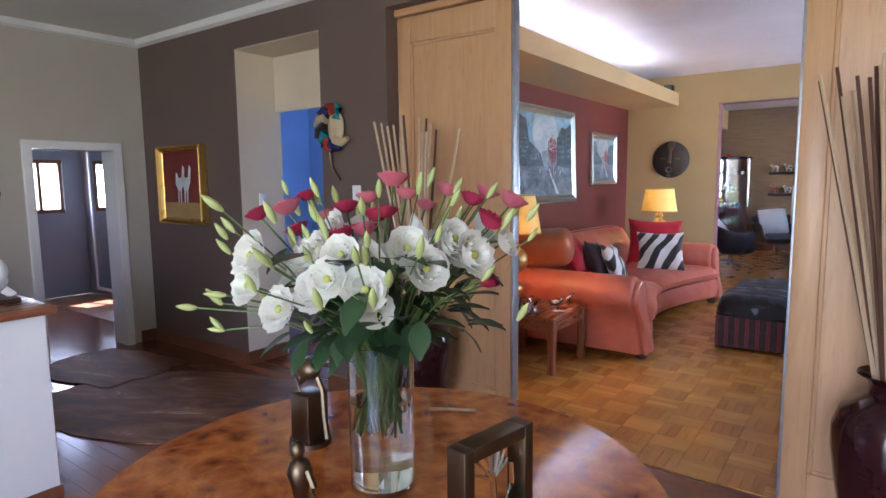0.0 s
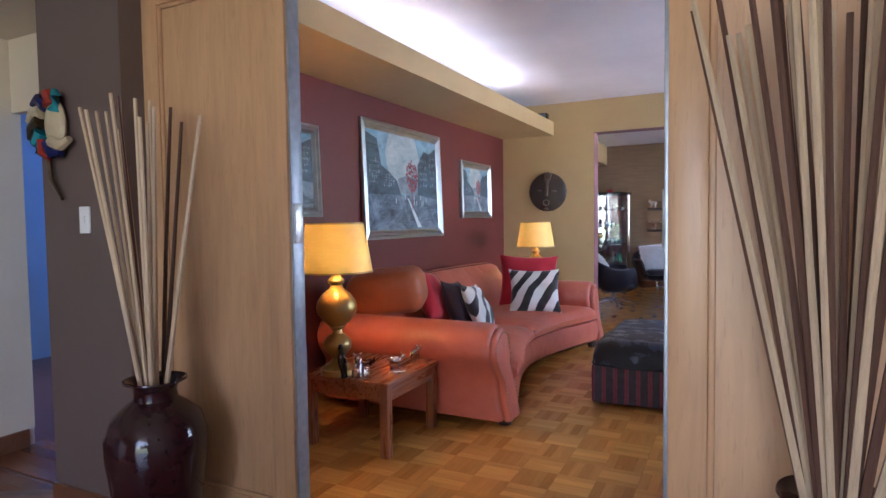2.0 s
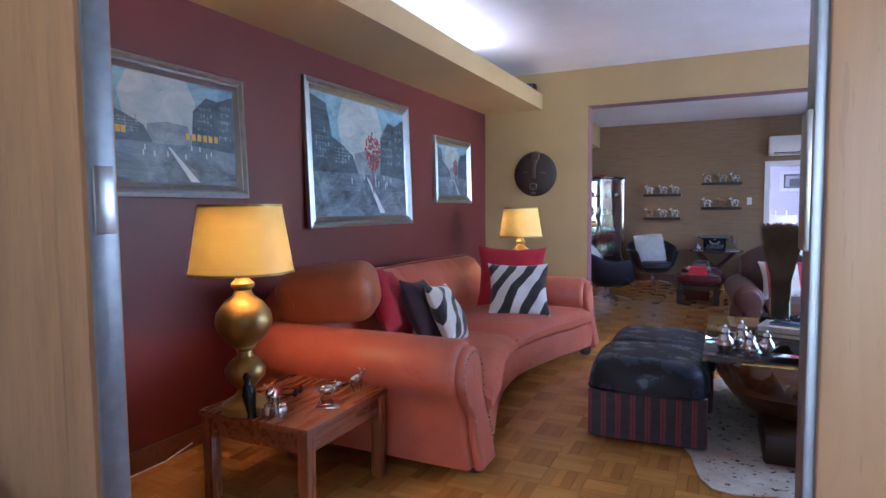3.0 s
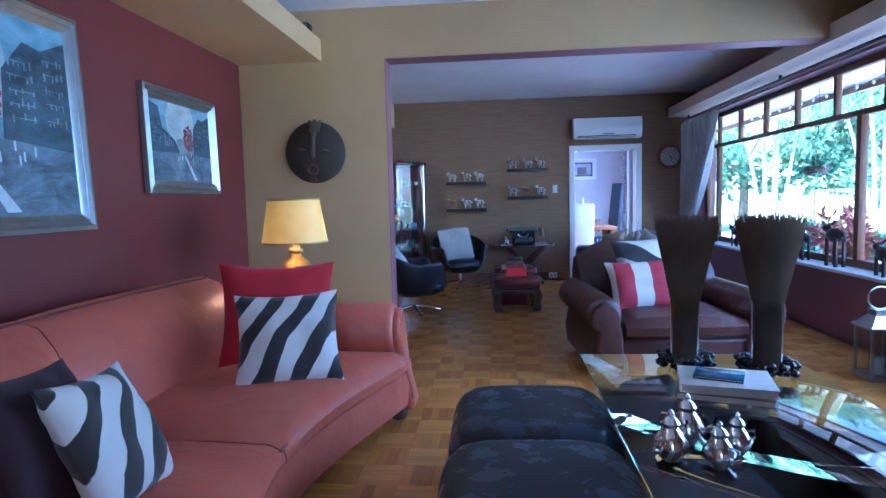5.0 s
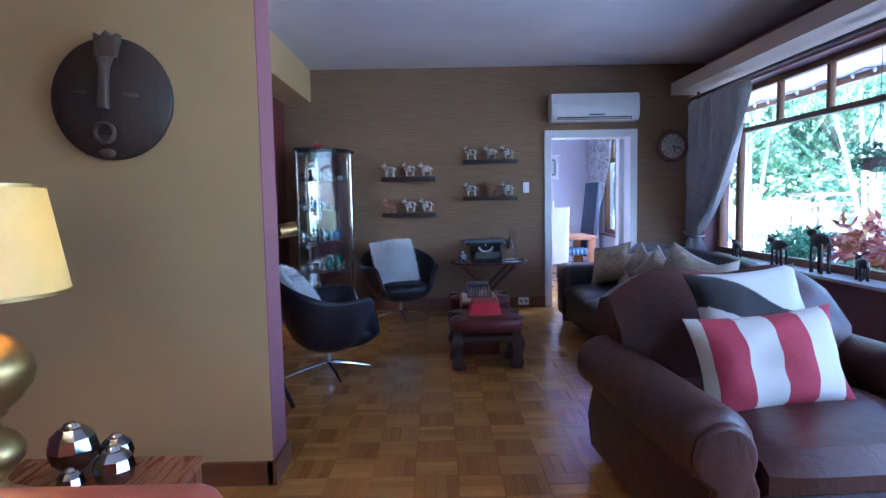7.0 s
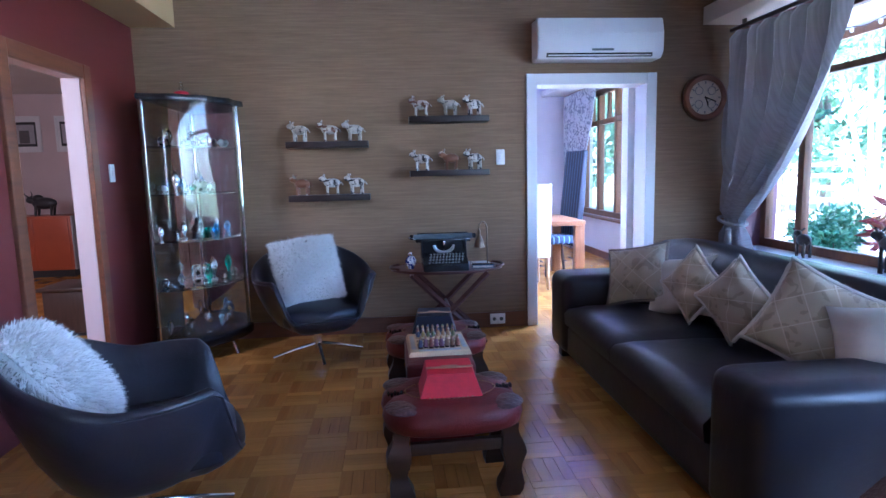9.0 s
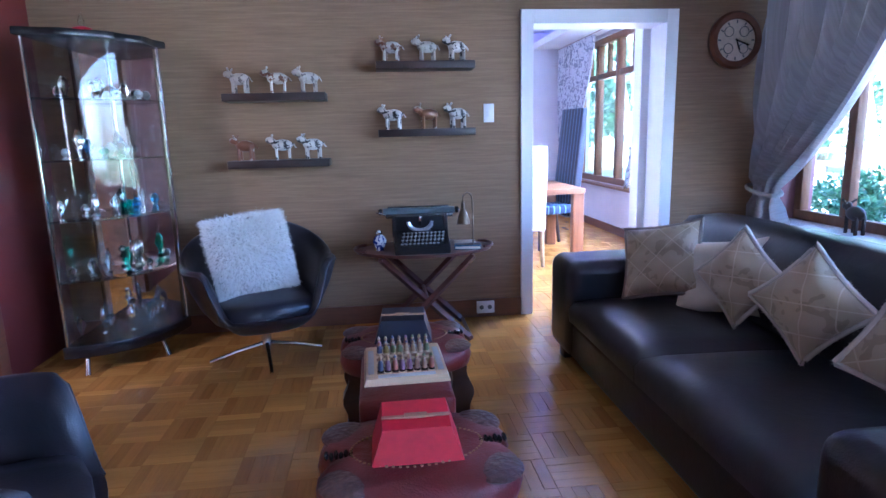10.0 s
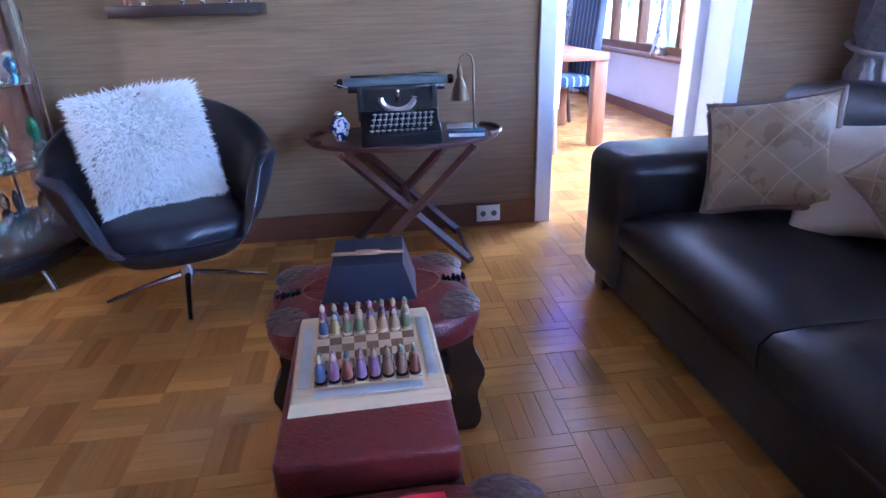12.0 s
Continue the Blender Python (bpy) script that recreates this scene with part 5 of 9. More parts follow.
# display cabinet with a bowed glass front
def display_cabinet():
    c = thing("display_cabinet", "bow fronted glass corner cabinet with black base and ornaments", "cabinet", pose(-2.13, 11.955, 0) @ Matrix.Diagonal((1, 1, 1.02, 1)))
    R = 0.52

    def slab(z0, z1, r, mat, name, wave=False):
        pts = [(0, 0)] + [(rr * math.cos(a), rr * math.sin(a)) for a, rr in [(radians(-90 + 90 * i / 20), r + (0.012 * math.cos(8 * math.pi * i / 20) if wave else 0)) for i in range(21)]]
        return part(name, Bm().prism(pts, z0, z1, "z", 0.006, None, 2), mat, c)

    slab(0.10, 0.17, R + 0.02, M_BLACK, "base")
    slab(1.83, 1.87, R + 0.035, M_BLACK, "top", True)
    for z in (0.52, 0.86, 1.19, 1.52):
        slab(z, z + 0.008, R - 0.02, M_TABLEGLASS, "glass_shelf")
    arcs = [(R * math.cos(radians(-86 + 82 * i / 20)), R * math.sin(radians(-86 + 82 * i / 20))) for i in range(21)]
    inner = [(p[0] * (R - 0.006) / R, p[1] * (R - 0.006) / R) for p in arcs]
    part("glass_front", Bm().prism(arcs + inner[::-1], 0.17, 1.83, "z"), M_GLASS, c, "curved clear glass front")
    part("mirror_back", Bm().box((0.01, -0.012, 0.17), (R - 0.03, -0.006, 1.83)), M_MIRROR, c, "mirrored back panel")
    part("glass_side", Bm().box((0.006, -R + 0.03, 0.17), (0.012, -0.014, 1.83)), M_GLASS, c, "clear glass side")
    for a in (-88, -45, -2):
        x, y = (R + 0.004) * math.cos(radians(a)), (R + 0.004) * math.sin(radians(a))
        if a != -45:
            part("post", Bm().tube([(x, y, 0.17), (x, y, 1.83)], 0.009, 8), M_CHROME, c)
    for a in (-78, -30):
        x, y = R * math.cos(radians(a)), R * math.sin(radians(a))
        part("foot", Bm().tube([(x * 1.06, y * 1.06, 0.0), (x * 0.96, y * 0.96, 0.105)], 0.016, 10, None, 0.012), M_CHROME, c)
    part("foot", Bm().lathe([(0.016, 0), (0.014, 0.10)], 10, pose(0.1, -0.1, 0)), M_CHROME, c)
    return c


M_MIRROR = plain("mirror_silver", (0.75, 0.78, 0.78), 0.02, 1.0)
display_cabinet()
M_COLOURED = [glass("green_glass", (0.05, 0.55, 0.35)), glass("red_glass", (0.75, 0.08, 0.05)), glass("blue_glass", (0.10, 0.35, 0.75)), M_SILVER, M_WHITE, M_GLASS, glass("amber_glass", (0.85, 0.5, 0.1))]
CABINET_MATS = [M_GLASS] * 6 + [M_SILVER] * 4 + [M_WHITE] * 2 + M_COLOURED[:3]
rc = random.Random(21)
for z in (0.17, 0.528, 0.868, 1.198, 1.528):
    for k in range(6):
        a, r = radians(-84 + 14.5 * k + rc.uniform(-3, 3)), rc.uniform(0.22, 0.42)
        h = rc.uniform(0.06, 0.17)
        w = rc.uniform(0.016, 0.034)
        o = thing("glass_ornament", "small glass or silver ornament on a cabinet shelf", "ornament", pose(-2.13 + r * math.cos(a), 11.955 + r * math.sin(a), z * 1.02), "ornaments in the display cabinet")
        mat = rc.choice(CABINET_MATS)
        part("foot", Bm().lathe([(w * 0.9, 0), (w * 0.8, 0.006), (w * 0.25, 0.014)], 12), mat, o)
        part("body", Bm().lathe([(w * 0.25, 0.012), (w * 0.5, h * 0.3), (w, h * 0.55), (w * 0.8, h * 0.8), (w * 0.4, h * 0.92), (w * 0.5, h)], 12), mat, o)
o = thing("crystal_ornament", "dark red bowl with a clear crystal on the cabinet", "ornament", pose(-1.95, 11.77, 1.908))
part("bowl", Bm().lathe([(0.03, 0), (0.055, 0.02), (0.05, 0.05), (0.02, 0.06)], 16), M_REDCLOTH, o)
part("crystal", Bm().lathe([(0.012, 0.06), (0.018, 0.09), (0.004, 0.13)], 8), M_GLASS, o)

# floating shelves with painted cows
M_SHELF = wood("wenge_shelf", (0.028, 0.014, 0.012), 0.4, 1.0, "x")


def cow_mat(name, a, c, scale, cut):
    m = Mat(name, 0.3)
    m.color(m.mix(a, c, m.math("GREATER_THAN", m.noise(scale, 3, 0.6), cut)))
    return m.mat


M_COWS = [cow_mat("grey_cow_glaze", (0.42, 0.38, 0.33), (0.14, 0.12, 0.11), 26, 0.55), cow_mat("brown_cow_glaze", (0.50, 0.46, 0.40), (0.14, 0.055, 0.025), 22, 0.5), cow_mat("black_cow_glaze", (0.55, 0.52, 0.48), (0.03, 0.025, 0.025), 24, 0.52), cow_mat("red_cow_glaze", (0.20, 0.085, 0.040), (0.45, 0.40, 0.34), 18, 0.6)]
cows = {0: (0, 1, 0), 1: (3, 2, 2), 2: (1, 0, 2), 3: (2, 3, 2)}
for k, (x0, z) in enumerate(((-1.25, 1.593), (-1.25, 1.175), (-0.287, 1.775), (-0.29, 1.35))):
    s_ = solo("wall_shelf", Bm().box((0, -0.19, -0.048), (0.635, 0.0, 0.0), 0.003), M_SHELF, "dark floating shelf on the grasscloth wall", "shelf", pose(x0, 12.098, z), "floating shelves")
    for j, kind in enumerate(cows[k]):
        f = silver_animal(pose(x0 + 0.10 + 0.215 * j + (0.02 if j == 1 else 0), 12.0, z, 0, 0, 180 + (-14, 10, 20)[j]), "painted ceramic cow on a dark shelf", 1.30, M_COWS[kind], "cow_figurine", 0.042)
        f["group"] = "cows on the shelves"

ac = thing("air_conditioner", "white wall mounted air conditioner above the doorway", "air conditioner", pose(1.25, 12.098, 2.20))
part("body", Bm().prism([(0, 0.0), (-0.17, 0.0), (-0.215, 0.05), (-0.22, 0.20), (-0.19, 0.31), (0, 0.32)], -0.515, 0.515, "x", 0.018), M_WHITE, ac)
part("outlet", Bm().box((-0.44, -0.207, 0.012), (0.42, -0.17, 0.042)), M_BLACK, ac, "dark air outlet")
part("louvre", Bm().box((-0.43, -0.212, 0.018), (0.41, -0.205, 0.028), 0.002, pose(0, 0, 0, 0, 0, 0)), M_WHITE, ac)
part("grille", Bm().box((-0.50, -0.225, 0.19), (0.50, -0.218, 0.20)), M_WHITE, ac)
part("badge", Bm().box((-0.08, -0.224, 0.055), (0.10, -0.216, 0.072), 0.003), M_FRAMEDARK, ac)

M_DIAL = plain("cream_dial", (0.62, 0.56, 0.46), 0.5)
ck = thing("wall_clock", "round wooden wall clock with a cream dial and four small dials", "clock", pose(2.219, 12.098, 1.903))
part("rim", Bm().lathe([(0.19, 0), (0.195, 0.03), (0.18, 0.05), (0.145, 0.045), (0.14, 0.03)], 40, pose(0, 0, 0, 90, 0, 0), False), M_BASE, ck)
part("dial", Bm().lathe([(0.145, 0.0), (0.145, 0.032), (0.0, 0.033)], 40, pose(0, 0, 0, 90, 0, 0)), M_DIAL, ck)
for sx in (-1, 1):
    for sz in (-1, 1):
        part("small_dial", Bm().lathe([(0.036, 0.032), (0.036, 0.037), (0.031, 0.037), (0.031, 0.034)], 20, pose(sx * 0.056, 0, sz * 0.056, 90, 0, 0), False), M_FRAMEDARK, ck)
for k in range(12):
    a = 2 * math.pi * k / 12
    part("hour_mark", Bm().box((-0.005, -0.036, 0.112), (0.005, -0.0335, 0.134), 0, Matrix.Rotation(a, 4, "Y")), M_FRAMEDARK, ck)
for ang, L in ((160, 0.07), (110, 0.10)):
    part("hand_pointer", Bm().box((-0.004, -0.042, -0.01), (0.004, -0.039, L), 0, Matrix.Rotation(radians(ang), 4, "Y")), M_BLACK, ck)
o = thing("light_switch", "white light switch on the grasscloth wall", "switch", pose(0.468, 12.098, 1.446))
part("plate", Bm().box((-0.036, -0.012, -0.062), (0.036, 0, 0.062), 0.004), M_WHITE, o)
part("rocker", Bm().box((-0.012, -0.017, -0.02), (0.012, -0.012, 0.02), 0.002), M_WHITE, o)
o = thing("light_switch", "white light switch beside the study doorway", "switch", pose(-2.398, 11.55, 1.38, 0, 0, 90))
part("plate", Bm().box((-0.036, -0.012, -0.062), (0.036, 0, 0.062), 0.004), M_WHITE, o)
part("rocker", Bm().box((-0.012, -0.017, -0.02), (0.012, -0.012, 0.02), 0.002), M_WHITE, o)
o = thing("wall_socket", "white double socket on the dark skirting", "socket", pose(0.425, 12.078, 0.075))
part("plate", Bm().box((-0.065, -0.014, -0.045), (0.065, 0, 0.045), 0.004), M_WHITE, o)
for sx in (-0.03, 0.03):
    part("outlet", Bm().lathe([(0.016, 0.014), (0.016, 0.017)], 14, pose(sx, 0, 0, 90, 0, 0)), M_FRAMEDARK, o)


# swivel tub chairs
M_BLACKLEATHER = leather("black_leather", (0.020, 0.018, 0.024), 0.30, 0.11, 0.12)
def fur():
    m = Mat("white_sheepskin", 0.95)
    f = m.noise(34.0, 5, 0.7, None, 1.5)
    m.color(m.ramp(f, [(0.3, (0.80, 0.78, 0.75)), (0.7, (0.92, 0.91, 0.89))]))
    m.b.inputs["Sheen Weight"].default_value = 0.6
    return m.bump(f, 0.3, 0.02).mat


M_FUR = fur()


def swivel_chair(m, label, star):
    c = thing("swivel_chair", label, "armchair", m, "swivel tub chairs")
    n = 64

    def rim(a):
        """Height of the rim: high at the back, sloping to the arm ends, cut down before the seat."""
        f = math.sin(a)
        side = 0.61 + 0.02 * f if f > 0 else 0.61 + 0.20 * (-f) ** 1.6
        cut = min(1.0, max(0.0, (f - 0.66) / 0.22))
        cut = cut * cut * (3 - 2 * cut)
        return side + (0.335 - side) * cut

    def reach(a):
        return (abs(math.cos(a)) ** 2.5 + abs(math.sin(a)) ** 2.5) ** (-1 / 2.5)

    shell = []
    for rr, f in ((0.09, 0.0), (0.20, 0.03), (0.285, 0.16), (0.345, 0.38), (0.395, 0.66), (0.425, 0.90), (0.425, 0.975), (0.410, 1.0), (0.392, 0.985), (0.365, 0.80), (0.325, 0.45), (0.29, 0.30)):
        ring = []
        for i in range(n):
            a = 2 * math.pi * i / n
            top = rim(a)
            z = 0.205 + (top - 0.205) * f
            k = rr * reach(a) + 0.05 * max(0, -math.sin(a)) * f
            ring.append((k * 1.02 * math.cos(a), k * 0.90 * math.sin(a), z))
        shell.append(ring)
    part("shell", Bm().sweep(shell), M_BLACKLEATHER, c, "black leather bucket shell", True, 70)
    seam = [(0.428 * reach(a) * 1.02 * math.cos(a), (0.428 * reach(a) + 0.046 * max(0, -math.sin(a))) * 0.90 * math.sin(a), 0.205 + (rim(a) - 0.205) * 0.94) for a in [radians(115 + 310 * i / 60) for i in range(61)]]
    part("rim_seam", Bm().tube(seam, 0.005, 6), M_BLACKLEATHER, c)
    secs = []
    for i in range(17):
        u = 2 * i / 16 - 1
        w = 0.27 * max(0.05, 1 - abs(u) ** 6) ** 0.5
        y = u * 0.29 + 0.06
        crown = 0.018 * (1 - u * u)
        secs.append([(-w, y, 0.30), (w, y, 0.30), (w * 1.04, y, 0.345), (w * 0.95, y, 0.395), (w * 0.5, y, 0.405 + crown), (-w * 0.5, y, 0.405 + crown), (-w * 0.95, y, 0.395), (-w * 1.04, y, 0.345)])
    part("seat_cushion", Bm().sweep(secs), M_BLACKLEATHER, c, "", True, 60)
    part("column", Bm().lathe([(0.03, 0.05), (0.03, 0.21)], 16), M_CHROME, c)
    for k in range(4):
        a = radians(star + 90 * k)
        part("foot_blade", Bm().tube([(0.02 * math.cos(a), 0.02 * math.sin(a), 0.085), (0.17 * math.cos(a), 0.17 * math.sin(a), 0.055), (0.33 * math.cos(a), 0.33 * math.sin(a), 0.013)], 0.016, 8, None, 0.010), M_CHROME, c)
    return c


def fur_cushion(m, label, seed):
    c = thing("sheepskin_cushion", label, "cushion", m)
    part("cover", Bm().pillow(0.44, 0.46, 0.17, None, 22, 0.10, 0.010, seed), M_FUR, c)
    tufts = Bm()
    rnd = random.Random(int(seed * 10))
    for i in range(12000):
        u, v, s = rnd.uniform(-1, 1), rnd.uniform(-1, 1), rnd.choice((-1, -1, 1))
        if rnd.random() < 0.25:
            e = rnd.choice((-1, 1))
            u, v = (e, v) if rnd.random() < 0.5 else (u, e)
        k = max(0.0, (1 - abs(u) ** 2.6) * (1 - abs(v) ** 2.6)) ** 0.55
        p = Vector((u * 0.22, s * (0.088 * k + 0.003), v * 0.23))
        d = Vector((u * 0.7 + rnd.uniform(-0.4, 0.4), s * (0.15 + 0.65 * k), v * 0.6 - 0.45)).normalized() * rnd.uniform(0.018, 0.042) + Vector((rnd.uniform(-1, 1), rnd.uniform(-1, 1), rnd.uniform(-1, 1))) * 0.014
        w = Vector((rnd.uniform(-1, 1), 0, rnd.uniform(-1, 1))).normalized() * 0.0045
        vs = [tufts.bm.verts.new(q) for q in (p - w, p + w, p + d)]
        tufts.bm.faces.new(vs)
    t = part("fleece", tufts, M_FUR, c, "", False)
    t["kind"] = "stuff"
    return c


swivel_chair(pose(-1.03, 11.55, 0, 0, 0, -162), "black leather swivel tub chair under the shelves", 176)
fur_cushion(pose(-1.085, 11.585, 0.640, -24, -4, 26), "white sheepskin cushion on the swivel chair under the shelves", 1.5)
swivel_chair(pose(-1.45, 9.44, 0, 0, 0, -70), "black leather swivel tub chair seen from behind", 96)
fur_cushion(pose(-1.66, 9.36, 0.63, -38, 6, 108), "white sheepskin cushion on the nearer swivel chair", 2.5)


# folding butler's table
M_MAHOG = wood("dark_mahogany", (0.085, 0.026, 0.018), 0.28, 1.0, "x", 0.35)
def butler_table():
    t = thing("butler_table", "oval mahogany butler's tray table on crossed legs", "table", pose(-0.03, 11.77, 0))
    pts = [(0.43 * math.cos(a) * (1 + 0.02 * math.cos(4 * a)), 0.275 * math.sin(a)) for a in [2 * math.pi * i / 40 for i in range(40)]]
    part("tray", Bm().prism(pts, 0.575, 0.595, "z", 0.004), M_MAHOG, t)
    for s in (-1, 1):
        loop = [(s * (0.36 + 0.085 * math.cos(a)), 0.12 * math.sin(a), 0.602) for a in [radians(-80 + 160 * i / 12) for i in range(13)]]
        part("grip", Bm().tube(loop, 0.010, 8), M_MAHOG, t)
        part("inset_hinge", Bm().box((s * 0.30 - 0.02, -0.05, 0.5955), (s * 0.30 + 0.02, 0.05, 0.597)), M_BRASS, t)
    for y, o_ in ((-0.20, 0.0), (0.20, 0.0)):
        for s in (-1, 1):
            yy = y + s * 0.018
            part("leg", Bm().tube([(-s * 0.29, yy, 0.57), (s * 0.27, yy, 0.015)], 0.022, 4), M_MAHOG, t)
    for s in (-1, 1):
        part("stretcher", Bm().tube([(s * 0.27, -0.2, 0.03), (s * 0.27, 0.2, 0.03)], 0.013, 6), M_MAHOG, t)
        part("top_rail", Bm().tube([(s * 0.285, -0.23, 0.562), (s * 0.285, 0.23, 0.562)], 0.013, 6), M_MAHOG, t)
    part("pivot", Bm().tube([(0, -0.22, 0.29), (0, 0.22, 0.29)], 0.012, 8), M_MAHOG, t)
    return t


butler_table()


def typewriter():
    t = thing("typewriter", "old black enamel typewriter with round white keys", "typewriter", pose(-0.055, 11.72, 0.595))
    part("body", Bm().prism([(-0.19, 0.0), (0.15, 0.0), (0.15, 0.20), (0.04, 0.215), (-0.01, 0.12), (-0.19, 0.055)], -0.17, 0.17, "x", 0.008), M_BLACK, t, "black enamel body")
    for s in (-1, 1):
        part("cheek", Bm().prism([(-0.02, 0.08), (0.10, 0.08), (0.10, 0.22), (0.02, 0.22)], s * 0.165 - 0.012, s * 0.165 + 0.012, "x", 0.004), M_BLACK, t)
    part("platen", Bm().tube([(-0.23, 0.07, 0.235), (0.23, 0.07, 0.235)], 0.022, 14), M_FRAMEDARK, t, "rubber platen roller")
    part("carriage", Bm().box((-0.215, 0.035, 0.195), (0.215, 0.135, 0.222), 0.005).box((-0.20, 0.10, 0.222), (0.20, 0.125, 0.262), 0.004), M_BLACK, t)
    part("name_bar", Bm().box((-0.08, 0.098, 0.245), (0.08, 0.0995, 0.255)), M_BRASS, t)
    for s in (-1, 1):
        part("platen_knob", Bm().lathe([(0.018, 0), (0.02, 0.006), (0.02, 0.02), (0.012, 0.026)], 14, pose(s * 0.235, 0.07, 0.235, 0, s * 90, 0)), M_BLACK, t)
    part("return_lever", Bm().tube([(-0.22, 0.03, 0.22), (-0.25, 0.0, 0.235), (-0.275, -0.02, 0.245)], 0.005, 8), M_CHROME, t)
    basket = [(0.075 * math.cos(radians(a)), -0.005, 0.175 + 0.055 * math.sin(radians(a))) for a in range(180, 361, 15)]
    part("type_basket", Bm().tube(basket, 0.014, 6), M_LANTERN, t, "steel type basket")
    part("ribbon_guide", Bm().box((-0.008, -0.02, 0.18), (0.008, 0.0, 0.21), 0.003), M_CHROME, t)
    for r in range(4):
        for k in range(11 if r else 10):
            x = -0.125 + 0.0245 * k + 0.006 * r
            y, z = -0.178 + 0.032 * r, 0.062 + 0.017 * r
            key = part("key", Bm().lathe([(0.003, -0.02), (0.003, 0.0), (0.0095, 0.001), (0.0095, 0.005), (0.007, 0.006)], 10, pose(x, y, z)), M_KEY, t)
    part("space_bar", Bm().box((-0.09, -0.205, 0.042), (0.09, -0.193, 0.05), 0.002), M_BLACK, t)
    return t


M_KEY = plain("ivory_key", (0.30, 0.29, 0.26), 0.3)
typewriter()
def blue_china():
    m = Mat("blue_white_china", 0.15)
    m.color(m.mix((0.62, 0.64, 0.68), (0.02, 0.04, 0.22), m.math("GREATER_THAN", m.noise(45.0, 2), 0.5)))
    return m.mat


M_CHINA = blue_china()
o = thing("china_figurine", "blue and white china bird with a silver head", "figurine", pose(-0.315, 11.72, 0.595))
part("body", Bm().lathe([(0.025, 0), (0.022, 0.01), (0.042, 0.04), (0.045, 0.065), (0.03, 0.09), (0.018, 0.10)], 18), M_CHINA, o)
part("head", Bm().ball((-0.005, -0.005, 0.115), 0.022, None, 12, 8), M_SILVER, o)
o = thing("desk_lamp", "small bronze lamp with a bell shade on a curved arm", "lamp", pose(0.285, 11.72, 0.595))
part("base", Bm().lathe([(0.05, 0), (0.048, 0.012), (0.01, 0.02)], 18), M_BRONZE, o)
part("stem", Bm().tube([(0, 0, 0.015), (0, 0, 0.30), (-0.01, 0, 0.335), (-0.035, 0, 0.35), (-0.06, 0, 0.33), (-0.065, 0, 0.29)], 0.005, 8), M_BRONZE, o)
part("shade", Bm().lathe([(0.042, 0.15), (0.040, 0.165), (0.033, 0.20), (0.018, 0.235), (0.01, 0.25), (0.014, 0.265), (0.008, 0.29)], 18, pose(-0.062, 0, 0)), M_BRONZE, o)
for k, (z, mat, w) in enumerate(((0.0, M_COVERS[2], 0.17), (0.022, M_PAGES, 0.13))):
    book(pose(0.24, 11.66 + 0.12 * k, 0.5955 + z * 0, 0, 0, -8 + 10 * k), w, 0.10, 0.024, mat if k == 0 else M_COVERS[0], "small book beside the typewriter")


# camel saddle stools, the red chest and what lies on them
M_OXLEATHER = leather("oxblood_leather", (0.15, 0.018, 0.016), 0.34, 0.35, 0.35)
def tooled():
    m = Mat("tooled_brown_leather", 0.36)
    v = m.n("ShaderNodeTexVoronoi", Scale=55.0)
    m.link(m.tc.outputs["Object"], v.inputs["Vector"])
    w = m.noise(30.0, 3, 0.6, None, 2.0)
    m.color(m.ramp(w, [(0.35, (0.05, 0.022, 0.018)), (0.65, (0.15, 0.075, 0.060))]))
    return m.bump(m.math("ADD", v.outputs["Distance"], w), 0.7, 0.006).mat


M_TOOLED = tooled()


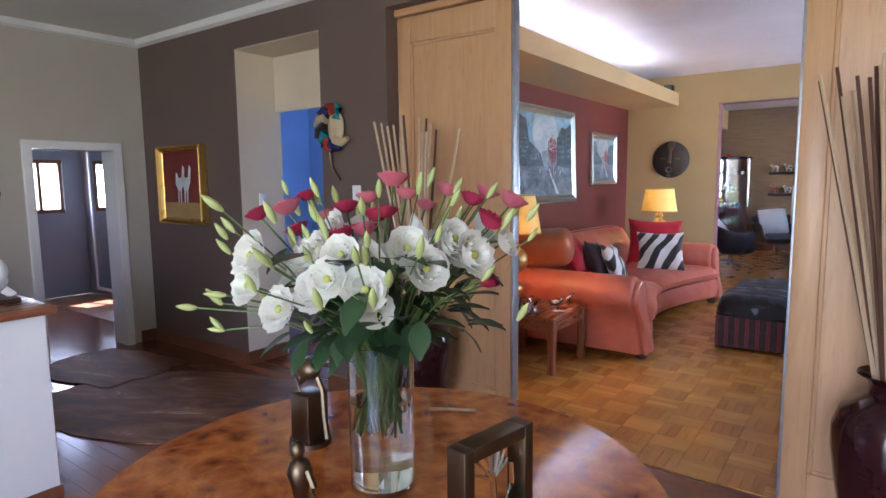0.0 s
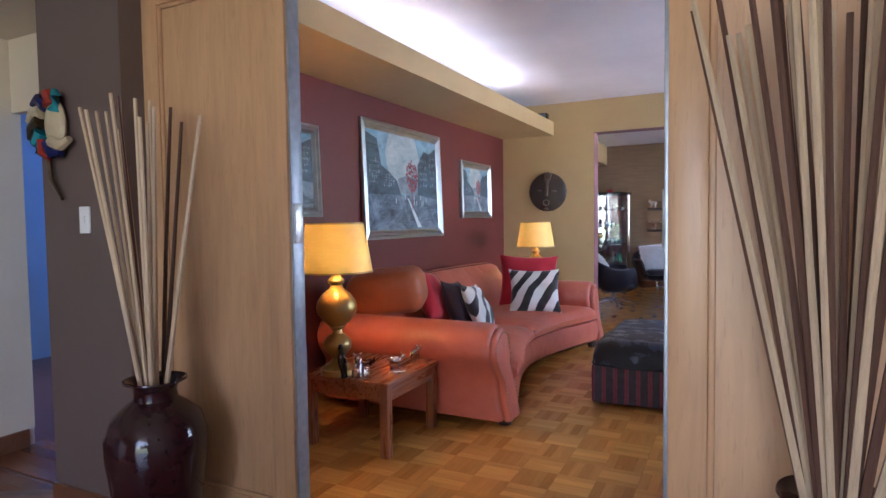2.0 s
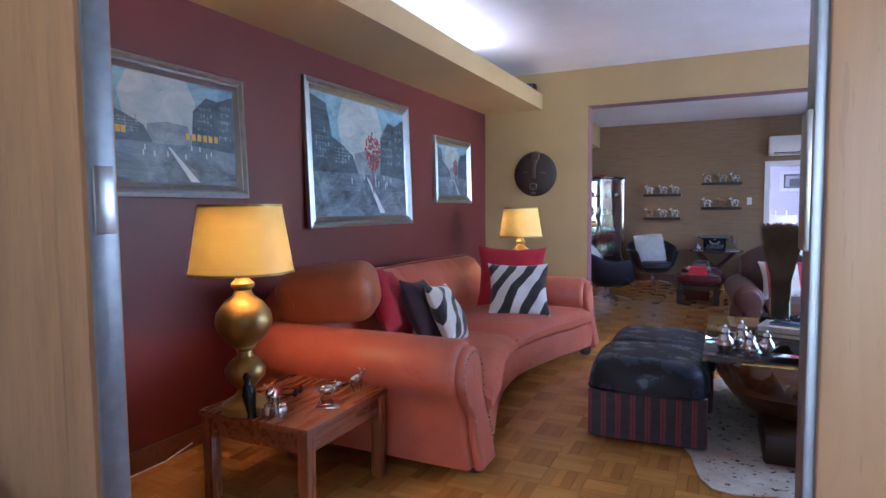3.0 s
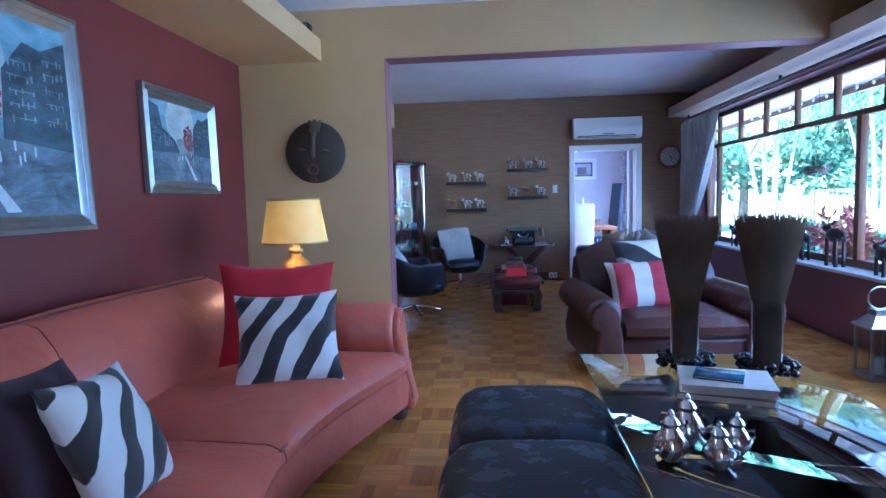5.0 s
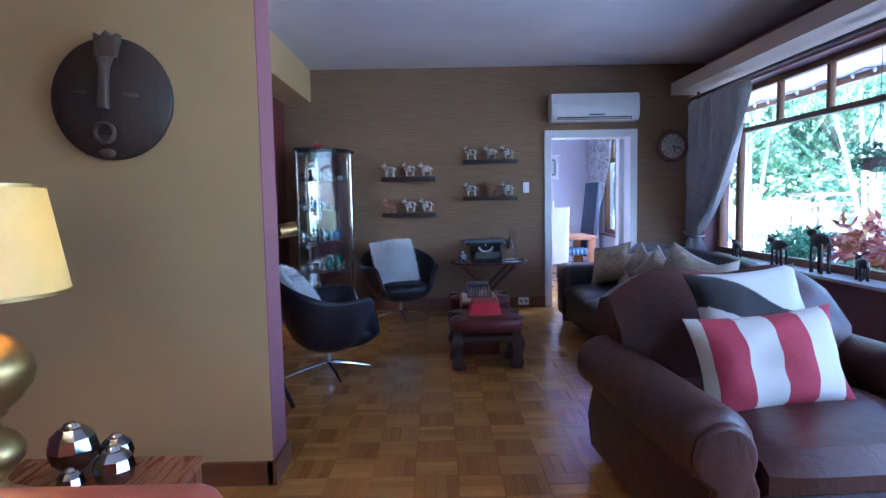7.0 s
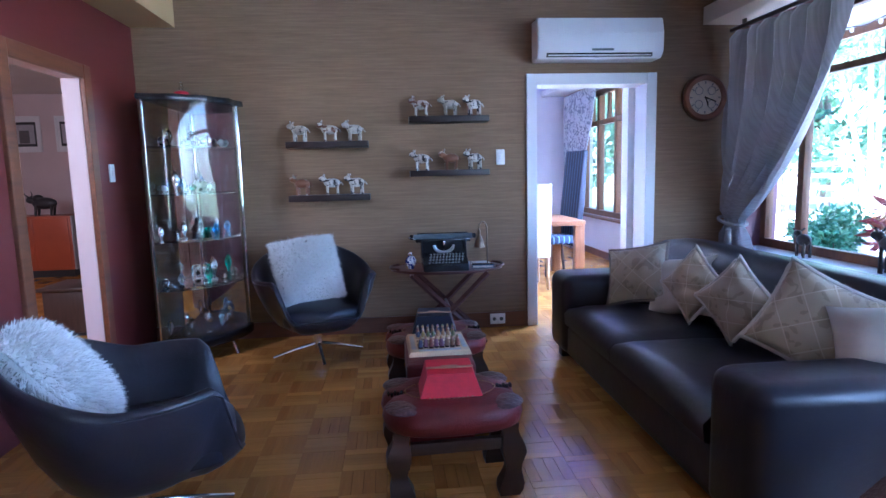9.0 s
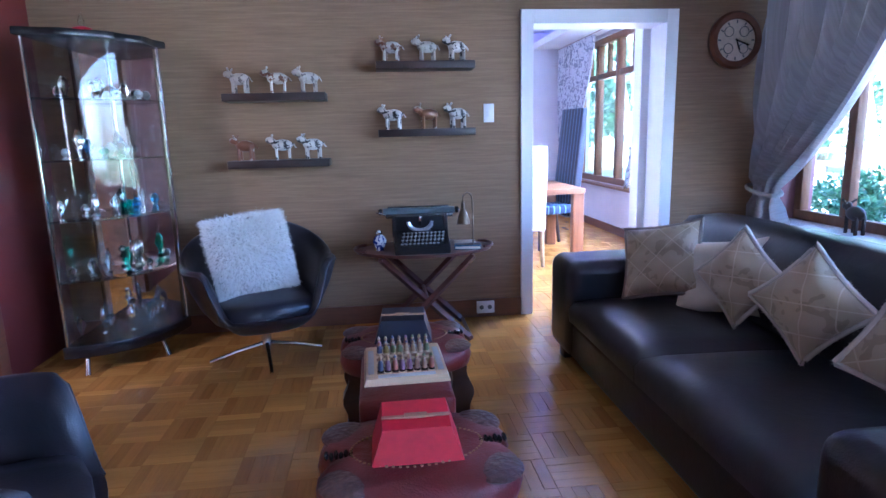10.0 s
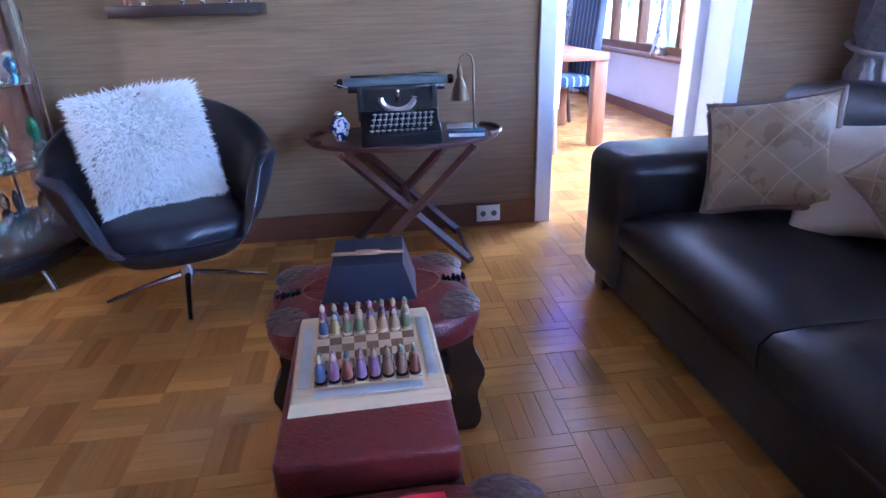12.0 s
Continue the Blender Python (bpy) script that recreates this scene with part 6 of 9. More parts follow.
def saddle_stool(m, label):
    s = thing("saddle_stool", label, "stool", m, "camel saddle stools")
    n = 56

    def ring(k, z):
        out = []
        for i in range(n):
            a = 2 * math.pi * i / n
            r = 0.245 * (abs(math.cos(a)) ** 3.2 + (abs(math.sin(a)) * 1.12) ** 3.2) ** (-1 / 3.2)
            notch = 0.045 * math.exp(-((math.sin(a)) / 0.10) ** 2)
            r = (r - notch) * k
            out.append((r * math.cos(a), r * math.sin(a), z))
        return out

    prof = [(0.90, 0.295), (1.0, 0.31), (1.03, 0.345), (1.0, 0.38), (0.90, 0.405), (0.66, 0.415), (0.3, 0.408), (0.02, 0.405)]
    part("cushion", Bm().sweep([ring(k, z) for k, z in prof]), M_OXLEATHER, s, "oxblood leather pad", True, 60)
    for sx in (-1, 1):
        for sy in (-1, 1):
            part("corner_panel", Bm().ball((sx * 0.175, sy * 0.125, 0.398), 0.07, None, 16, 8, (0.95, 1.15, 0.22)), M_TOOLED, s, "tooled leather corner")
        comb = Bm()
        for k in range(6):
            comb.ball((sx * (0.165 + 0.012 * k), 0.0, 0.405 + 0.006 * (k % 2)), 0.012, None, 8, 5, (0.5, 1.6, 0.9))
        part("lacing", comb, M_BLACK, s)["kind"] = "stuff"
    stud = Bm()
    for i in range(60):
        a = 2 * math.pi * i / 60
        stud.ball((0.165 * math.cos(a), 0.105 * math.sin(a), 0.413), 0.0042, None, 6, 4)
    part("studs", stud, M_STUD, s, "ring of brass studs")["kind"] = "stuff"
    for sx in (-1, 1):
        for sy in (-1, 1):
            x, y = sx * 0.185, sy * 0.135
            secs = []
            for i in range(13):
                z = 0.31 * i / 12
                w = 0.035 + 0.008 * math.sin(z * 40)
                dx = sx * 0.018 * math.sin(z * 10)
                secs.append([(x + dx - w, y - w * 0.8, z), (x + dx + w, y - w * 0.8, z), (x + dx + w, y + w * 0.8, z), (x + dx - w, y + w * 0.8, z)])
            part("leg", Bm().sweep(secs), M_FOOT, s, "dark carved leg", True, 35)
    for sy in (-1, 1):
        part("rail", Bm().box((-0.16, sy * 0.135 - 0.015, 0.20), (0.16, sy * 0.135 + 0.015, 0.25), 0.004), M_FOOT, s)
    return s


saddle_stool(pose(-0.232, 9.61, 0, 0, 0, 3) @ Matrix.Diagonal((1.17, 1.05, 1, 1)), "camel saddle stool with an oxblood leather pad, holding a red box")
saddle_stool(pose(-0.222, 10.59, 0, 0, 0, 2) @ Matrix.Diagonal((1.17, 1.05, 1, 1)), "camel saddle stool with an oxblood leather pad, holding a navy box")
ch = thing("leather_chest", "low oxblood leather chest between two saddle stools", "chest", pose(-0.245, 10.10, 0))
part("body", Bm().box((-0.157, -0.222, 0.0), (0.157, 0.222, 0.35), 0.012, None, 3), M_OXLEATHER, ch)
part("lid", Bm().box((-0.164, -0.23, 0.35), (0.164, 0.23, 0.435), 0.016, None, 3), M_OXLEATHER, ch)
part("hem", Bm().box((-0.166, -0.232, 0.343), (0.166, 0.232, 0.351), 0.002), M_FOOT, ch)

M_PALEWOOD = wood("pale_maple", (0.66, 0.49, 0.28), 0.35, 1.0, "x", 0.15)
M_PLAQUE = plain("embossed_silver", (0.52, 0.52, 0.50), 0.42, 0.35)
M_SQDARK = wood("walnut_square", (0.22, 0.11, 0.05), 0.4)
M_SQLIGHT = wood("maple_square", (0.62, 0.46, 0.28), 0.4)
cb = thing("chess_board", "pale wooden chess board with silver plaques, standing on the chest", "chess board", pose(-0.24, 10.175, 0.435, 0, 0, 1) @ Matrix.Diagonal((1.10, 1.24, 1, 1)))
S = 0.134
part("board", Bm().sweep([[(-S - 0.008, -S - 0.008, 0), (S + 0.008, -S - 0.008, 0), (S + 0.008, S + 0.008, 0), (-S - 0.008, S + 0.008, 0)], [(-S, -S, 0.022), (S, -S, 0.022), (S, S, 0.022), (-S, S, 0.022)]]), M_PALEWOOD, cb)
for k in range(4):
    part("plaque", Bm().box((-0.095, -S + 0.007, 0.0225), (0.095, -S + 0.027, 0.025), 0.001, Matrix.Rotation(math.pi / 2 * k, 4, "Z")), M_PLAQUE, cb, "embossed silver plaque")
q = 0.195 / 8
for i in range(8):
    for j in range(8):
        part("square", Bm().box((-0.0975 + q * i + 0.0003, -0.0975 + q * j + 0.0003, 0.022), (-0.0975 + q * (i + 1) - 0.0003, -0.0975 + q * (j + 1) - 0.0003, 0.0245)), M_SQDARK if (i + j) % 2 == 0 else M_SQLIGHT, cb)
TINTS = [(0.40, 0.25, 0.13), (0.26, 0.08, 0.05), (0.16, 0.17, 0.07), (0.24, 0.12, 0.19), (0.38, 0.28, 0.09), (0.08, 0.09, 0.15), (0.26, 0.14, 0.08), (0.42, 0.34, 0.25)]
M_TINT = [plain("painted_chess_resin_" + n_, c_, 0.4) for n_, c_ in zip(("tan", "red", "green", "purple", "gold", "blue", "brown", "cream"), TINTS)]
M_FLESH = plain("painted_tan", (0.42, 0.24, 0.14), 0.5)
rp = random.Random(5)
for row in (0, 1, 6, 7):
    for i in range(8):
        lx, ly = -0.0975 + q * (i + 0.5), -0.0975 + q * (row + 0.5)
        h = 0.060 if row in (0, 7) else 0.048
        p = cb.matrix_basis @ Vector((lx, ly, 0.0246))
        pc = thing("chess_piece", "small painted resin chess piece on the board", "chess piece", pose(p.x, p.y, p.z, 0, 0, rp.uniform(-20, 20)) @ Matrix.Diagonal((1.15, 1.15, 1, 1)), "chess pieces")
        part("foot", Bm().lathe([(0.0105, 0), (0.0105, 0.005), (0.009, 0.006)], 10), M_SQLIGHT if row > 4 else M_BLACK, pc)
        part("body", Bm().lathe([(0.009, 0.006), (0.0095, h * 0.3), (0.0075, h * 0.6), (0.004, h * 0.72)], 10), M_TINT[rp.randrange(8)], pc)
        part("knob", Bm().ball((0, 0, h * 0.82), 0.0058, None, 8, 6, (1, 1, 1.15)), M_FLESH, pc)
        part("cap", Bm().lathe([(0.0056, h * 0.88), (0.004, h * 0.98), (0.001, h * 1.05)], 8), M_TINT[rp.randrange(8)], pc)


def gift_box(m, mat, strap, label):
    g = thing("leather_box", label, "box", m)
    part("body", Bm().sweep([[(-0.118, -0.085, 0), (0.118, -0.085, 0), (0.118, 0.085, 0), (-0.118, 0.085, 0)], [(-0.088, -0.055, 0.105), (0.088, -0.055, 0.105), (0.088, 0.085, 0.125), (-0.088, 0.085, 0.125)]]), mat, g)
    part("strap", Bm().box((-0.091, 0.0, 0.115), (0.091, 0.014, 0.1215), 0.002, pose(0, 0, 0, 5, 0, 0)), strap, g)
    part("buckle", Bm().box((-0.03, -0.004, 0.116), (0.03, 0.018, 0.125), 0.002, pose(0, 0, 0, 5, 0, 0)), strap, g)
    return g


M_REDBOX = plain("bright_red_leatherette", (0.58, 0.010, 0.030), 0.4)
M_NAVYBOX = plain("navy_leatherette", (0.010, 0.012, 0.030), 0.4)
M_TANSTRAP = plain("tan_strap", (0.40, 0.24, 0.14), 0.5)
gift_box(pose(-0.234, 9.60, 0.412, 0, 0, 0) @ Matrix.Diagonal((1.10, 1.05, 0.86, 1)), M_REDBOX, M_TANSTRAP, "bright red trapezoid box with a tan strap on a stool")
gift_box(pose(-0.226, 10.575, 0.412, 0, 0, -4) @ Matrix.Diagonal((1.08, 1.05, 0.90, 1)), M_NAVYBOX, M_TANSTRAP, "navy trapezoid box with a tan strap on a stool")


# black leather sofa under the window
def black_sofa():
    s = thing("black_leather_sofa", "long black leather sofa with broad square arms", "sofa", pose(1.25, 10.16, 0))

    def P(x, y, z):
        return (x - 1.10, y - 9.92, z)

    part("base", Bm().box(P(0.56, 8.70, 0.07), P(1.60, 11.06, 0.28), 0.03, None, 3), M_BLACKLEATHER, s)
    for a, c in ((8.97, 9.92), (9.925, 10.74)):
        secs = []
        for i in range(15):
            u = i / 14
            k = max(0, 1 - abs(2 * u - 1) ** 8)
            y = a + (c - a) * u
            secs.append([P(1.40, y, 0.27), P(0.60, y, 0.27), P(0.535, y, 0.30), P(0.53, y, 0.37), P(0.56, y, 0.40 + 0.015 * k), P(0.66, y, 0.41 + 0.03 * k), P(1.0, y, 0.405 + 0.035 * k), P(1.40, y, 0.39)])
        part("seat_cushion", Bm().sweep(secs), M_BLACKLEATHER, s, "", True, 60)
    secs = []
    for i in range(25):
        u = i / 24
        y = 8.80 + 2.26 * u
        k = max(0, 1 - abs(2 * u - 1) ** 8)
        top = 0.80 + 0.035 * k
        secs.append([P(1.62, y, 0.07), P(1.27, y, 0.36), P(1.24 - 0.02 * k, y, 0.52), P(1.29, y, top - 0.08), P(1.37, y, top), P(1.50, y, top + 0.005), P(1.60, y, top - 0.05), P(1.64, y, top - 0.2)])
    part("back", Bm().sweep(secs), M_BLACKLEATHER, s, "", True, 60)
    for a, c in ((8.66, 8.97), (10.74, 11.10)):
        part("arm", Bm().box(P(0.53, a, 0.07), P(1.50, c, 0.62), 0.07, None, 4), M_BLACKLEATHER, s, "", True, 60)
    for x in (0.62, 1.5):
        for y in (8.8, 11.0):
            part("foot", Bm().box(P(x - 0.04, y - 0.04, 0), P(x + 0.04, y + 0.04, 0.08), 0.005), M_FOOT, s)
    return s


black_sofa()


def quilted():
    m = Mat("cream_damask", 0.6)
    vec = m.coords((1, 1, 1), "Object", (0, radians(45), 0))
    sep = m.n("ShaderNodeSeparateXYZ")
    m.link(vec, sep.inputs[0])
    fx = m.math("ABSOLUTE", m.math("SUBTRACT", m.math("FRACT", m.math("MULTIPLY", sep.outputs[0], 9.0)), 0.5))
    fz = m.math("ABSOLUTE", m.math("SUBTRACT", m.math("FRACT", m.math("MULTIPLY", sep.outputs[2], 9.0)), 0.5))
    line = m.math("GREATER_THAN", m.math("MAXIMUM", fx, fz), 0.478)
    mot = m.math("GREATER_THAN", m.noise(14.0, 2, 0.5, None, 0.6), 0.56)
    col = m.mix((0.406, 0.340, 0.231), (0.265, 0.215, 0.139), m.math("MULTIPLY", mot, 0.7))
    m.color(m.mix(col, (0.515, 0.444, 0.317), line))
    m.b.inputs["Sheen Weight"].default_value = 0.3
    return m.bump(m.math("ADD", m.noise(300.0, 2), line), 0.25, 0.003).mat


M_DAMASK = quilted()
M_CREAMCLOTH = cloth("cream_cotton", (0.60, 0.56, 0.48))
M_FRINGE = cloth("taupe_chenille", (0.26, 0.22, 0.19))
M_FRINGE2 = cloth("cream_chenille", (0.55, 0.52, 0.46))
cushion("damask_cushion", "cream quilted damask cushion with a taupe fringe", 0.41, 0.39, 0.15, M_DAMASK, pose(1.125, 10.84, 0.645, -26, -12, -46), None, 11.0, M_FRINGE)
cushion("damask_cushion", "cream quilted damask cushion standing on its corner", 0.31, 0.31, 0.12, M_DAMASK, pose(1.25, 10.37, 0.66, -14, 41, -74), None, 12.0, M_FRINGE2)
cushion("damask_cushion", "cream quilted damask cushion standing on its corner", 0.31, 0.31, 0.12, M_DAMASK, pose(1.235, 9.93, 0.665, -14, 42, -72), None, 13.0, M_FRINGE2)
cushion("damask_cushion", "cream quilted damask cushion leaning by the near arm", 0.40, 0.39, 0.14, M_DAMASK, pose(1.25, 9.40, 0.685, -18, 24, -52), None, 14.0, M_FRINGE2)
cushion("plain_cushion", "plain cream cotton cushion behind the damask ones", 0.42, 0.38, 0.13, M_CREAMCLOTH, pose(1.31, 10.62, 0.60, -22, -8, -50), None, 15.0)
cushion("plain_cushion", "plain cream cotton cushion behind the damask ones", 0.40, 0.36, 0.13, M_CREAMCLOTH, pose(1.34, 9.12, 0.645, -20, -12, -52), None, 16.0)

# brass telescope on a dark tripod behind the partition
te = thing("telescope", "brass telescope on a dark wooden tripod", "telescope", pose(-1.86, 8.45, 0))
d_ = Vector((0.36, 0.25, 0.06)).normalized()
part("tube", Bm().tube([Vector((0, 0, 1.08)) - d_ * 0.35, Vector((0, 0, 1.08)) + d_ * 0.35], 0.028, 16), M_BRONZE, te)
part("hood", Bm().tube([Vector((0, 0, 1.08)) + d_ * 0.35, Vector((0, 0, 1.08)) + d_ * 0.46], 0.045, 18), M_BRASS, te)
part("lens", Bm().tube([Vector((0, 0, 1.08)) + d_ * 0.46, Vector((0, 0, 1.08)) + d_ * 0.462], 0.038, 18), M_SILVER, te)
part("mount", Bm().lathe([(0.03, 0.95), (0.025, 1.0), (0.02, 1.06)], 12), M_BRASS, te)
for a in (35, 155, 275):
    part("leg", Bm().tube([(0.02 * math.cos(radians(a)), 0.02 * math.sin(radians(a)), 0.97), (0.40 * math.cos(radians(a)), 0.40 * math.sin(radians(a)), 0.005)], 0.016, 8), M_FOOT, te)

# ---- entrance hall things ----
def panel_door(name, label, x0, x1, y0, y1, h, m_strip):
    d = thing(name, label, "sliding door", pose(x0, y0, 0))
    w, t = x1 - x0, y1 - y0
    st = 0.10
    for a, c in ((0, st), (w - st, w)):
        part("stile", Bm().box((a, 0, 0.01), (c, t, h), 0.003), M_OAK, d)
    for z0, z1 in ((0.01, 0.22), (h - 0.16, h)):
        part("rail", Bm().box((st, 0.0, z0), (w - st, t, z1), 0.003), M_OAK, d)
    part("panel", Bm().box((st, 0.018, 0.22), (w - st, t - 0.018, h - 0.16)), M_OAK, d)
    for a, c, z0, z1 in ((st, st + 0.018, 0.22, h - 0.16), (w - st - 0.018, w - st, 0.22, h - 0.16), (st + 0.018, w - st - 0.018, 0.22, 0.238), (st + 0.018, w - st - 0.018, h - 0.178, h - 0.16)):
        part("moulding", Bm().box((a, 0.006, z0), (c, 0.018, z1), 0.004), M_OAK, d)
    e = 1 if m_strip > 0 else -1
    xs = w if e > 0 else 0
    part("edge_strip", Bm().box((xs - (0.0 if e > 0 else 0.012), 0.012, 0.01), (xs + (0.012 if e > 0 else 0.0), t - 0.012, h), 0.002), M_ALU, d, "grey aluminium edge strip")
    part("latch", Bm().box((xs - (0 if e > 0 else 0.018), 0.02, 1.30), (xs + (0.018 if e > 0 else 0), t - 0.02, 1.46), 0.003), M_LANTERN, d, "steel latch plate")
    return d


M_ALU = plain("grey_aluminium", (0.34, 0.37, 0.42), 0.4, 0.7)
panel_door("sliding_door", "pale wooden sliding door panel, pushed half open", -2.08, -1.25, 1.53, 1.62, 2.52, 1)
panel_door("sliding_door", "pale wooden sliding door panel behind a reed vase", 0.178, 1.25, 1.42, 1.51, 2.52, -1)
structure("trim_door_head", Bm().box((-2.08, 1.50, 2.525), (1.25, 1.65, 2.569), 0.004), M_OAKX, "pale wooden head rail over the sliding doors", "trim")

# round burl table
def burl():
    m = Mat("polished_burl", 0.10)
    a = m.noise(7.0, 6, 0.7, None, 2.2)
    v = m.n("ShaderNodeTexVoronoi", Scale=16.0)
    m.link(m.tc.outputs["Object"], v.inputs["Vector"])
    f = m.math("ADD", m.math("MULTIPLY", a, 0.8), m.math("MULTIPLY", v.outputs["Distance"], 0.35))
    m.color(m.ramp(f, [(0.28, (0.10, 0.020, 0.006)), (0.5, (0.34, 0.085, 0.016)), (0.75, (0.58, 0.19, 0.035))]))
    m.b.inputs["Coat Weight"].default_value = 0.6
    m.b.inputs["Coat Roughness"].default_value = 0.06
    return m.mat


M_BURL = burl()
rt = thing("round_table", "round polished burl wood pedestal table", "table", pose(-0.50, -0.44, 0))
part("tabletop", Bm().lathe([(0.60, 0.715), (0.675, 0.722), (0.69, 0.735), (0.69, 0.750), (0.682, 0.76), (0.0, 0.7601)], 72), M_BURL, rt, "", True, 30)
part("apron", Bm().lathe([(0.58, 0.64), (0.59, 0.65), (0.59, 0.715)], 56), M_BURL, rt)
part("pedestal", Bm().lathe([(0.16, 0.12), (0.12, 0.2), (0.07, 0.35), (0.085, 0.5), (0.14, 0.58), (0.22, 0.64)], 32), M_BURL, rt)
for k in range(4):
    a = radians(45 + 90 * k)
    part("foot", Bm().tube([(0.08 * math.cos(a), 0.08 * math.sin(a), 0.17), (0.28 * math.cos(a), 0.28 * math.sin(a), 0.10), (0.42 * math.cos(a), 0.42 * math.sin(a), 0.035)], 0.05, 8, None, 0.034), M_BURL, rt)

# glass vase of lisianthus
M_LEAF = plain("dark_green_leaf", (0.022, 0.055, 0.020), 0.42)
M_STEM = plain("green_stem", (0.075, 0.13, 0.035), 0.5)
M_BUD = plain("pale_green_bud", (0.36, 0.42, 0.16), 0.55)


def petal_mat(name, c, deep):
    m = Mat(name, 0.6)
    f = m.noise(22.0, 4)
    m.color(m.ramp(f, [(0.25, deep), (0.65, c)]))
    m.b.inputs["Subsurface Weight"].default_value = 0.15
    m.b.inputs["Subsurface Radius"].default_value = (0.01, 0.008, 0.006)
    tr = m.n("ShaderNodeBsdfTranslucent")
    tr.inputs["Color"].default_value = (*c, 1)
    mx = m.n("ShaderNodeMixShader")
    mx.inputs[0].default_value = 0.42
    m.link(m.b.outputs[0], mx.inputs[1])
    m.link(tr.outputs[0], mx.inputs[2])
    m.link(mx.outputs[0], m.nt.nodes["Material Output"].inputs["Surface"])
    return m.bump(m.noise(60.0, 3), 0.15, 0.004).mat


M_PWHITE = petal_mat("white_petal", (0.90, 0.90, 0.86), (0.80, 0.80, 0.71))
M_PPINK = petal_mat("pink_petal", (0.72, 0.24, 0.30), (0.56, 0.12, 0.18))
M_PRED = petal_mat("deep_pink_petal", (0.55, 0.05, 0.13), (0.38, 0.02, 0.06))
M_HEART = plain("yellow_green_heart", (0.42, 0.44, 0.10), 0.7)


def bloom_mesh(r, rnd, tall=1.2, n_rings=3):
    """Layered ruffled petals opening upwards along z."""
    b = Bm()
    for k in range(n_rings):
        petals = (5, 6, 6, 5, 4)[k % 5]
        rr = r * (1.0 - 0.21 * k)
        for p in range(petals):
            a0 = 2 * math.pi * (p + 0.5 * (k % 2)) / petals + rnd.uniform(-0.15, 0.15)
            half = 0.75 * math.pi / petals * 1.5
            grid = []
            for i in range(6):
                u = i / 5
                row = []
                for j in range(7):
                    v = j / 6 * 2 - 1
                    wdt = math.sin(min(1, u * 1.15 + 0.12) * math.pi * 0.55) * half
                    a = a0 + v * wdt
                    phi = u * math.pi * (0.47 + 0.05 * k)
                    flare = (0.30 - 0.06 * k) * max(0.0, u - 0.7) / 0.3
                    rad = rr * (0.08 + math.sin(phi) + flare) * (1 - 0.08 * v * v) + r * 0.05 * math.sin(v * 8 + p * 1.7) * u ** 3
                    z = r * tall * (0.85 - 0.04 * k) * (1 - math.cos(phi)) - r * 0.10 * v * v * u + r * 0.09 * math.sin(v * 9 + p * 2.1 + k * 1.3) * u ** 3 - r * 0.10 * max(0.0, flare)
                    row.append((rad * math.cos(a), rad * math.sin(a), z))
                grid.append(row)
            b.sweep(grid, False, False)
    return b


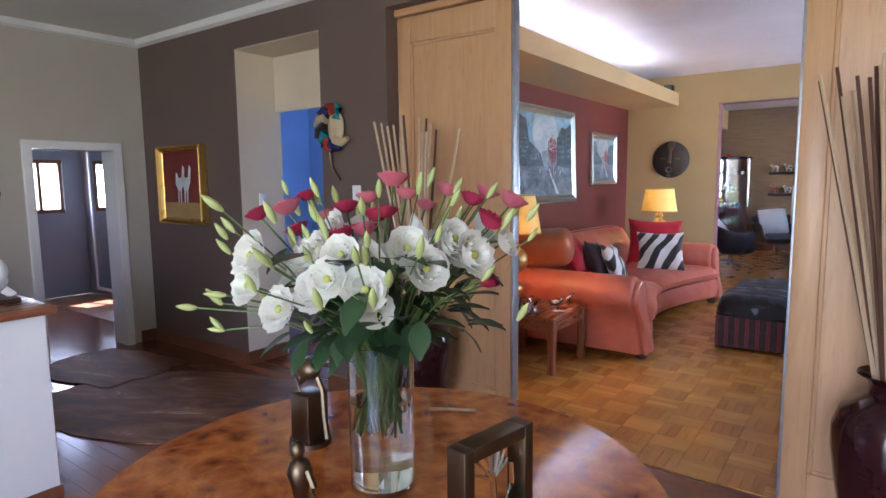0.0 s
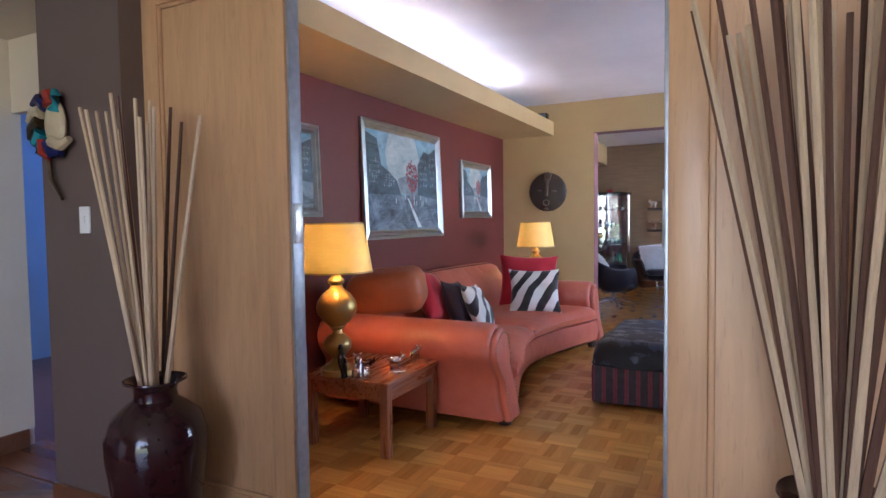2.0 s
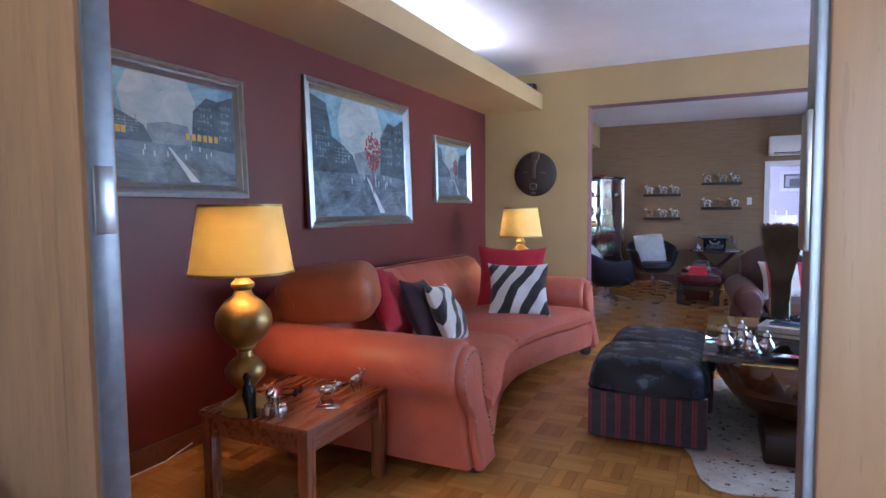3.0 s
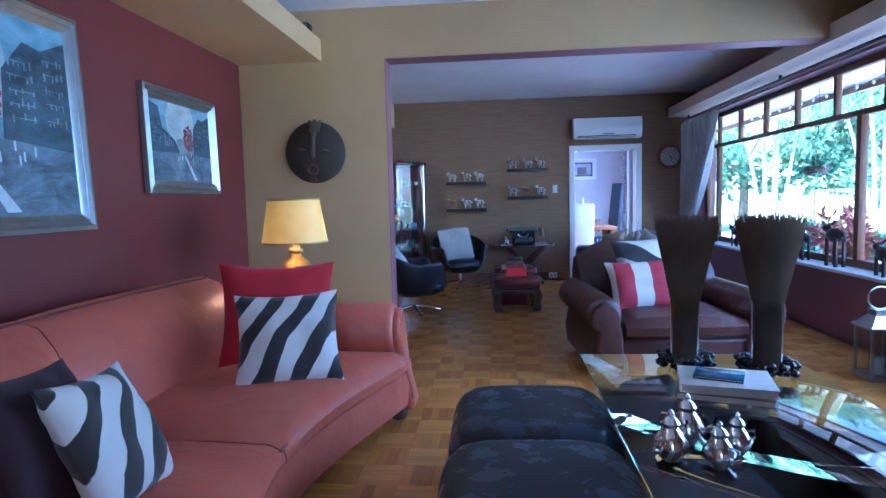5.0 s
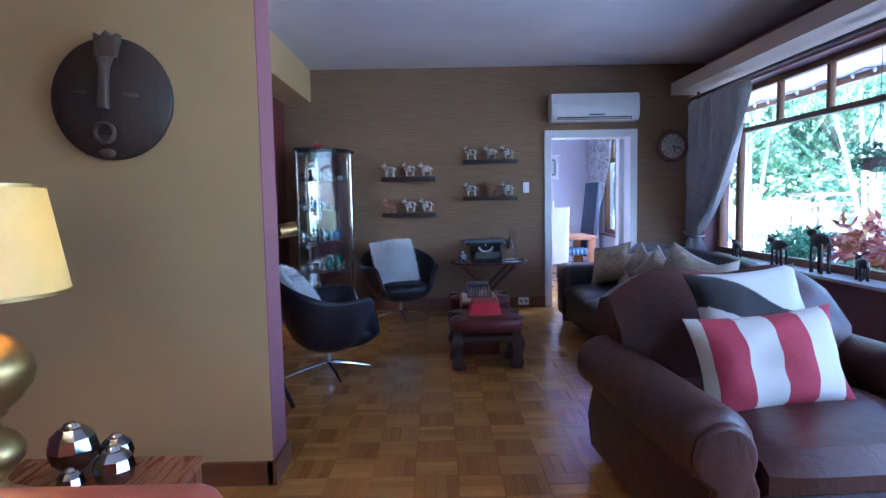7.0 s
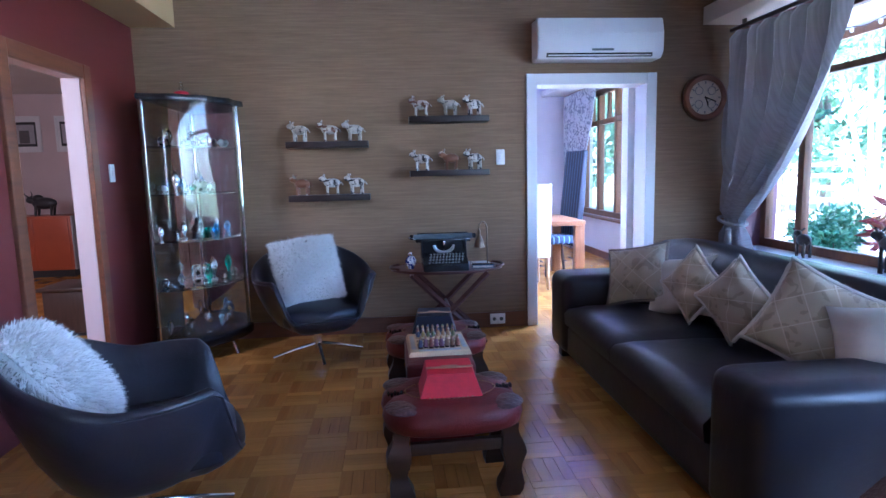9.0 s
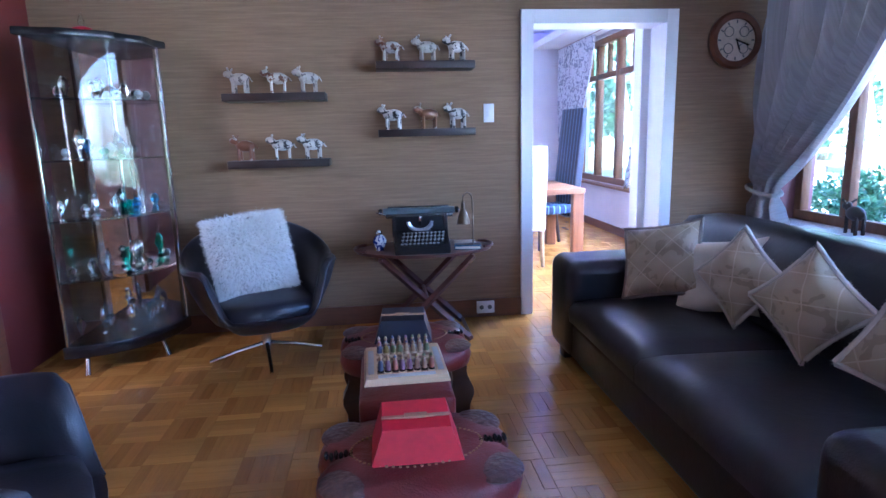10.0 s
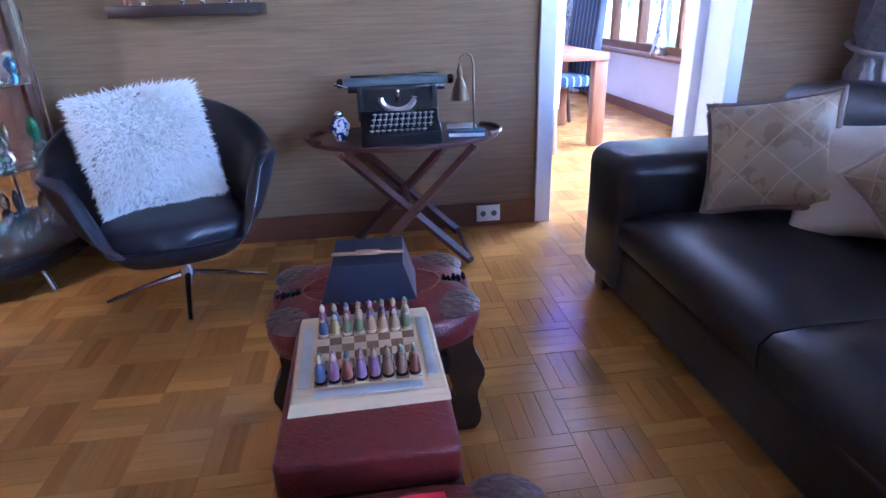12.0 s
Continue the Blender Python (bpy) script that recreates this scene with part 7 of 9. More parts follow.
def bouquet():
    rnd = random.Random(12)
    v = thing("flower_vase", "tall clear glass cylinder vase of white and pink lisianthus", "vase", pose(-0.49, -0.44, 0.76))
    part("glass", Bm().lathe([(0.074, 0.0), (0.078, 0.004), (0.079, 0.36), (0.075, 0.36), (0.074, 0.016), (0.0, 0.014)], 40), M_GLASS, v, "clear glass cylinder")
    part("water", Bm().lathe([(0.072, 0.018), (0.0725, 0.22), (0.0, 0.2205)], 32), M_WATER, v)
    paper = Bm()
    paper.sweep([[(0.045 * math.cos(a), 0.045 * math.sin(a), 0.02 + 0.09 * max(0, math.sin(a * 0.9 + 1))) for a in [1.8 * i / 12 - 2.6 for i in range(13)]], [(0.050 * math.cos(a), 0.050 * math.sin(a), 0.022) for a in [1.8 * i / 12 - 2.6 for i in range(13)]]], False, False)
    part("paper_wrap", paper, M_WHITE, v, "pale paper in the vase")
    heads = []
    white_meshes, pink_meshes, red_meshes = [], [], []
    for i in range(3):
        for lst, mat, r in ((white_meshes, M_PWHITE, 0.036), (pink_meshes, M_PPINK, 0.025), (red_meshes, M_PRED, 0.024)):
            me = finish(bloom_mesh(r, rnd, 1.15 if mat is M_PWHITE else 1.35), True, 70)
            me.materials.append(mat)
            lst.append(me)
    bud = finish(Bm().lathe([(0.003, -0.005), (0.006, 0.003), (0.008, 0.013), (0.007, 0.025), (0.003, 0.038), (0.001, 0.042)], 10))
    bud.materials.append(M_BUD)
    leaf_b = Bm()
    rows = []
    for i in range(8):
        u = i / 7
        wd = 0.031 * math.sin(math.pi * min(0.97, u + 0.04)) ** 0.8
        rows.append([(-wd, u * 0.11, -0.03 * u * u + 0.004), (0, u * 0.11, -0.03 * u * u), (wd, u * 0.11, -0.03 * u * u + 0.004)])
    leaf_b.sweep(rows, False, False)
    leaf = finish(leaf_b, True, 80)
    leaf.materials.append(M_LEAF)
    eye_dir = Vector((0.62, -0.68, 0.0))

    def stem(top, thick=0.0028):
        base = Vector((rnd.uniform(-0.035, 0.035), rnd.uniform(-0.035, 0.035), rnd.uniform(0.13, 0.24)))
        mid_ = Vector((top.x * 0.22, top.y * 0.22, 0.36))
        part("stem", Bm().tube([base, mid_, mid_.lerp(top, 0.5) + Vector((0, 0, 0.03)), top], thick, 5), M_STEM, v)

    def put(mesh, name, place, out, spin):
        o = new(name, mesh)
        o.parent = v
        z = out.normalized()
        o.matrix_basis = Matrix.Translation(place) @ z.to_track_quat("Z", "Y").to_matrix().to_4x4() @ Matrix.Rotation(spin, 4, "Z") @ Matrix.Scale(rnd.uniform(0.78, 1.18), 4)
        return o

    side = Vector((0.75, 0.66, 0))  # across the view
    spots = [(-0.30, 0.53, 0.10), (-0.31, 0.44, 0.12), (-0.24, 0.36, 0.12), (-0.13, 0.47, 0.18), (-0.10, 0.54, 0.15), (-0.05, 0.44, 0.20), (-0.03, 0.37, 0.18), (0.04, 0.555, 0.14), (0.02, 0.50, 0.05), (0.15, 0.58, 0.12), (0.19, 0.52, 0.12), (0.12, 0.53, 0.06), (0.29, 0.55, 0.04), (-0.20, 0.50, -0.02), (0.25, 0.58, -0.08), (-0.22, 0.41, 0.04), (0.08, 0.49, 0.16), (-0.16, 0.42, 0.14)]
    spots += [(rnd.uniform(-0.22, 0.26), rnd.uniform(0.47, 0.60), rnd.uniform(-0.12, 0.12)) for _ in range(16)]
    for i, (a, z, f) in enumerate(spots):
        a, z = a * 0.90 + 0.02, 0.465 + (z - 0.36) * 0.66
        pl = side * a + eye_dir * f + Vector((0, 0, z))
        out = Vector((pl.x, pl.y, 0)).normalized() * 0.9 + eye_dir * 0.5 + Vector((0, 0, 0.45))
        bl = put(white_meshes[i % 3], "white_bloom", pl, out, rnd.uniform(0, 6))
        hz = Bm().ball((0, 0, 0.022), 0.009, None, 8, 6, (1, 1, 0.8))
        part("bloom_heart", hz, M_HEART, bl)
        stem(pl)
    for i, (a, z, f) in enumerate([(-0.26, 0.62, 0.0), (0.16, 0.67, 0.0), (0.26, 0.66, -0.05), (-0.16, 0.66, -0.04), (0.04, 0.69, -0.06), (-0.20, 0.63, -0.02), (-0.07, 0.63, -0.04), (-0.02, 0.65, -0.08), (0.07, 0.66, -0.05), (0.22, 0.645, -0.02), (0.31, 0.64, 0.0), (-0.12, 0.61, -0.10), (0.02, 0.62, 0.02), (0.12, 0.63, -0.12), (-0.03, 0.58, 0.04)]):
        pl = side * a + eye_dir * f + Vector((0, 0, z))
        pl = pl + Vector((0, 0, 0.035))
        put((pink_meshes if i % 3 else red_meshes)[i % 3], "pink_bloom", pl, Vector((pl.x, pl.y, 0.55)), rnd.uniform(0, 6))
        stem(pl)
    for i, (a, z, f) in enumerate([(0.24, 0.60, 0.10), (-0.08, 0.57, 0.05), (0.23, 0.47, 0.10), (0.0, 0.61, 0.0), (-0.18, 0.58, -0.03)]):
        pl = side * a + eye_dir * f + Vector((0, 0, z))
        pl = pl + Vector((0, 0, 0.035))
        put(red_meshes[i % 3], "deep_pink_bloom", pl, Vector((pl.x, pl.y, 0.4)), rnd.uniform(0, 6))
        stem(pl)
    for i in range(80):
        a = rnd.uniform(0, 2 * math.pi)
        r = rnd.uniform(0.12, 0.36)
        z = 0.40 + 0.28 * rnd.random() + 0.10 * (1 - r / 0.38)
        pl = Vector((r * math.cos(a), r * math.sin(a), z))
        put(bud, "bud", pl, Vector((pl.x, pl.y, 0.28 + rnd.random() * 0.3)), 0)
        if i % 2 == 0:
            stem(pl, 0.002)
    for pl in (side * -0.42 + Vector((0, 0, 0.455)), side * -0.36 + Vector((0, 0, 0.40)), side * -0.33 + eye_dir * 0.1 + Vector((0, 0, 0.50))):
        put(bud, "bud", pl, pl * Vector((1, 1, 0)) + Vector((0, 0, 0.05)), 0)
        stem(pl, 0.0025)
    for i in range(190):
        a = rnd.uniform(0, 2 * math.pi)
        r = rnd.uniform(0.03, 0.22)
        z = rnd.uniform(0.38, 0.60)
        pl = Vector((r * math.cos(a), r * math.sin(a), z))
        o = new("leaf", leaf)
        o.parent = v
        o.matrix_basis = Matrix.Translation(pl) @ Matrix.Rotation(a - math.pi / 2 + rnd.uniform(-0.5, 0.5), 4, "Z") @ Matrix.Rotation(rnd.uniform(-0.7, 0.6), 4, "X") @ Matrix.Scale(rnd.uniform(0.5, 0.95), 4)
    for i in range(16):
        a = rnd.uniform(0, 2 * math.pi)
        p0 = Vector((0.045 * math.cos(a), 0.045 * math.sin(a), 0.36))
        p1 = Vector((0.05 * math.cos(a + 1.5), 0.05 * math.sin(a + 1.5), rnd.uniform(0.14, 0.24)))
        part("stem", Bm().tube([p0, p0.lerp(p1, 0.5), p1], 0.0028, 5), M_STEM, v)
    return v


M_WATER = glass("water", (0.95, 0.98, 0.97), 0.0, 1.33)
bouquet()

# bronzes on the table
b = Bm().lathe([(0.045, 0), (0.045, 0.012), (0.04, 0.014)], 20).box((-0.028, -0.028, 0.012), (0.028, 0.028, 0.115), 0.003)
b.ball((0.0, 0.0, 0.165), 0.026, None, 12, 8, (1.25, 0.85, 0.9)).ball((-0.022, 0, 0.142), 0.013, None, 10, 6)
b.tube([(0.01, 0.01, 0.16), (0.03, 0.012, 0.12), (0.034, 0.012, 0.06), (0.04, 0.012, 0.015)], 0.006, 6).tube([(0.01, -0.01, 0.16), (-0.012, -0.014, 0.135), (-0.016, -0.014, 0.115)], 0.006, 6)
solo("bronze_statue", b, M_BRONZE, "stooping bronze figure on a black block", "statue", pose(-0.82, -0.38, 0.76) @ Matrix.Scale(1.32, 4))
b = Bm().lathe([(0.03, 0), (0.028, 0.01), (0.014, 0.02), (0.02, 0.05), (0.03, 0.085), (0.022, 0.11), (0.01, 0.118)], 16).ball((-0.006, 0, 0.135), 0.019, None, 12, 8, (1, 0.9, 1.15)).tube([(0.025, 0, 0.095), (0.042, 0.004, 0.06), (0.03, 0.006, 0.03)], 0.008, 6)
solo("bronze_statue", b, M_BRONZE, "small dark bronze bust on the burl table", "statue", pose(-0.58, -0.62, 0.76))
fr = thing("loop_sculpture", "square bronze frame sculpture with a small tree form", "sculpture", pose(-0.18, -0.44, 0.76, 0, 0, 80) @ Matrix.Scale(1.28, 4))
for a, c in (((-0.085, -0.02, 0), (-0.062, 0.02, 0.165)), ((0.062, -0.02, 0), (0.085, 0.02, 0.165)), ((-0.062, -0.02, 0.142), (0.062, 0.02, 0.165)), ((-0.062, -0.02, 0), (0.062, 0.02, 0.022))):
    part("bar", Bm().box(a, c, 0.002), M_BRONZE, fr)
tree = Bm().tube([(0, 0, 0.02), (0.004, 0, 0.06), (0, 0, 0.10)], 0.006, 6)
for k in range(7):
    a = radians(20 + 23 * k)
    tree.tube([(0, 0, 0.085), (0.03 * math.cos(a), 0, 0.09 + 0.03 * math.sin(a)), (0.045 * math.cos(a), 0.004, 0.092 + 0.045 * math.sin(a))], 0.0035, 5)
part("tree_form", tree, M_SILVER, fr)
part("arc", Bm().tube([(0.05, 0, 0.10), (0.052, 0, 0.06), (0.03, 0, 0.03)], 0.005, 6), M_SILVER, fr)
o = thing("wooden_twig", "thin brown twig lying on the burl table", "twig", pose(-0.62, 0.03, 0.765, 0, 0, 30))
part("stick", Bm().tube([(-0.07, 0, 0), (0, 0.004, 0.001), (0.08, 0, 0)], 0.006, 6), M_TANSTRAP, o)

# floor vases with reeds
M_GLAZE = plain("dark_plum_glaze", (0.028, 0.008, 0.010), 0.12)
M_REEDPALE = wood("pale_reed", (0.52, 0.38, 0.25), 0.6, 1.0, "z", 0.2)
M_REEDDARK = wood("brown_reed", (0.10, 0.045, 0.028), 0.6, 1.0, "z", 0.3)


def floor_vase(m, label, seed, n, dark, lean=0.0, tall=1.0):
    rnd = random.Random(seed)
    v = thing("floor_vase", label, "vase", m)
    prof = [(0.10, 0), (0.115, 0.02), (0.135, 0.16), (0.168, 0.34), (0.187, 0.48), (0.188, 0.56), (0.165, 0.63), (0.115, 0.675), (0.082, 0.70), (0.077, 0.735), (0.088, 0.755), (0.118, 0.772), (0.116, 0.779), (0.085, 0.765), (0.066, 0.73), (0.07, 0.68)]
    part("body", Bm().lathe(prof, 48, None, False), M_GLAZE, v, "dark plum glazed jar")
    part("bottom", Bm().lathe([(0.07, 0.66), (0.0, 0.661)], 24), M_BLACK, v)
    for i in range(n):
        a, q_ = rnd.uniform(0, 6.283), math.sqrt(rnd.random())
        p0 = Vector((0.045 * q_ * math.cos(a), 0.045 * q_ * math.sin(a), 0.665))
        d = Vector((0.26 * q_ * math.cos(a) + lean, 0.16 * q_ * math.sin(a), 1.2 * rnd.uniform(0.90, 1.02) * tall))
        part("reed", Bm().tube([p0, p0 + d * 0.5 + Vector((rnd.uniform(-.006, .006), 0, 0)), p0 + d], rnd.uniform(0.0075, 0.0115), 6, None, 0.007), M_REEDDARK if rnd.random() < dark else M_REEDPALE, v)
    return v


floor_vase(pose(-1.70, 1.25, 0, 0, 0, 0), "dark plum floor vase with pale reeds before the sliding door", 3, 17, 0.12, 0.0, 1.0)
floor_vase(pose(0.545, 1.19, 0.0, 0, 0, 0), "dark plum floor vase with pale and brown reeds", 9, 38, 0.34, 0.0, 1.04)

# decorative mask and switch on the brown pier
M_CERAM = [plain("teal_ceramic", (0.02, 0.20, 0.24), 0.2), plain("red_ceramic", (0.28, 0.03, 0.02), 0.2), plain("blue_ceramic", (0.015, 0.02, 0.10), 0.2), plain("cream_ceramic", (0.50, 0.40, 0.26), 0.3), M_BRONZE]
dm = thing("wall_ornament", "colourful carnival mask ornament hung on the brown wall", "wall ornament", pose(-2.54, 1.415, 1.86) @ Matrix.Scale(1.3, 4))
part("mask_plate", Bm().ball((0.02, -0.02, 0), 0.07, None, 16, 10, (0.8, 0.35, 1.25)), M_CERAM[3], dm)
for k in range(9):
    a = radians(40 + 32 * k)
    part("curl", Bm().tube([(0.05 * math.cos(a), -0.03, 0.07 * math.sin(a)), (0.10 * math.cos(a + 0.3), -0.035, 0.11 * math.sin(a + 0.3)), (0.13 * math.cos(a + 0.6), -0.03, 0.12 * math.sin(a + 0.6))], 0.028, 8, None, 0.012), M_CERAM[k % 5], dm)
part("ribbon", Bm().tube([(-0.03, -0.02, -0.1), (-0.02, -0.02, -0.2), (0.04, -0.02, -0.27)], 0.012, 6, None, 0.006), M_BRONZE, dm)
o = thing("light_switch", "white light switch on the brown wall", "switch", pose(-2.36, 1.418, 1.41))
part("plate", Bm().box((-0.036, -0.012, -0.062), (0.036, 0, 0.062), 0.004), M_WHITE, o)
part("rocker", Bm().box((-0.012, -0.017, -0.02), (0.012, -0.012, 0.02), 0.002), M_WHITE, o)
o = thing("light_switch", "white light switch in the passage reveal", "switch", pose(-3.643, 1.62, 1.35, 0, 0, 90))
part("plate", Bm().box((-0.036, -0.012, -0.062), (0.036, 0, 0.062), 0.004), M_WHITE, o)
part("rocker", Bm().box((-0.012, -0.017, -0.02), (0.012, -0.012, 0.02), 0.002), M_WHITE, o)

# painting of a white bird in a gold frame
M_GOLD = metal("gilt_frame", (0.62, 0.40, 0.12), 0.28)
M_DARKRED = paint("painted_dark_red", (0.17, 0.02, 0.02), 0.5, 0.2)
M_OCHRE = paint("painted_ochre", (0.30, 0.20, 0.08), 0.5, 0.3)
pb = thing("bird_painting", "dark red painting of white hens in a deep gold frame", "painting", pose(-4.45, 1.415, 1.48))
for bb in bars(0.70, 0.68, 0.055, 0.055):
    part("frame_bar", bb, M_GOLD, pb, "deep gilt frame", True, 30)
part("canvas", Bm().box((-0.30, -0.02, -0.29), (0.30, -0.012, 0.29)), M_DARKRED, pb)
part("painted_ground", Bm().box((-0.295, -0.0225, -0.285), (0.295, -0.0202, -0.15)), M_OCHRE, pb)
for x in (-0.03, 0.07):
    part("painted_bird", Bm().prism([(x - 0.07, 0.02), (x - 0.055, 0.11), (x - 0.02, 0.06), (x + 0.03, 0.07), (x + 0.05, 0.17), (x + 0.075, 0.15), (x + 0.06, 0.03), (x + 0.02, -0.04), (x + 0.01, -0.15), (x, -0.15), (x, -0.05), (x - 0.02, -0.05), (x - 0.03, -0.15), (x - 0.04, -0.15), (x - 0.035, -0.04)], -0.0245, -0.0205, "y"), M_PAINTLIGHT, pb)

# white counter with a wooden top, a white carving and a dark spear
ct = thing("hall_counter", "white plastered counter with a reddish wooden top", "counter", pose(-3.05, -0.95, 0))
part("body", Bm().box((-0.40, -1.2, 0), (0.40, 0.58, 0.90), 0.006), M_WHITE, ct)
part("counter_top", Bm().box((-0.44, -1.24, 0.90), (0.44, 0.62, 0.94), 0.010), M_TEAK, ct, "reddish wooden top")
part("skirting", Bm().box((-0.405, -1.2, 0), (0.405, 0.59, 0.06)), M_BASE, ct)
wc = thing("white_carving", "smooth white carved bird on a dark base", "carving", pose(-2.92, -0.56, 0.94))
part("base", Bm().box((-0.09, -0.16, 0), (0.09, 0.16, 0.025), 0.005), M_FOOT, wc)
part("body", Bm().ball((0, 0, 0.10), 0.075, None, 20, 12, (0.75, 1.9, 0.8)).ball((0, 0.10, 0.15), 0.05, None, 14, 8, (0.8, 0.9, 1.25)), M_WHITE, wc, "glossy white body")
part("tail", Bm().tube([(0, 0.12, 0.06), (0.01, 0.15, 0.03), (0.0, 0.14, 0.02)], 0.02, 8), M_WHITE, wc)
sp2 = thing("carved_club", "slender dark carved wooden club leaning upright", "carving", pose(-2.95, -0.52, 0.965))
part("shaft", Bm().tube([(0, 0, 0.0), (0.03, 0.04, 0.22), (0.05, 0.075, 0.42)], 0.022, 10, None, 0.012), M_FOOT, sp2)
for s in (-1, 1):
    part("prong", Bm().tube([(0.05, 0.075, 0.42), (0.055 + 0.012 * s, 0.08 + 0.012 * s, 0.50)], 0.010, 8, None, 0.004), M_FOOT, sp2)


def dark_hide():
    m = Mat("brown_cowhide", 0.7)
    n = m.noise(2.2, 5, 0.65, m.coords((0.8, 2.2, 1)), 1.0)
    m.color(m.ramp(n, [(0.30, (0.040, 0.018, 0.010)), (0.48, (0.17, 0.070, 0.030)), (0.60, (0.26, 0.125, 0.06)), (0.68, (0.62, 0.50, 0.38))]))
    return m.bump(m.noise(400.0, 2), 0.4, 0.004).mat


M_HIDE = dark_hide()
solo("cowhide_rug", Bm().prism(hide_outline(1.0, 0.62, 72, 3.0), 0, 0.006, "z"), M_HIDE, "dark brown and cream cowhide rug on the hall floor", "rug", pose(-3.35, 0.62, 0.001, 0, 0, 25))
solo("cowhide_rug", Bm().prism(hide_outline(0.55, 0.40, 72, 5.0), 0, 0.006, "z"), M_HIDE, "brown cowhide rug by the side room doorway", "rug", pose(-4.55, 0.72, 0.009, 0, 0, 10))

# blue room: a pale cupboard and a dark mat
cu = thing("pale_cupboard", "tall pale blue cupboard with small dark knobs", "cupboard", pose(-4.3, 4.1, 0))
part("body", Bm().box((-0.7, -0.28, 0), (0.7, 0.28, 2.2), 0.006), M_BLUE, cu)
for x in (-0.35, 0.35):
    dd = part("door", Bm().box((x - 0.33, -0.305, 0.1), (x + 0.33, -0.283, 2.15), 0.005), M_BLUE, cu)
    part("knob", Bm().ball((x + 0.28, -0.315, 1.1), 0.015, None, 10, 6), M_BLACK, dd)
sr = thing("side_mirror", "tall mirror sliding panel in the side room", "mirror", pose(-7.4, 2.17, 0))
part("mirror_pane", Bm().box((-0.55, -0.02, 0.12), (0.55, -0.012, 2.1)), M_MIRROR, sr)
part("frame_edge", Bm().box((-0.59, -0.03, 0.08), (-0.55, 0.0, 2.14)).box((0.55, -0.03, 0.08), (0.59, 0.0, 2.14)).box((-0.55, -0.03, 2.1), (0.55, 0.0, 2.14)).box((-0.55, -0.03, 0.08), (0.55, 0.0, 0.12)), M_WHITE, sr)

# ---- dining room ----
w3 = structure("window_3", Bm().box((2.72, 12.7, 0.62), (2.82, 16.75, 0.70), 0.006), M_WINWOOD, "brown wooden dining room window", "window")
part("head_rail", Bm().box((2.72, 12.7, 2.42), (2.82, 16.75, 2.50), 0.006), M_WINWOOD, w3)
for y in (12.7, 13.6, 14.45, 15.30, 16.0, 16.67):
    part("stile", Bm().box((2.72, y, 0.70), (2.82, y + 0.08, 2.42), 0.006), M_WINWOOD, w3)
for y0, y1 in ((12.78, 13.6), (13.68, 14.45), (14.53, 15.30), (15.38, 16.0), (16.08, 16.67)):
    part("transom", Bm().box((2.72, y0, 1.98), (2.82, y1, 2.05), 0.006), M_WINWOOD, w3)
    part("top_bar", Bm().box((2.74, (y0 + y1) / 2 - 0.025, 2.05), (2.80, (y0 + y1) / 2 + 0.025, 2.42)), M_WINWOOD, w3)
    for z0, z1 in ((0.70, 1.98), (2.05, 2.42)):
        p = part("pane", Bm().box((2.766, y0, z0), (2.770, y1, z1)), M_GLASS, w3)
        p.visible_shadow = False
structure("window_sill_dining", Bm().box((2.60, 12.7, 0.585), (2.72, 16.75, 0.615), 0.006), M_WINWOOD, "pale wooden dining room sill", "window sill")


def brocade_curtain_mat():
    m = Mat("patterned_curtain_cloth", 0.7)
    a = m.noise(16.0, 2, 0.5, m.coords((1, 1, 0.6)), 2.2)
    f = m.math("GREATER_THAN", a, 0.53)
    m.color(m.mix((0.55, 0.56, 0.60), (0.23, 0.24, 0.30), f))
    m.b.inputs["Sheen Weight"].default_value = 0.3
    return m.bump(m.noise(300.0, 2), 0.2, 0.002).mat


M_BROCADE = brocade_curtain_mat()


def draped(z_top, z_tie, z_bot, x, y0, y1, tie_y, tie_w):
    """A pleated curtain gathered to one side by a tie-back; hangs along y."""
    secs, n = [], 84
    for k in range(29):
        z = z_top + (z_bot - z_top) * k / 28
        if z > z_tie:
            u = (z_top - z) / (z_top - z_tie)
            e = u ** 1.7
            a, b = y0 + (tie_y - tie_w - y0) * e, y1 + (tie_y + tie_w - y1) * e
        else:
            u = min(1.0, (z_tie - z) / 0.5)
            a, b = tie_y - tie_w * (1 + 0.8 * u), tie_y + tie_w * (1 + 0.8 * u)
        ring = []
        for j in range(n + 1):
            s = j / n
            y = a + (b - a) * s
            d = 0.035 * math.sin(s * 2 * math.pi * 11) + 0.012 * math.sin(s * 47 + z * 1.7)
            ring.append((x + d, y, z))
        back = [(px - 0.006, py, pz) for px, py, pz in reversed(ring)]
        secs.append(ring + back)
    return Bm().sweep(secs)


c = thing("curtain", "patterned grey and white pleated curtain tied beside the dining window", "curtain")
part("drape", draped(2.53, 0.95, 0.02, 2.56, 15.72, 17.16, 16.92, 0.13), M_BROCADE, c, "grey and white leaf patterned cloth", angle=80)
part("tie_back", Bm().lathe([(0.10, -0.03), (0.115, 0.0), (0.10, 0.03)], 20, Matrix.Translation((2.56, 16.92, 0.95)), False), M_BROCADE, c)
solo("curtain_rail", Bm().tube([(2.56, 12.6, 2.56), (2.56, 17.25, 2.56)], 0.015), M_WINWOOD, "dark curtain rail over the dining window", "curtain rail")


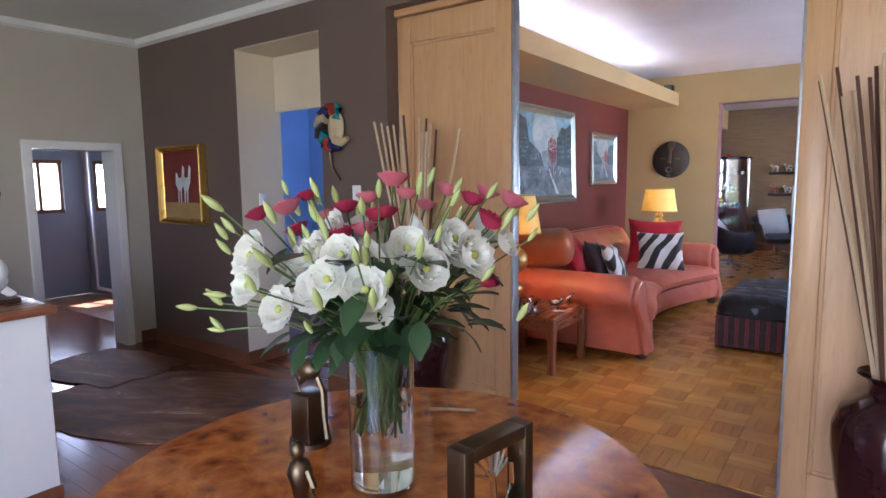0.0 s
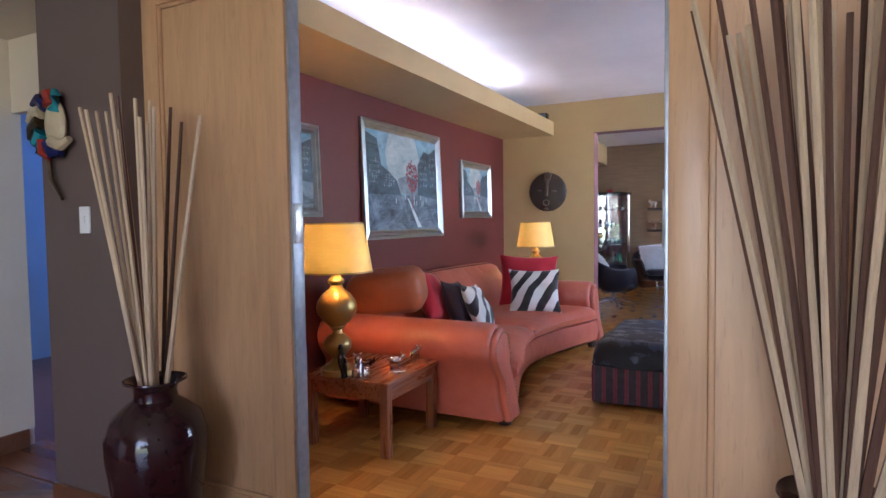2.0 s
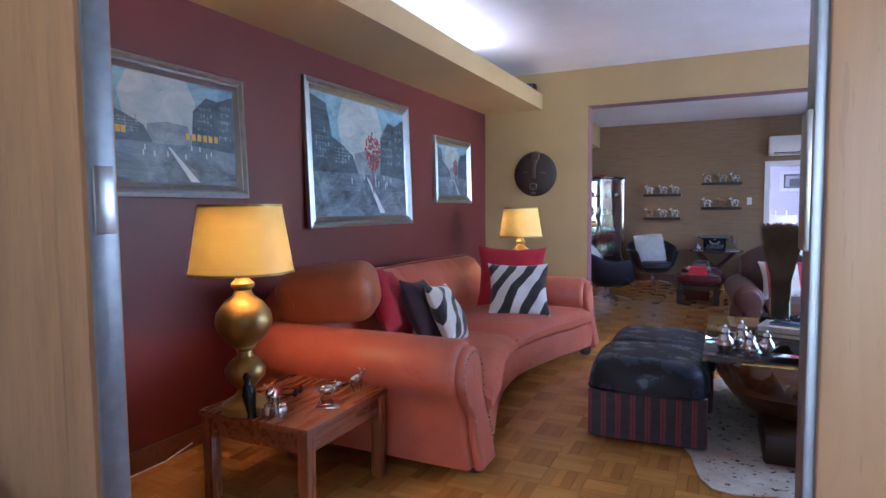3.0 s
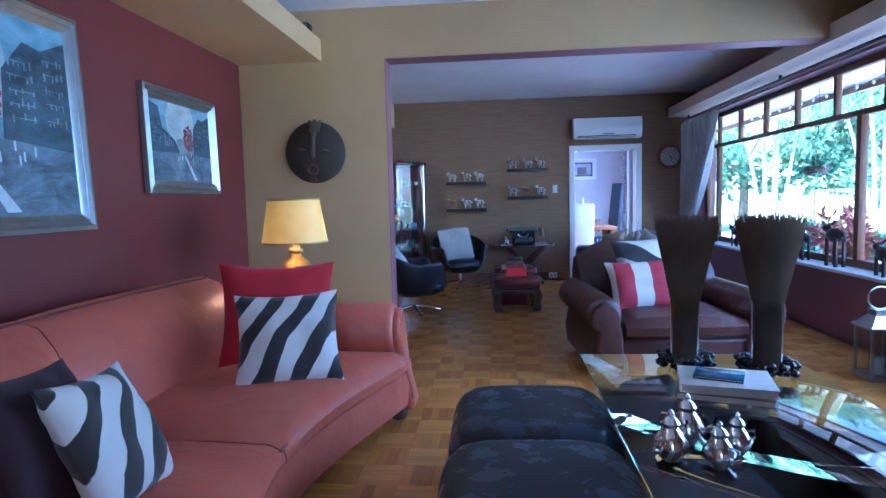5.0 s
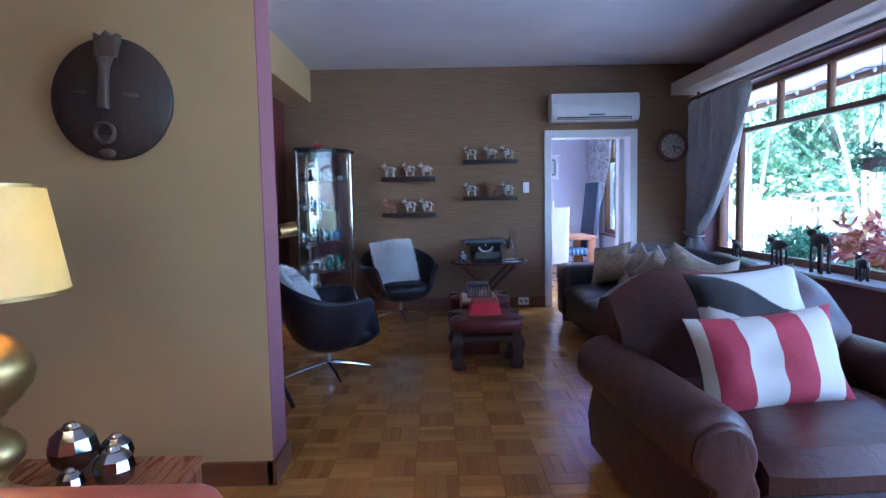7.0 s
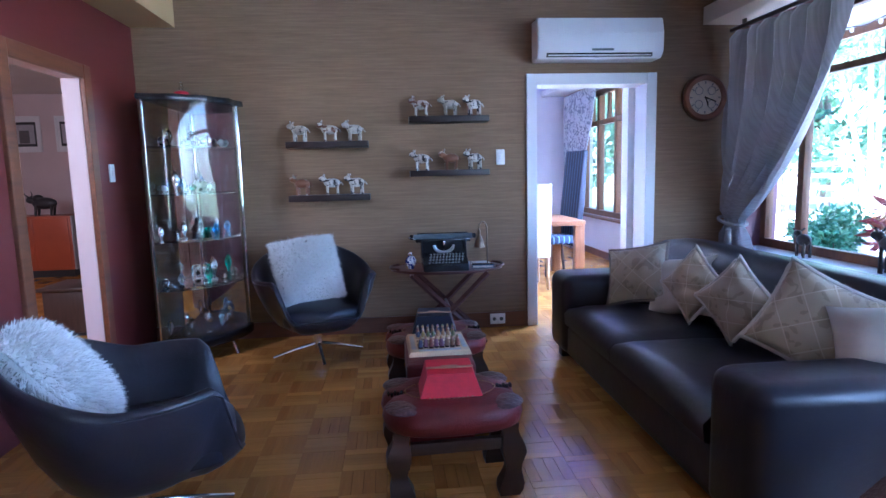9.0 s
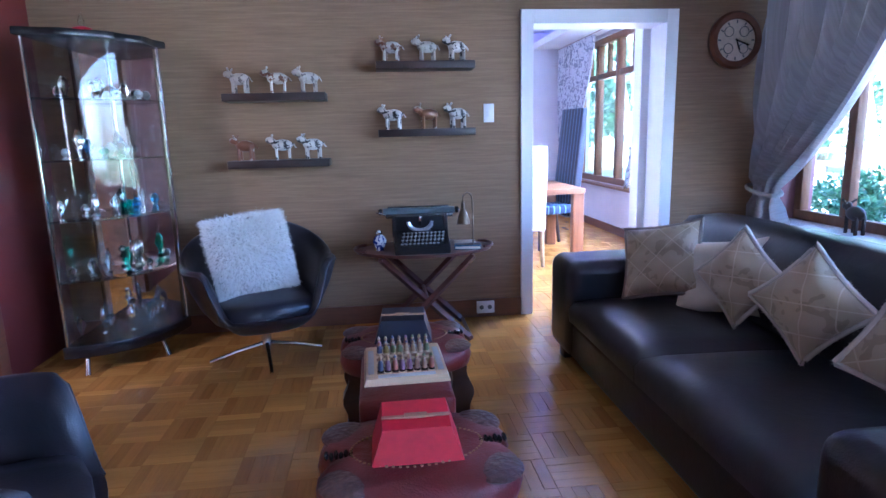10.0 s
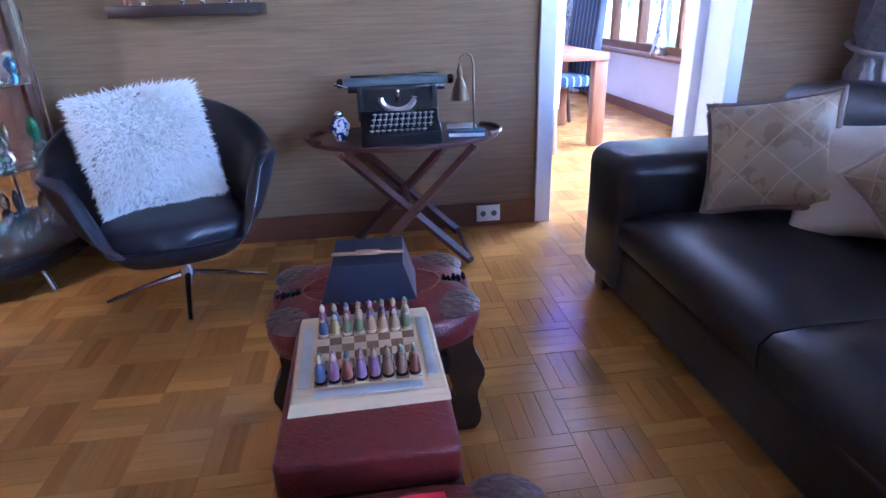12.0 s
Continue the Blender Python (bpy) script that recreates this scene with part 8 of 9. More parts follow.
def stripe_mat(name, base, lines, scale, axis):
    m = Mat(name, 0.7)
    sep = m.n("ShaderNodeSeparateXYZ")
    m.link(m.tc.outputs["Object"], sep.inputs[0])
    w = m.math("FRACT", m.math("MULTIPLY", sep.outputs[axis], scale))
    m.color(m.mix(base, lines, m.math("GREATER_THAN", w, 0.78)))
    return m.bump(m.noise(320.0, 2), 0.25, 0.002).mat


M_NAVYSTRIPE = stripe_mat("navy_striped_cloth", (0.020, 0.024, 0.045), (0.10, 0.15, 0.24), 16.0, 0)
M_SEATSTRIPE = stripe_mat("blue_striped_seat_cloth", (0.025, 0.04, 0.10), (0.22, 0.36, 0.55), 14.0, 1)
M_CREAMLEATHER = leather("white_chair_leather", (0.72, 0.72, 0.70), 0.4, 0.08, 0.05)
M_DARKLEG = wood("dark_chair_leg", (0.05, 0.03, 0.025), 0.35, 1.0, "z")
M_PALELEG = wood("pale_chair_leg", (0.50, 0.33, 0.18), 0.4, 1.0, "z")
M_TABLEWOOD = wood("dining_table_wood", (0.30, 0.13, 0.06), 0.3, 1.0, "x")
M_TABLELEG = wood("dining_table_leg_wood", (0.30, 0.13, 0.06), 0.3, 1.0, "z")


def highback(label, m, cloth_mat, seat_mat, leg_mat, h, w, lean):
    """An upholstered dining chair: its back leans towards +y, its seat reaches to -y."""
    c = thing("dining_chair", label, "chair", m, "dining chairs")
    part("seat", Bm().box((-w / 2, -0.42, 0.40), (w / 2, 0.03, 0.50), 0.03), seat_mat, c)
    back = [(0.0, 0.36), (0.07, 0.36), (0.09 + lean * 0.5, 0.9), (0.08 + lean, h), (0.02 + lean, h), (0.0 + lean * 0.3, 0.75)]
    part("backrest", Bm().prism(back, -w / 2, w / 2, "x", 0.018), cloth_mat, c)
    for x in (-w / 2 + 0.03, w / 2 - 0.03):
        part("leg", Bm().tube([(x, -0.38, 0.41), (x, -0.39, 0.0)], 0.024, 8, None, 0.018), leg_mat, c)
        part("leg", Bm().tube([(x, 0.03, 0.37), (x, 0.08, 0.0)], 0.024, 8, None, 0.018), leg_mat, c)
    return c


highback("tall navy striped high-back chair with a blue striped seat", pose(1.80, 14.62, 0, 0, 0, -78), M_NAVYSTRIPE, M_SEATSTRIPE, M_DARKLEG, 1.56, 0.46, 0.10)
highback("white leather high-back chair with pale wooden legs at the dining table", pose(1.07, 13.62, 0, 0, 0, 180), M_CREAMLEATHER, M_CREAMLEATHER, M_PALELEG, 1.18, 0.46, 0.05)
t = thing("dining_table", "thick brown wooden dining table set with candlesticks", "table", pose(0, 0.58, 0))
part("tabletop", Bm().box((-0.2, 13.15, 0.69), (1.76, 14.22, 0.745), 0.008), M_TABLEWOOD, t)
part("apron", Bm().prism([(0.0, 0.69), (0.0, 0.60), (0.25, 0.64), (1.35, 0.64), (1.60, 0.60), (1.60, 0.69)], 14.14, 14.17, "y"), M_TABLEWOOD, t)
for x in (-0.1, 1.70):
    for y in (13.22, 14.16):
        part("leg", Bm().box((x - 0.055, y - 0.05, 0), (x + 0.055, y + 0.05, 0.69), 0.006), M_TABLELEG, t)
M_PEWTER = metal("pewter", (0.62, 0.62, 0.64), 0.25)
M_WAX = plain("white_wax", (0.8, 0.8, 0.78), 0.5)
for x, y in ((1.02, 14.33), (1.20, 14.20)):
    c = thing("candlestick", "silver candlestick with a white candle on the dining table", "candlestick", pose(x, y, 0.746), "candlesticks")
    part("stem", Bm().lathe([(0.05, 0), (0.05, 0.01), (0.015, 0.03), (0.012, 0.12), (0.022, 0.15), (0.012, 0.18), (0.012, 0.30), (0.035, 0.32), (0.035, 0.33)], 16), M_PEWTER, c)
    part("candle", Bm().lathe([(0.012, 0.33), (0.012, 0.52), (0.004, 0.525)], 12), M_WAX, c)
solo("sill_vase", Bm().lathe([(0.075, 0), (0.08, 0.01), (0.055, 0.16), (0.028, 0.34), (0.022, 0.42), (0.034, 0.50), (0.030, 0.50)], 24), M_PEWTER, "tall slender silver vase on the dining room sill", "vase", pose(2.66, 14.72, 0.616))
solo("fruit_bowl", Bm().lathe([(0.05, 0), (0.05, 0.01), (0.12, 0.06), (0.16, 0.11), (0.15, 0.11), (0.04, 0.03)], 24, None, False), M_PEWTER, "silver bowl on the dining table", "bowl", pose(1.42, 14.48, 0.746))
M_PICDARK = plain("dark_print", (0.12, 0.11, 0.12), 0.4)
M_PICGREY = plain("grey_print", (0.42, 0.40, 0.44), 0.4)
M_BLACKWOOD = plain("black_frame_lacquer", (0.03, 0.03, 0.035), 0.3)


def framed(x, y, z, w, h, label):
    """A framed print on a wall that faces -y."""
    p = thing("picture", label, "picture", pose(x, y, z), "framed prints")
    part("mount", Bm().box((-w / 2, -0.012, -h / 2), (w / 2, 0, h / 2)), M_WHITE, p)
    part("inner_border", Bm().box((-w * 0.40, -0.016, -h * 0.38), (w * 0.40, -0.0125, h * 0.38)), M_BLACKWOOD, p)
    part("print", Bm().box((-w * 0.34, -0.020, -h * 0.30), (w * 0.34, -0.0165, h * 0.30)), M_PICGREY, p)
    part("print_shape", Bm().box((-w * 0.2, -0.022, -h * 0.28), (w * 0.16, -0.0205, h * 0.12), 0.0005), M_PICDARK, p)
    for x0, x1, z0, z1 in ((-w / 2 - 0.03, w / 2 + 0.03, h / 2, h / 2 + 0.03), (-w / 2 - 0.03, w / 2 + 0.03, -h / 2 - 0.03, -h / 2), (-w / 2 - 0.03, -w / 2, -h / 2, h / 2), (w / 2, w / 2 + 0.03, -h / 2, h / 2)):
        part("frame_bar", Bm().box((x0, -0.03, z0), (x1, 0, z1), 0.003), M_BLACKWOOD if z1 - z0 > 1 else M_WHITE, p)
    return p


framed(1.62, 17.295, 1.96, 0.60, 0.44, "black and white framed print with wide mount")

# ---- study ----
M_RUSTLACQ = leather("rust_lacquer", (0.42, 0.085, 0.03), 0.3, 0.02, 0.1)
M_GREYSIDE = plain("grey_laminate", (0.34, 0.33, 0.36), 0.4)
c = thing("low_cabinet", "rust red low cabinet with a grey side on dark legs", "cabinet")
part("body", Bm().box((-6.35, 15.8, 0.10), (-4.90, 16.3, 0.86), 0.008), M_RUSTLACQ, c)
for x in (-6.33, -5.85, -5.37):
    part("door", Bm().box((x, 15.785, 0.14), (x + 0.44, 15.799, 0.83), 0.004), M_RUSTLACQ, c)
part("side_panel", Bm().box((-4.899, 15.8, 0.10), (-4.875, 16.3, 0.86), 0.004), M_GREYSIDE, c)
part("plinth", Bm().box((-6.30, 15.84, 0), (-4.93, 16.26, 0.10)), M_BLACKWOOD, c)
b = Bm()
b.ball((0, 0, 0.17), 0.1, None, 16, 10, (1.7, 0.7, 0.85)).ball((0.17, 0, 0.22), 0.06, None, 12, 8, (1.3, 0.8, 0.9)).ball((0.08, 0, 0.23), 0.08, None, 12, 8, (1, 0.7, 0.8))
for x in (-0.11, 0.10):
    for y in (-0.04, 0.04):
        b.tube([(x, y, 0.14), (x + 0.015, y, 0.0)], 0.022, 8, None, 0.015)
for s in (-1, 1):
    b.tube([(0.19, 0.03 * s, 0.26), (0.2, 0.08 * s, 0.29), (0.22, 0.09 * s, 0.34)], 0.011, 6, None, 0.004)
solo("bull_sculpture", b, M_BLACKWOOD, "small dark bull sculpture standing on the low cabinet", "sculpture", pose(-5.32, 16.0, 0.862, 0, 0, 180))
framed(-6.15, 17.195, 2.08, 0.42, 0.50, "dark framed print on the study wall")
framed(-5.45, 17.195, 2.08, 0.42, 0.50, "dark framed print on the study wall")
s = thing("side_box", "small dark wooden box table by the study door", "side table")
part("body", Bm().box((-3.45, 12.42, 0.03), (-2.98, 12.85, 0.40), 0.01), M_DARKLEG, s)
part("top", Bm().box((-3.48, 12.39, 0.40), (-2.95, 12.88, 0.43), 0.006), M_DARKLEG, s)
part("plinth", Bm().box((-3.43, 12.44, 0), (-3.0, 12.83, 0.03)), M_BLACKWOOD, s)
solo("glass_ornament", Bm().lathe([(0.05, 0), (0.055, 0.01), (0.02, 0.04), (0.045, 0.09), (0.05, 0.14), (0.02, 0.17), (0.025, 0.19)], 20), M_GLASS, "small clear glass ornament on the dark box table", "ornament", pose(-3.12, 12.6, 0.431))
structure("trim_study_reveal", Bm().box((-2.524, 11.262, 0), (-2.412, 11.338, 2.056)).box((-2.524, 10.424, 0), (-2.412, 10.50, 2.056)).box((-2.524, 10.50, 1.985), (-2.412, 11.262, 2.056)), M_LILAC, "pale pink painted inner lining of the study doorway", "trim")

# ---- garden outside the long window ----
rg = random.Random(11)


def speckle(name, stops, scale, rough=0.8, bumps=0.4, bscale=40.0):
    m = Mat(name, rough)
    m.color(m.ramp(m.noise(scale, 6, 0.65), stops))
    return m.bump(m.noise(bscale, 4), bumps, 0.02).mat


def leaf_mat(name, dark, light, rough=0.45):
    m = Mat(name, rough)
    m.color(m.ramp(m.island(), [(0.0, dark), (0.6, tuple((a + b) / 2 for a, b in zip(dark, light))), (1.0, light)]))
    m.b.inputs["Subsurface Weight"].default_value = 0.0
    return m.mat


M_LAWN = speckle("sunlit_lawn", [(0.3, (0.20, 0.26, 0.12)), (0.7, (0.38, 0.44, 0.24))], 3.0)
M_PAVE = speckle("pale_paving", [(0.3, (0.60, 0.58, 0.55)), (0.7, (0.76, 0.75, 0.72))], 1.2, 0.7, 0.15)
M_BUSH = leaf_mat("round_bush_leaf", (0.068, 0.208, 0.105), (0.216, 0.442, 0.21))
M_CROTON = leaf_mat("croton_leaf", (0.28, 0.03, 0.05), (0.42, 0.20, 0.06))
M_FROND = leaf_mat("palm_frond_leaf", (0.081, 0.182, 0.088), (0.27, 0.468, 0.21))
M_FAR = leaf_mat("far_tree_leaf", (0.068, 0.143, 0.088), (0.216, 0.364, 0.193))
M_STEM = wood("pale_palm_stem", (0.42, 0.38, 0.28), 0.7, 1.0, "z")
M_BARK = speckle("grey_bark", [(0.3, (0.16, 0.12, 0.09)), (0.7, (0.30, 0.25, 0.20))], 9.0, 0.9, 0.6)
structure("ground", Bm().box((2.9, -160, -0.6), (260, 260, -0.32)).box((-260, -160, -0.6), (2.9, -4.9, -0.33)).box((-260, 17.5, -0.6), (2.9, 260, -0.33)).box((-260, -4.9, -0.6), (-9.2, 17.5, -0.33)), M_LAWN, "sunlit lawn reaching far from the house", "ground")
structure("pavement", Bm().box((2.9, -3.0, -0.32), (17.0, 24.0, -0.17), 0.02), M_PAVE, "pale sunlit paved terrace", "pavement")
b = Bm()
b.box((2.9, -4.8, 2.70), (4.35, 17.4, 2.76))
structure("roof_eave", b, M_WHITE, "white boarded eave over the terrace", "eave")
structure("trim_fascia", Bm().box((4.35, -4.8, 2.62), (4.40, 17.4, 2.86)), M_WINWOOD, "dark wooden fascia board of the eave", "trim")
# out of view, added so that no sun gets in over the ceilings
structure("roof", Bm().prism([(-9.3, 3.3), (4.45, 2.87), (4.45, 2.95), (-9.3, 3.42)], -4.9, 17.5, "y"), M_BARK, "unseen dark roof added over the house to keep the sun out", "roof")
l = thing("string_lights", "string of small fairy lights hung under the eave", "string lights")
part("cable", Bm().tube([(4.2, 4 + 0.35 * i, 2.697 - 0.05 * (i % 2)) for i in range(30)], 0.005, 5), M_BLACKWOOD, l)
for i in range(29):
    part("bulb", Bm().ball((4.2, 4.17 + 0.35 * i, 2.645), 0.02, None, 8, 6, (1, 1, 1.5)), M_WHITE, l)


def leaves(count, place, size, ratio, rnd, droop=0.3):
    """Many small folded leaves; place() gives a point and an outward direction."""
    vs, fs = [], []
    for _ in range(count):
        p, d = place()
        d = (Vector(d) + Vector((rnd.uniform(-0.6, 0.6), rnd.uniform(-0.6, 0.6), rnd.uniform(-0.6, 0.4)))).normalized()
        side = d.cross(Vector((rnd.uniform(-1, 1), rnd.uniform(-1, 1), rnd.uniform(-1, 1)))).normalized()
        n = d.cross(side)
        L = size * rnd.uniform(0.6, 1.3)
        w = L * ratio
        q = Vector(p)
        i = len(vs)
        vs += [q, q + d * L * 0.45 + side * w + n * w * 0.3, q + d * L * 0.45 - side * w + n * w * 0.3, q + d * L - n * L * droop * 0.3]
        vs += [q + d * L * 0.45]
        fs += [(i, i + 1, i + 4), (i, i + 4, i + 2), (i + 1, i + 3, i + 4), (i + 4, i + 3, i + 2)]
    me = bpy.data.meshes.new("leaves")
    me.from_pydata([tuple(v) for v in vs], [], fs)
    return me


def leafy(name, me, mat, parent):
    me.materials.append(mat)
    o = new(name, me)
    o.parent = parent
    return o


def clumped(clumps, rnd):
    def place():
        c, r = rnd.choice(clumps)
        v = Vector((rnd.gauss(0, 1), rnd.gauss(0, 1), rnd.gauss(0, 0.8))).normalized()
        return Vector(c) + v * r * rnd.uniform(0.55, 1.05), v
    return place


def bush(name, label, x, y, r, h, mat, count, size, ratio):
    o = thing(name, label, "bush", pose(x, y, -0.18))
    clumps = [((rg.uniform(-r, r) * 0.6, rg.uniform(-r, r) * 0.6, h * rg.uniform(0.3, 0.75)), r * rg.uniform(0.35, 0.5)) for _ in range(16)]
    for c, k in clumps[:7]:
        part("stem", Bm().tube([(0, 0, 0), (c[0] * 0.5, c[1] * 0.5, c[2] * 0.6), c], 0.014, 5, None, 0.006), M_BARK, o)
    leafy("crown", leaves(count, clumped(clumps, rg), size, ratio, rg), mat, o)
    return o


bush("bush", "low round green bush at the edge of the terrace", 4.95, 13.95, 0.50, 1.05, M_BUSH, 2600, 0.075, 0.32)
bush("bush", "low round green bush at the edge of the terrace", 5.75, 13.2, 0.45, 0.95, M_BUSH, 2000, 0.075, 0.32)
bush("croton_bush", "red and orange leaved croton bush on the terrace", 5.35, 13.15, 0.34, 1.35, M_CROTON, 420, 0.20, 0.16)
bush("croton_bush", "red and orange leaved croton bush on the terrace", 5.0, 12.2, 0.30, 1.15, M_CROTON, 360, 0.19, 0.16)
bush("bush", "dark low shrub under the window", 3.75, 11.2, 0.34, 0.85, M_BUSH, 1300, 0.07, 0.3)


def palm(x, y, stems, height):
    o = thing("palm_clump", "clump of slender pale-stemmed palms with drooping fronds", "palm", pose(x, y, -0.33), "palms")
    vs = []
    for _ in range(stems):
        a, s = rg.uniform(0, 6.28), rg.uniform(0.1, 0.35)
        h = height * rg.uniform(0.7, 1.1)
        lean = rg.uniform(0.2, 1.0)
        pts = [(math.cos(a) * (s + lean * (k / 5) ** 1.5), math.sin(a) * (s + lean * (k / 5) ** 1.5), h * k / 5) for k in range(6)]
        part("stem", Bm().tube(pts, 0.06, 8, None, 0.035), M_STEM, o)
        top = Vector(pts[-1])
        for k in range(11):
            th, L, up = 6.28 * k / 11 + rg.uniform(-0.3, 0.3), rg.uniform(1.3, 2.0), rg.uniform(0.2, 0.9)
            dr = Vector((math.cos(th), math.sin(th), 0))
            sd = Vector((-dr.y, dr.x, 0))
            for q in range(1, 15):
                u = q / 15
                p = top + dr * L * u + Vector((0, 0, up * u - 1.6 * u * u))
                for sg in (-1, 1):
                    vs.append((p, p + sd * sg * 0.34 * (1 - 0.6 * u) + dr * 0.16 - Vector((0, 0, 0.18)), p + dr * 0.05))
    me = bpy.data.meshes.new("fronds")
    me.from_pydata([tuple(v) for t3 in vs for v in t3], [], [(3 * i, 3 * i + 1, 3 * i + 2) for i in range(len(vs))])
    leafy("fronds", me, M_FROND, o)


palm(8.6, 17.4, 5, 4.2)
palm(7.2, 19.8, 5, 4.6)
palm(11.2, 15.2, 4, 4.0)
palm(6.2, 22.0, 4, 4.4)


def tree(x, y, h, r, count):
    o = thing("tree", "broad green garden tree beyond the terrace", "tree", pose(x, y, -0.33), "garden trees")
    part("trunk", Bm().tube([(0, 0, 0), (0.1, 0.05, h * 0.3), (0.0, 0.1, h * 0.6)], 0.22, 10, None, 0.10), M_BARK, o)
    clumps = []
    for k in range(13):
        a, u = rg.uniform(0, 6.28), rg.uniform(0.3, 1.0)
        c = (math.cos(a) * r * u, math.sin(a) * r * u, h * rg.uniform(0.28, 0.95))
        clumps.append((c, r * rg.uniform(0.25, 0.45)))
        part("limb", Bm().tube([(0, 0.08, h * 0.35), (c[0] * 0.5, c[1] * 0.5, (h * 0.4 + c[2]) / 2), c], 0.07, 6, None, 0.02), M_BARK, o)
    leafy("crown", leaves(count, clumped(clumps, rg), 0.32, 0.34, rg), M_FAR, o)


for x, y, h in ((15, 27, 7), (19, 22, 8), (10, 29, 7.5), (22, 17, 8), (14, 21.5, 6), (24, 29, 9), (5.5, 30, 7), (23, 12, 8), (18, 34, 10)):
    tree(x, y, h, 2.9, 3200)
# garden seat, urn and hanging basket
M_SEATWOOD = wood("weathered_bench_wood", (0.20, 0.16, 0.12), 0.7, 1.0, "y")
g = thing("garden_bench", "weathered wooden garden bench on the lawn", "bench", pose(8.6, 18.9, -0.17, 0, 0, 35))
for y in (-0.7, 0.7):
    part("leg", Bm().box((-0.28, y - 0.04, 0), (-0.2, y + 0.04, 1.5)), M_SEATWOOD, g)
    part("leg", Bm().box((0.2, y - 0.04, 0), (0.28, y + 0.04, 0.62)), M_SEATWOOD, g)
for k in range(4):
    part("seat_slat", Bm().box((-0.24 + k * 0.12, -0.72, 0.45), (-0.14 + k * 0.12, 0.72, 0.48)), M_SEATWOOD, g)
for z in (0.7, 0.95, 1.2, 1.42):
    part("back_slat", Bm().box((-0.27, -0.66, z), (-0.24, 0.66, z + 0.09)), M_SEATWOOD, g)
h = thing("hanging_basket", "hanging basket of trailing green leaves under the eave", "hanging basket", pose(3.74, 10.8, 1.62))
part("bowl", Bm().lathe([(0.04, -0.12), (0.12, -0.09), (0.17, 0.0), (0.18, 0.02), (0.16, 0.02), (0.10, -0.06)], 24, None, False), M_BARK, h)
for k in range(3):
    a = 2.1 * k
    part("chain", Bm().tube([(0.17 * math.cos(a), 0.17 * math.sin(a), 0.02), (0, 0, 0.45), (0, 0, 1.08)], 0.004, 5), M_BLACKWOOD, h)
leafy("foliage", leaves(260, clumped([((0.05, 0, 0.06), 0.14), ((-0.08, 0.05, 0.05), 0.12), ((0.02, -0.1, 0.0), 0.12)], rg), 0.07, 0.3, rg), M_BUSH, h)
u = solo("garden_urn", Bm().lathe([(0.16, 0), (0.16, 0.04), (0.06, 0.10), (0.08, 0.16), (0.22, 0.32), (0.26, 0.52), (0.30, 0.56), (0.24, 0.56), (0.20, 0.40)], 28), M_PAVE, "pale stone urn standing on the terrace", "urn", pose(6.1, 14.9, -0.17))

# ---- floors, laid piece by piece ----
SQ = 0.2047
floor_ob = bpy.data.objects["floor"]


def strip(vs, fs, x0, x1, y0, y1, z=0.0, g=0.0003, e=0.0005):
    """One wooden strip with eased edges, open below."""
    i = len(vs)
    x0, x1, y0, y1 = x0 + g * 0.5, x1 - g * 0.5, y0 + g * 0.5, y1 - g * 0.5
    vs += [(x0, y0, z - 0.007), (x1, y0, z - 0.007), (x1, y1, z - 0.007), (x0, y1, z - 0.007)]
    vs += [(x0 + e, y0 + e, z), (x1 - e, y0 + e, z), (x1 - e, y1 - e, z), (x0 + e, y1 - e, z)]
    fs.append((i + 4, i + 5, i + 6, i + 7))
    for k in range(4):
        j = (k + 1) % 4
        fs.append((i + k, i + j, i + 4 + j, i + 4 + k))


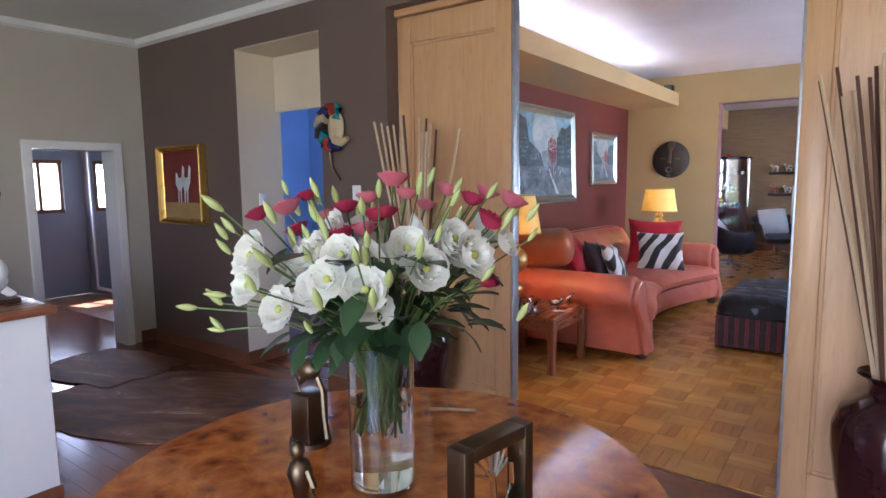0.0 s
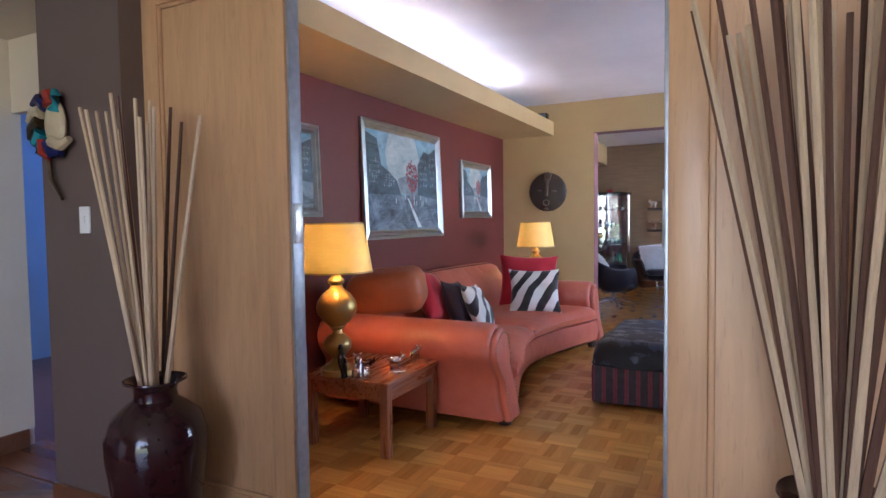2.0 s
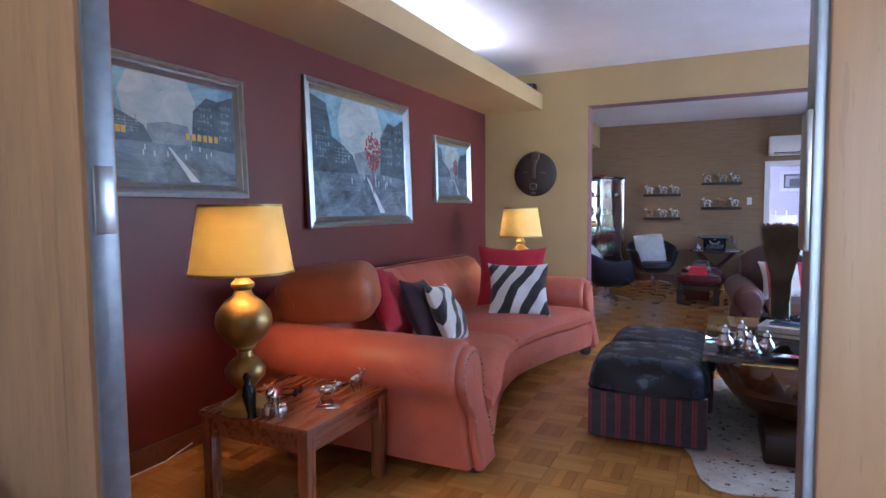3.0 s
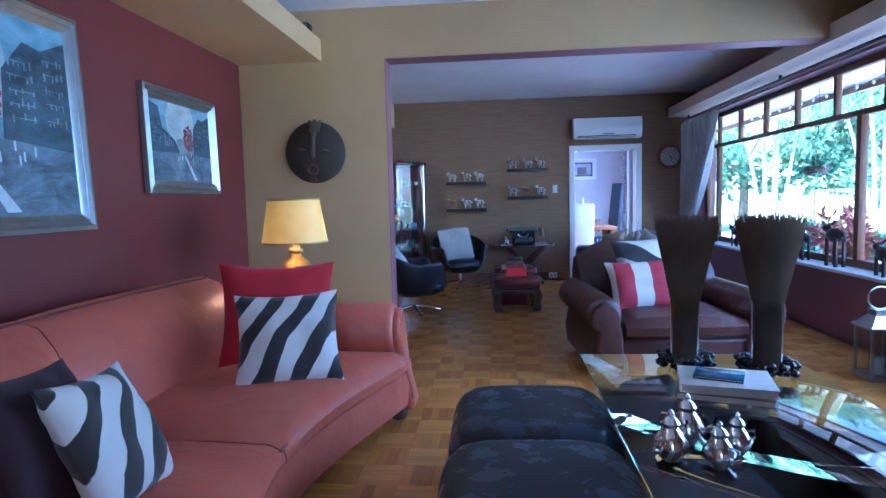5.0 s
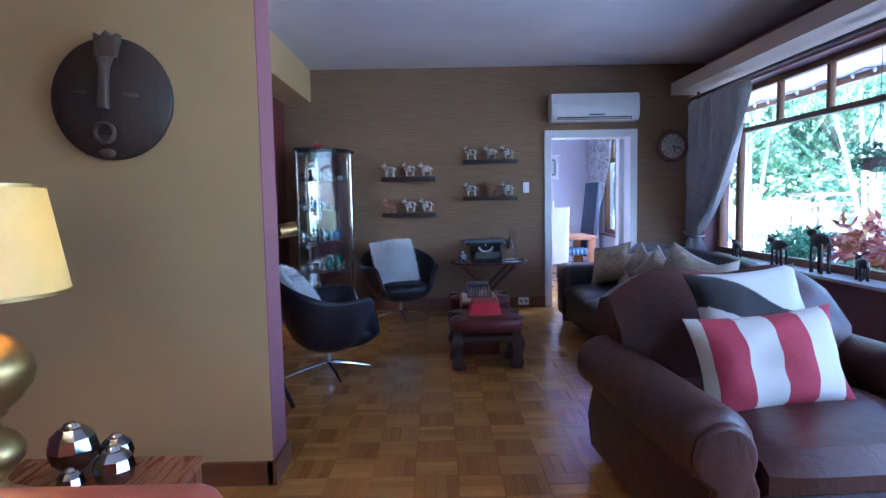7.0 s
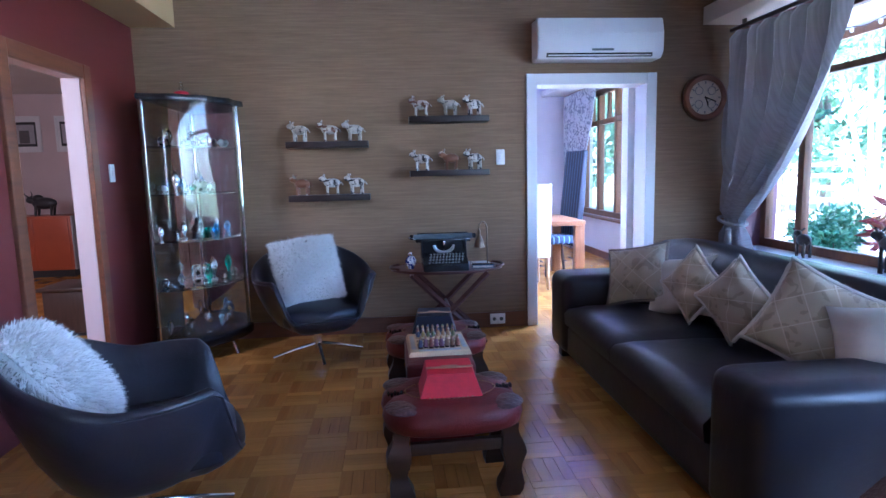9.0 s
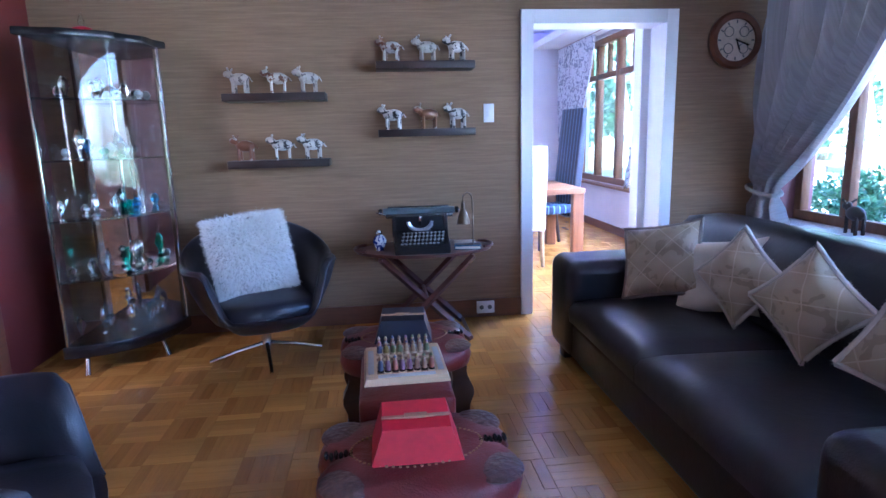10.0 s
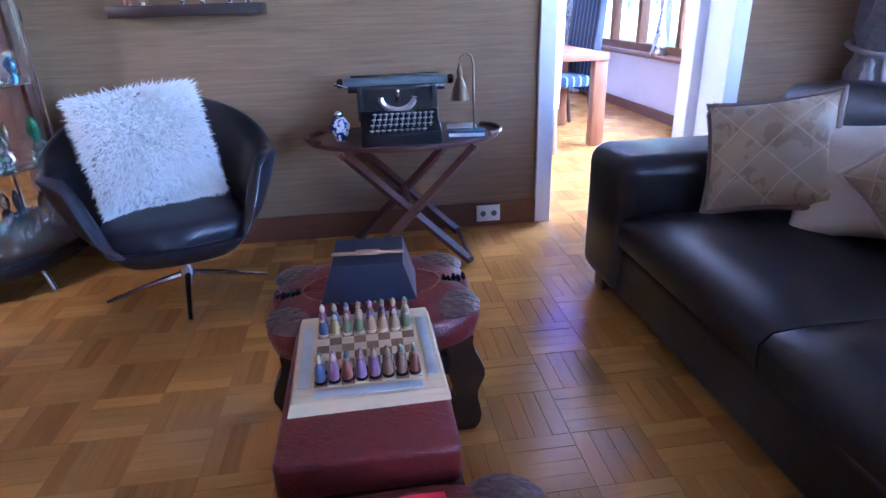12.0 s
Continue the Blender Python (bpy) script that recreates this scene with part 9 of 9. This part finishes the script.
def square(vs, fs, x, y, across):
    for k in range(4):
        a, b = k * SQ / 4, (k + 1) * SQ / 4
        z = -0.0004 * ((k * 7 + int(x * 31) + int(y * 17)) % 3)
        if across:
            strip(vs, fs, x, x + SQ, y + a, y + b, z)
        else:
            strip(vs, fs, x + a, x + b, y, y + SQ, z)


def sheet(name, vs, fs, mat):
    me = bpy.data.meshes.new(name)
    me.from_pydata(vs, [], fs)
    me.materials.append(mat)
    return me


tile_mesh = []
for across in (True, False):
    vs, fs = [], []
    square(vs, fs, 0, 0, across)
    tile_mesh.append(sheet("parquet_tile", vs, fs, M_PARQX if across else M_PARQY))
rest = {True: ([], []), False: ([], [])}
OX, OY = 0.10 - 40 * SQ, 1.56 - 0 * SQ
for i in range(0, 62):
    for j in range(0, 78):
        x, y = OX + i * SQ, OY + j * SQ
        cx, cy = x + SQ / 2, y + SQ / 2
        inside = (-2.75 < cx < 2.65 and cy < 7.9) or (-2.5 < cx < 2.65 and 7.8 < cy < 12.3) or (-1.0 < cx < 2.7 and 12.2 < cy < 17.25) or (-7.2 < cx < -2.45 and 9.3 < cy < 17.2)
        if not inside:
            continue
        across = (i + j) % 2 == 0
        if -1.35 < cx < 0.75 and 8.0 < cy < 11.6 and i >= 0 and (cx < 0.45 or cy < 10.2):
            t1 = new("parquet_tile", tile_mesh[0 if across else 1])
            t1.location = (x, y, 0)
            t1.parent = floor_ob
        else:
            square(*rest[across], x, y, across)
for across, mat in ((True, M_PARQX), (False, M_PARQY)):
    o = new("parquet_field", sheet("parquet_field", *rest[across], mat))
    o.parent = floor_ob
    o["kind"] = "stuff"
vs, fs = [], []
ry = random.Random(5)
for x_lo, x_hi, y_lo, y_hi in ((-8.3, 2.7, -4.6, 1.55), (-6.2, -2.87, 1.55, 4.4)):
    for r in range(int((y_hi - y_lo) / 0.09)):
        y = y_lo + r * 0.09
        x = x_lo - ry.uniform(0, 0.9)
        while x < x_hi:
            n = x + ry.uniform(0.6, 1.2)
            strip(vs, fs, max(x, x_lo), min(n, x_hi), y, y + 0.09)
            x = n
o = new("hall_planks", sheet("hall_planks", vs, fs, M_HALLX))
o.parent = floor_ob
o["kind"] = "stuff"
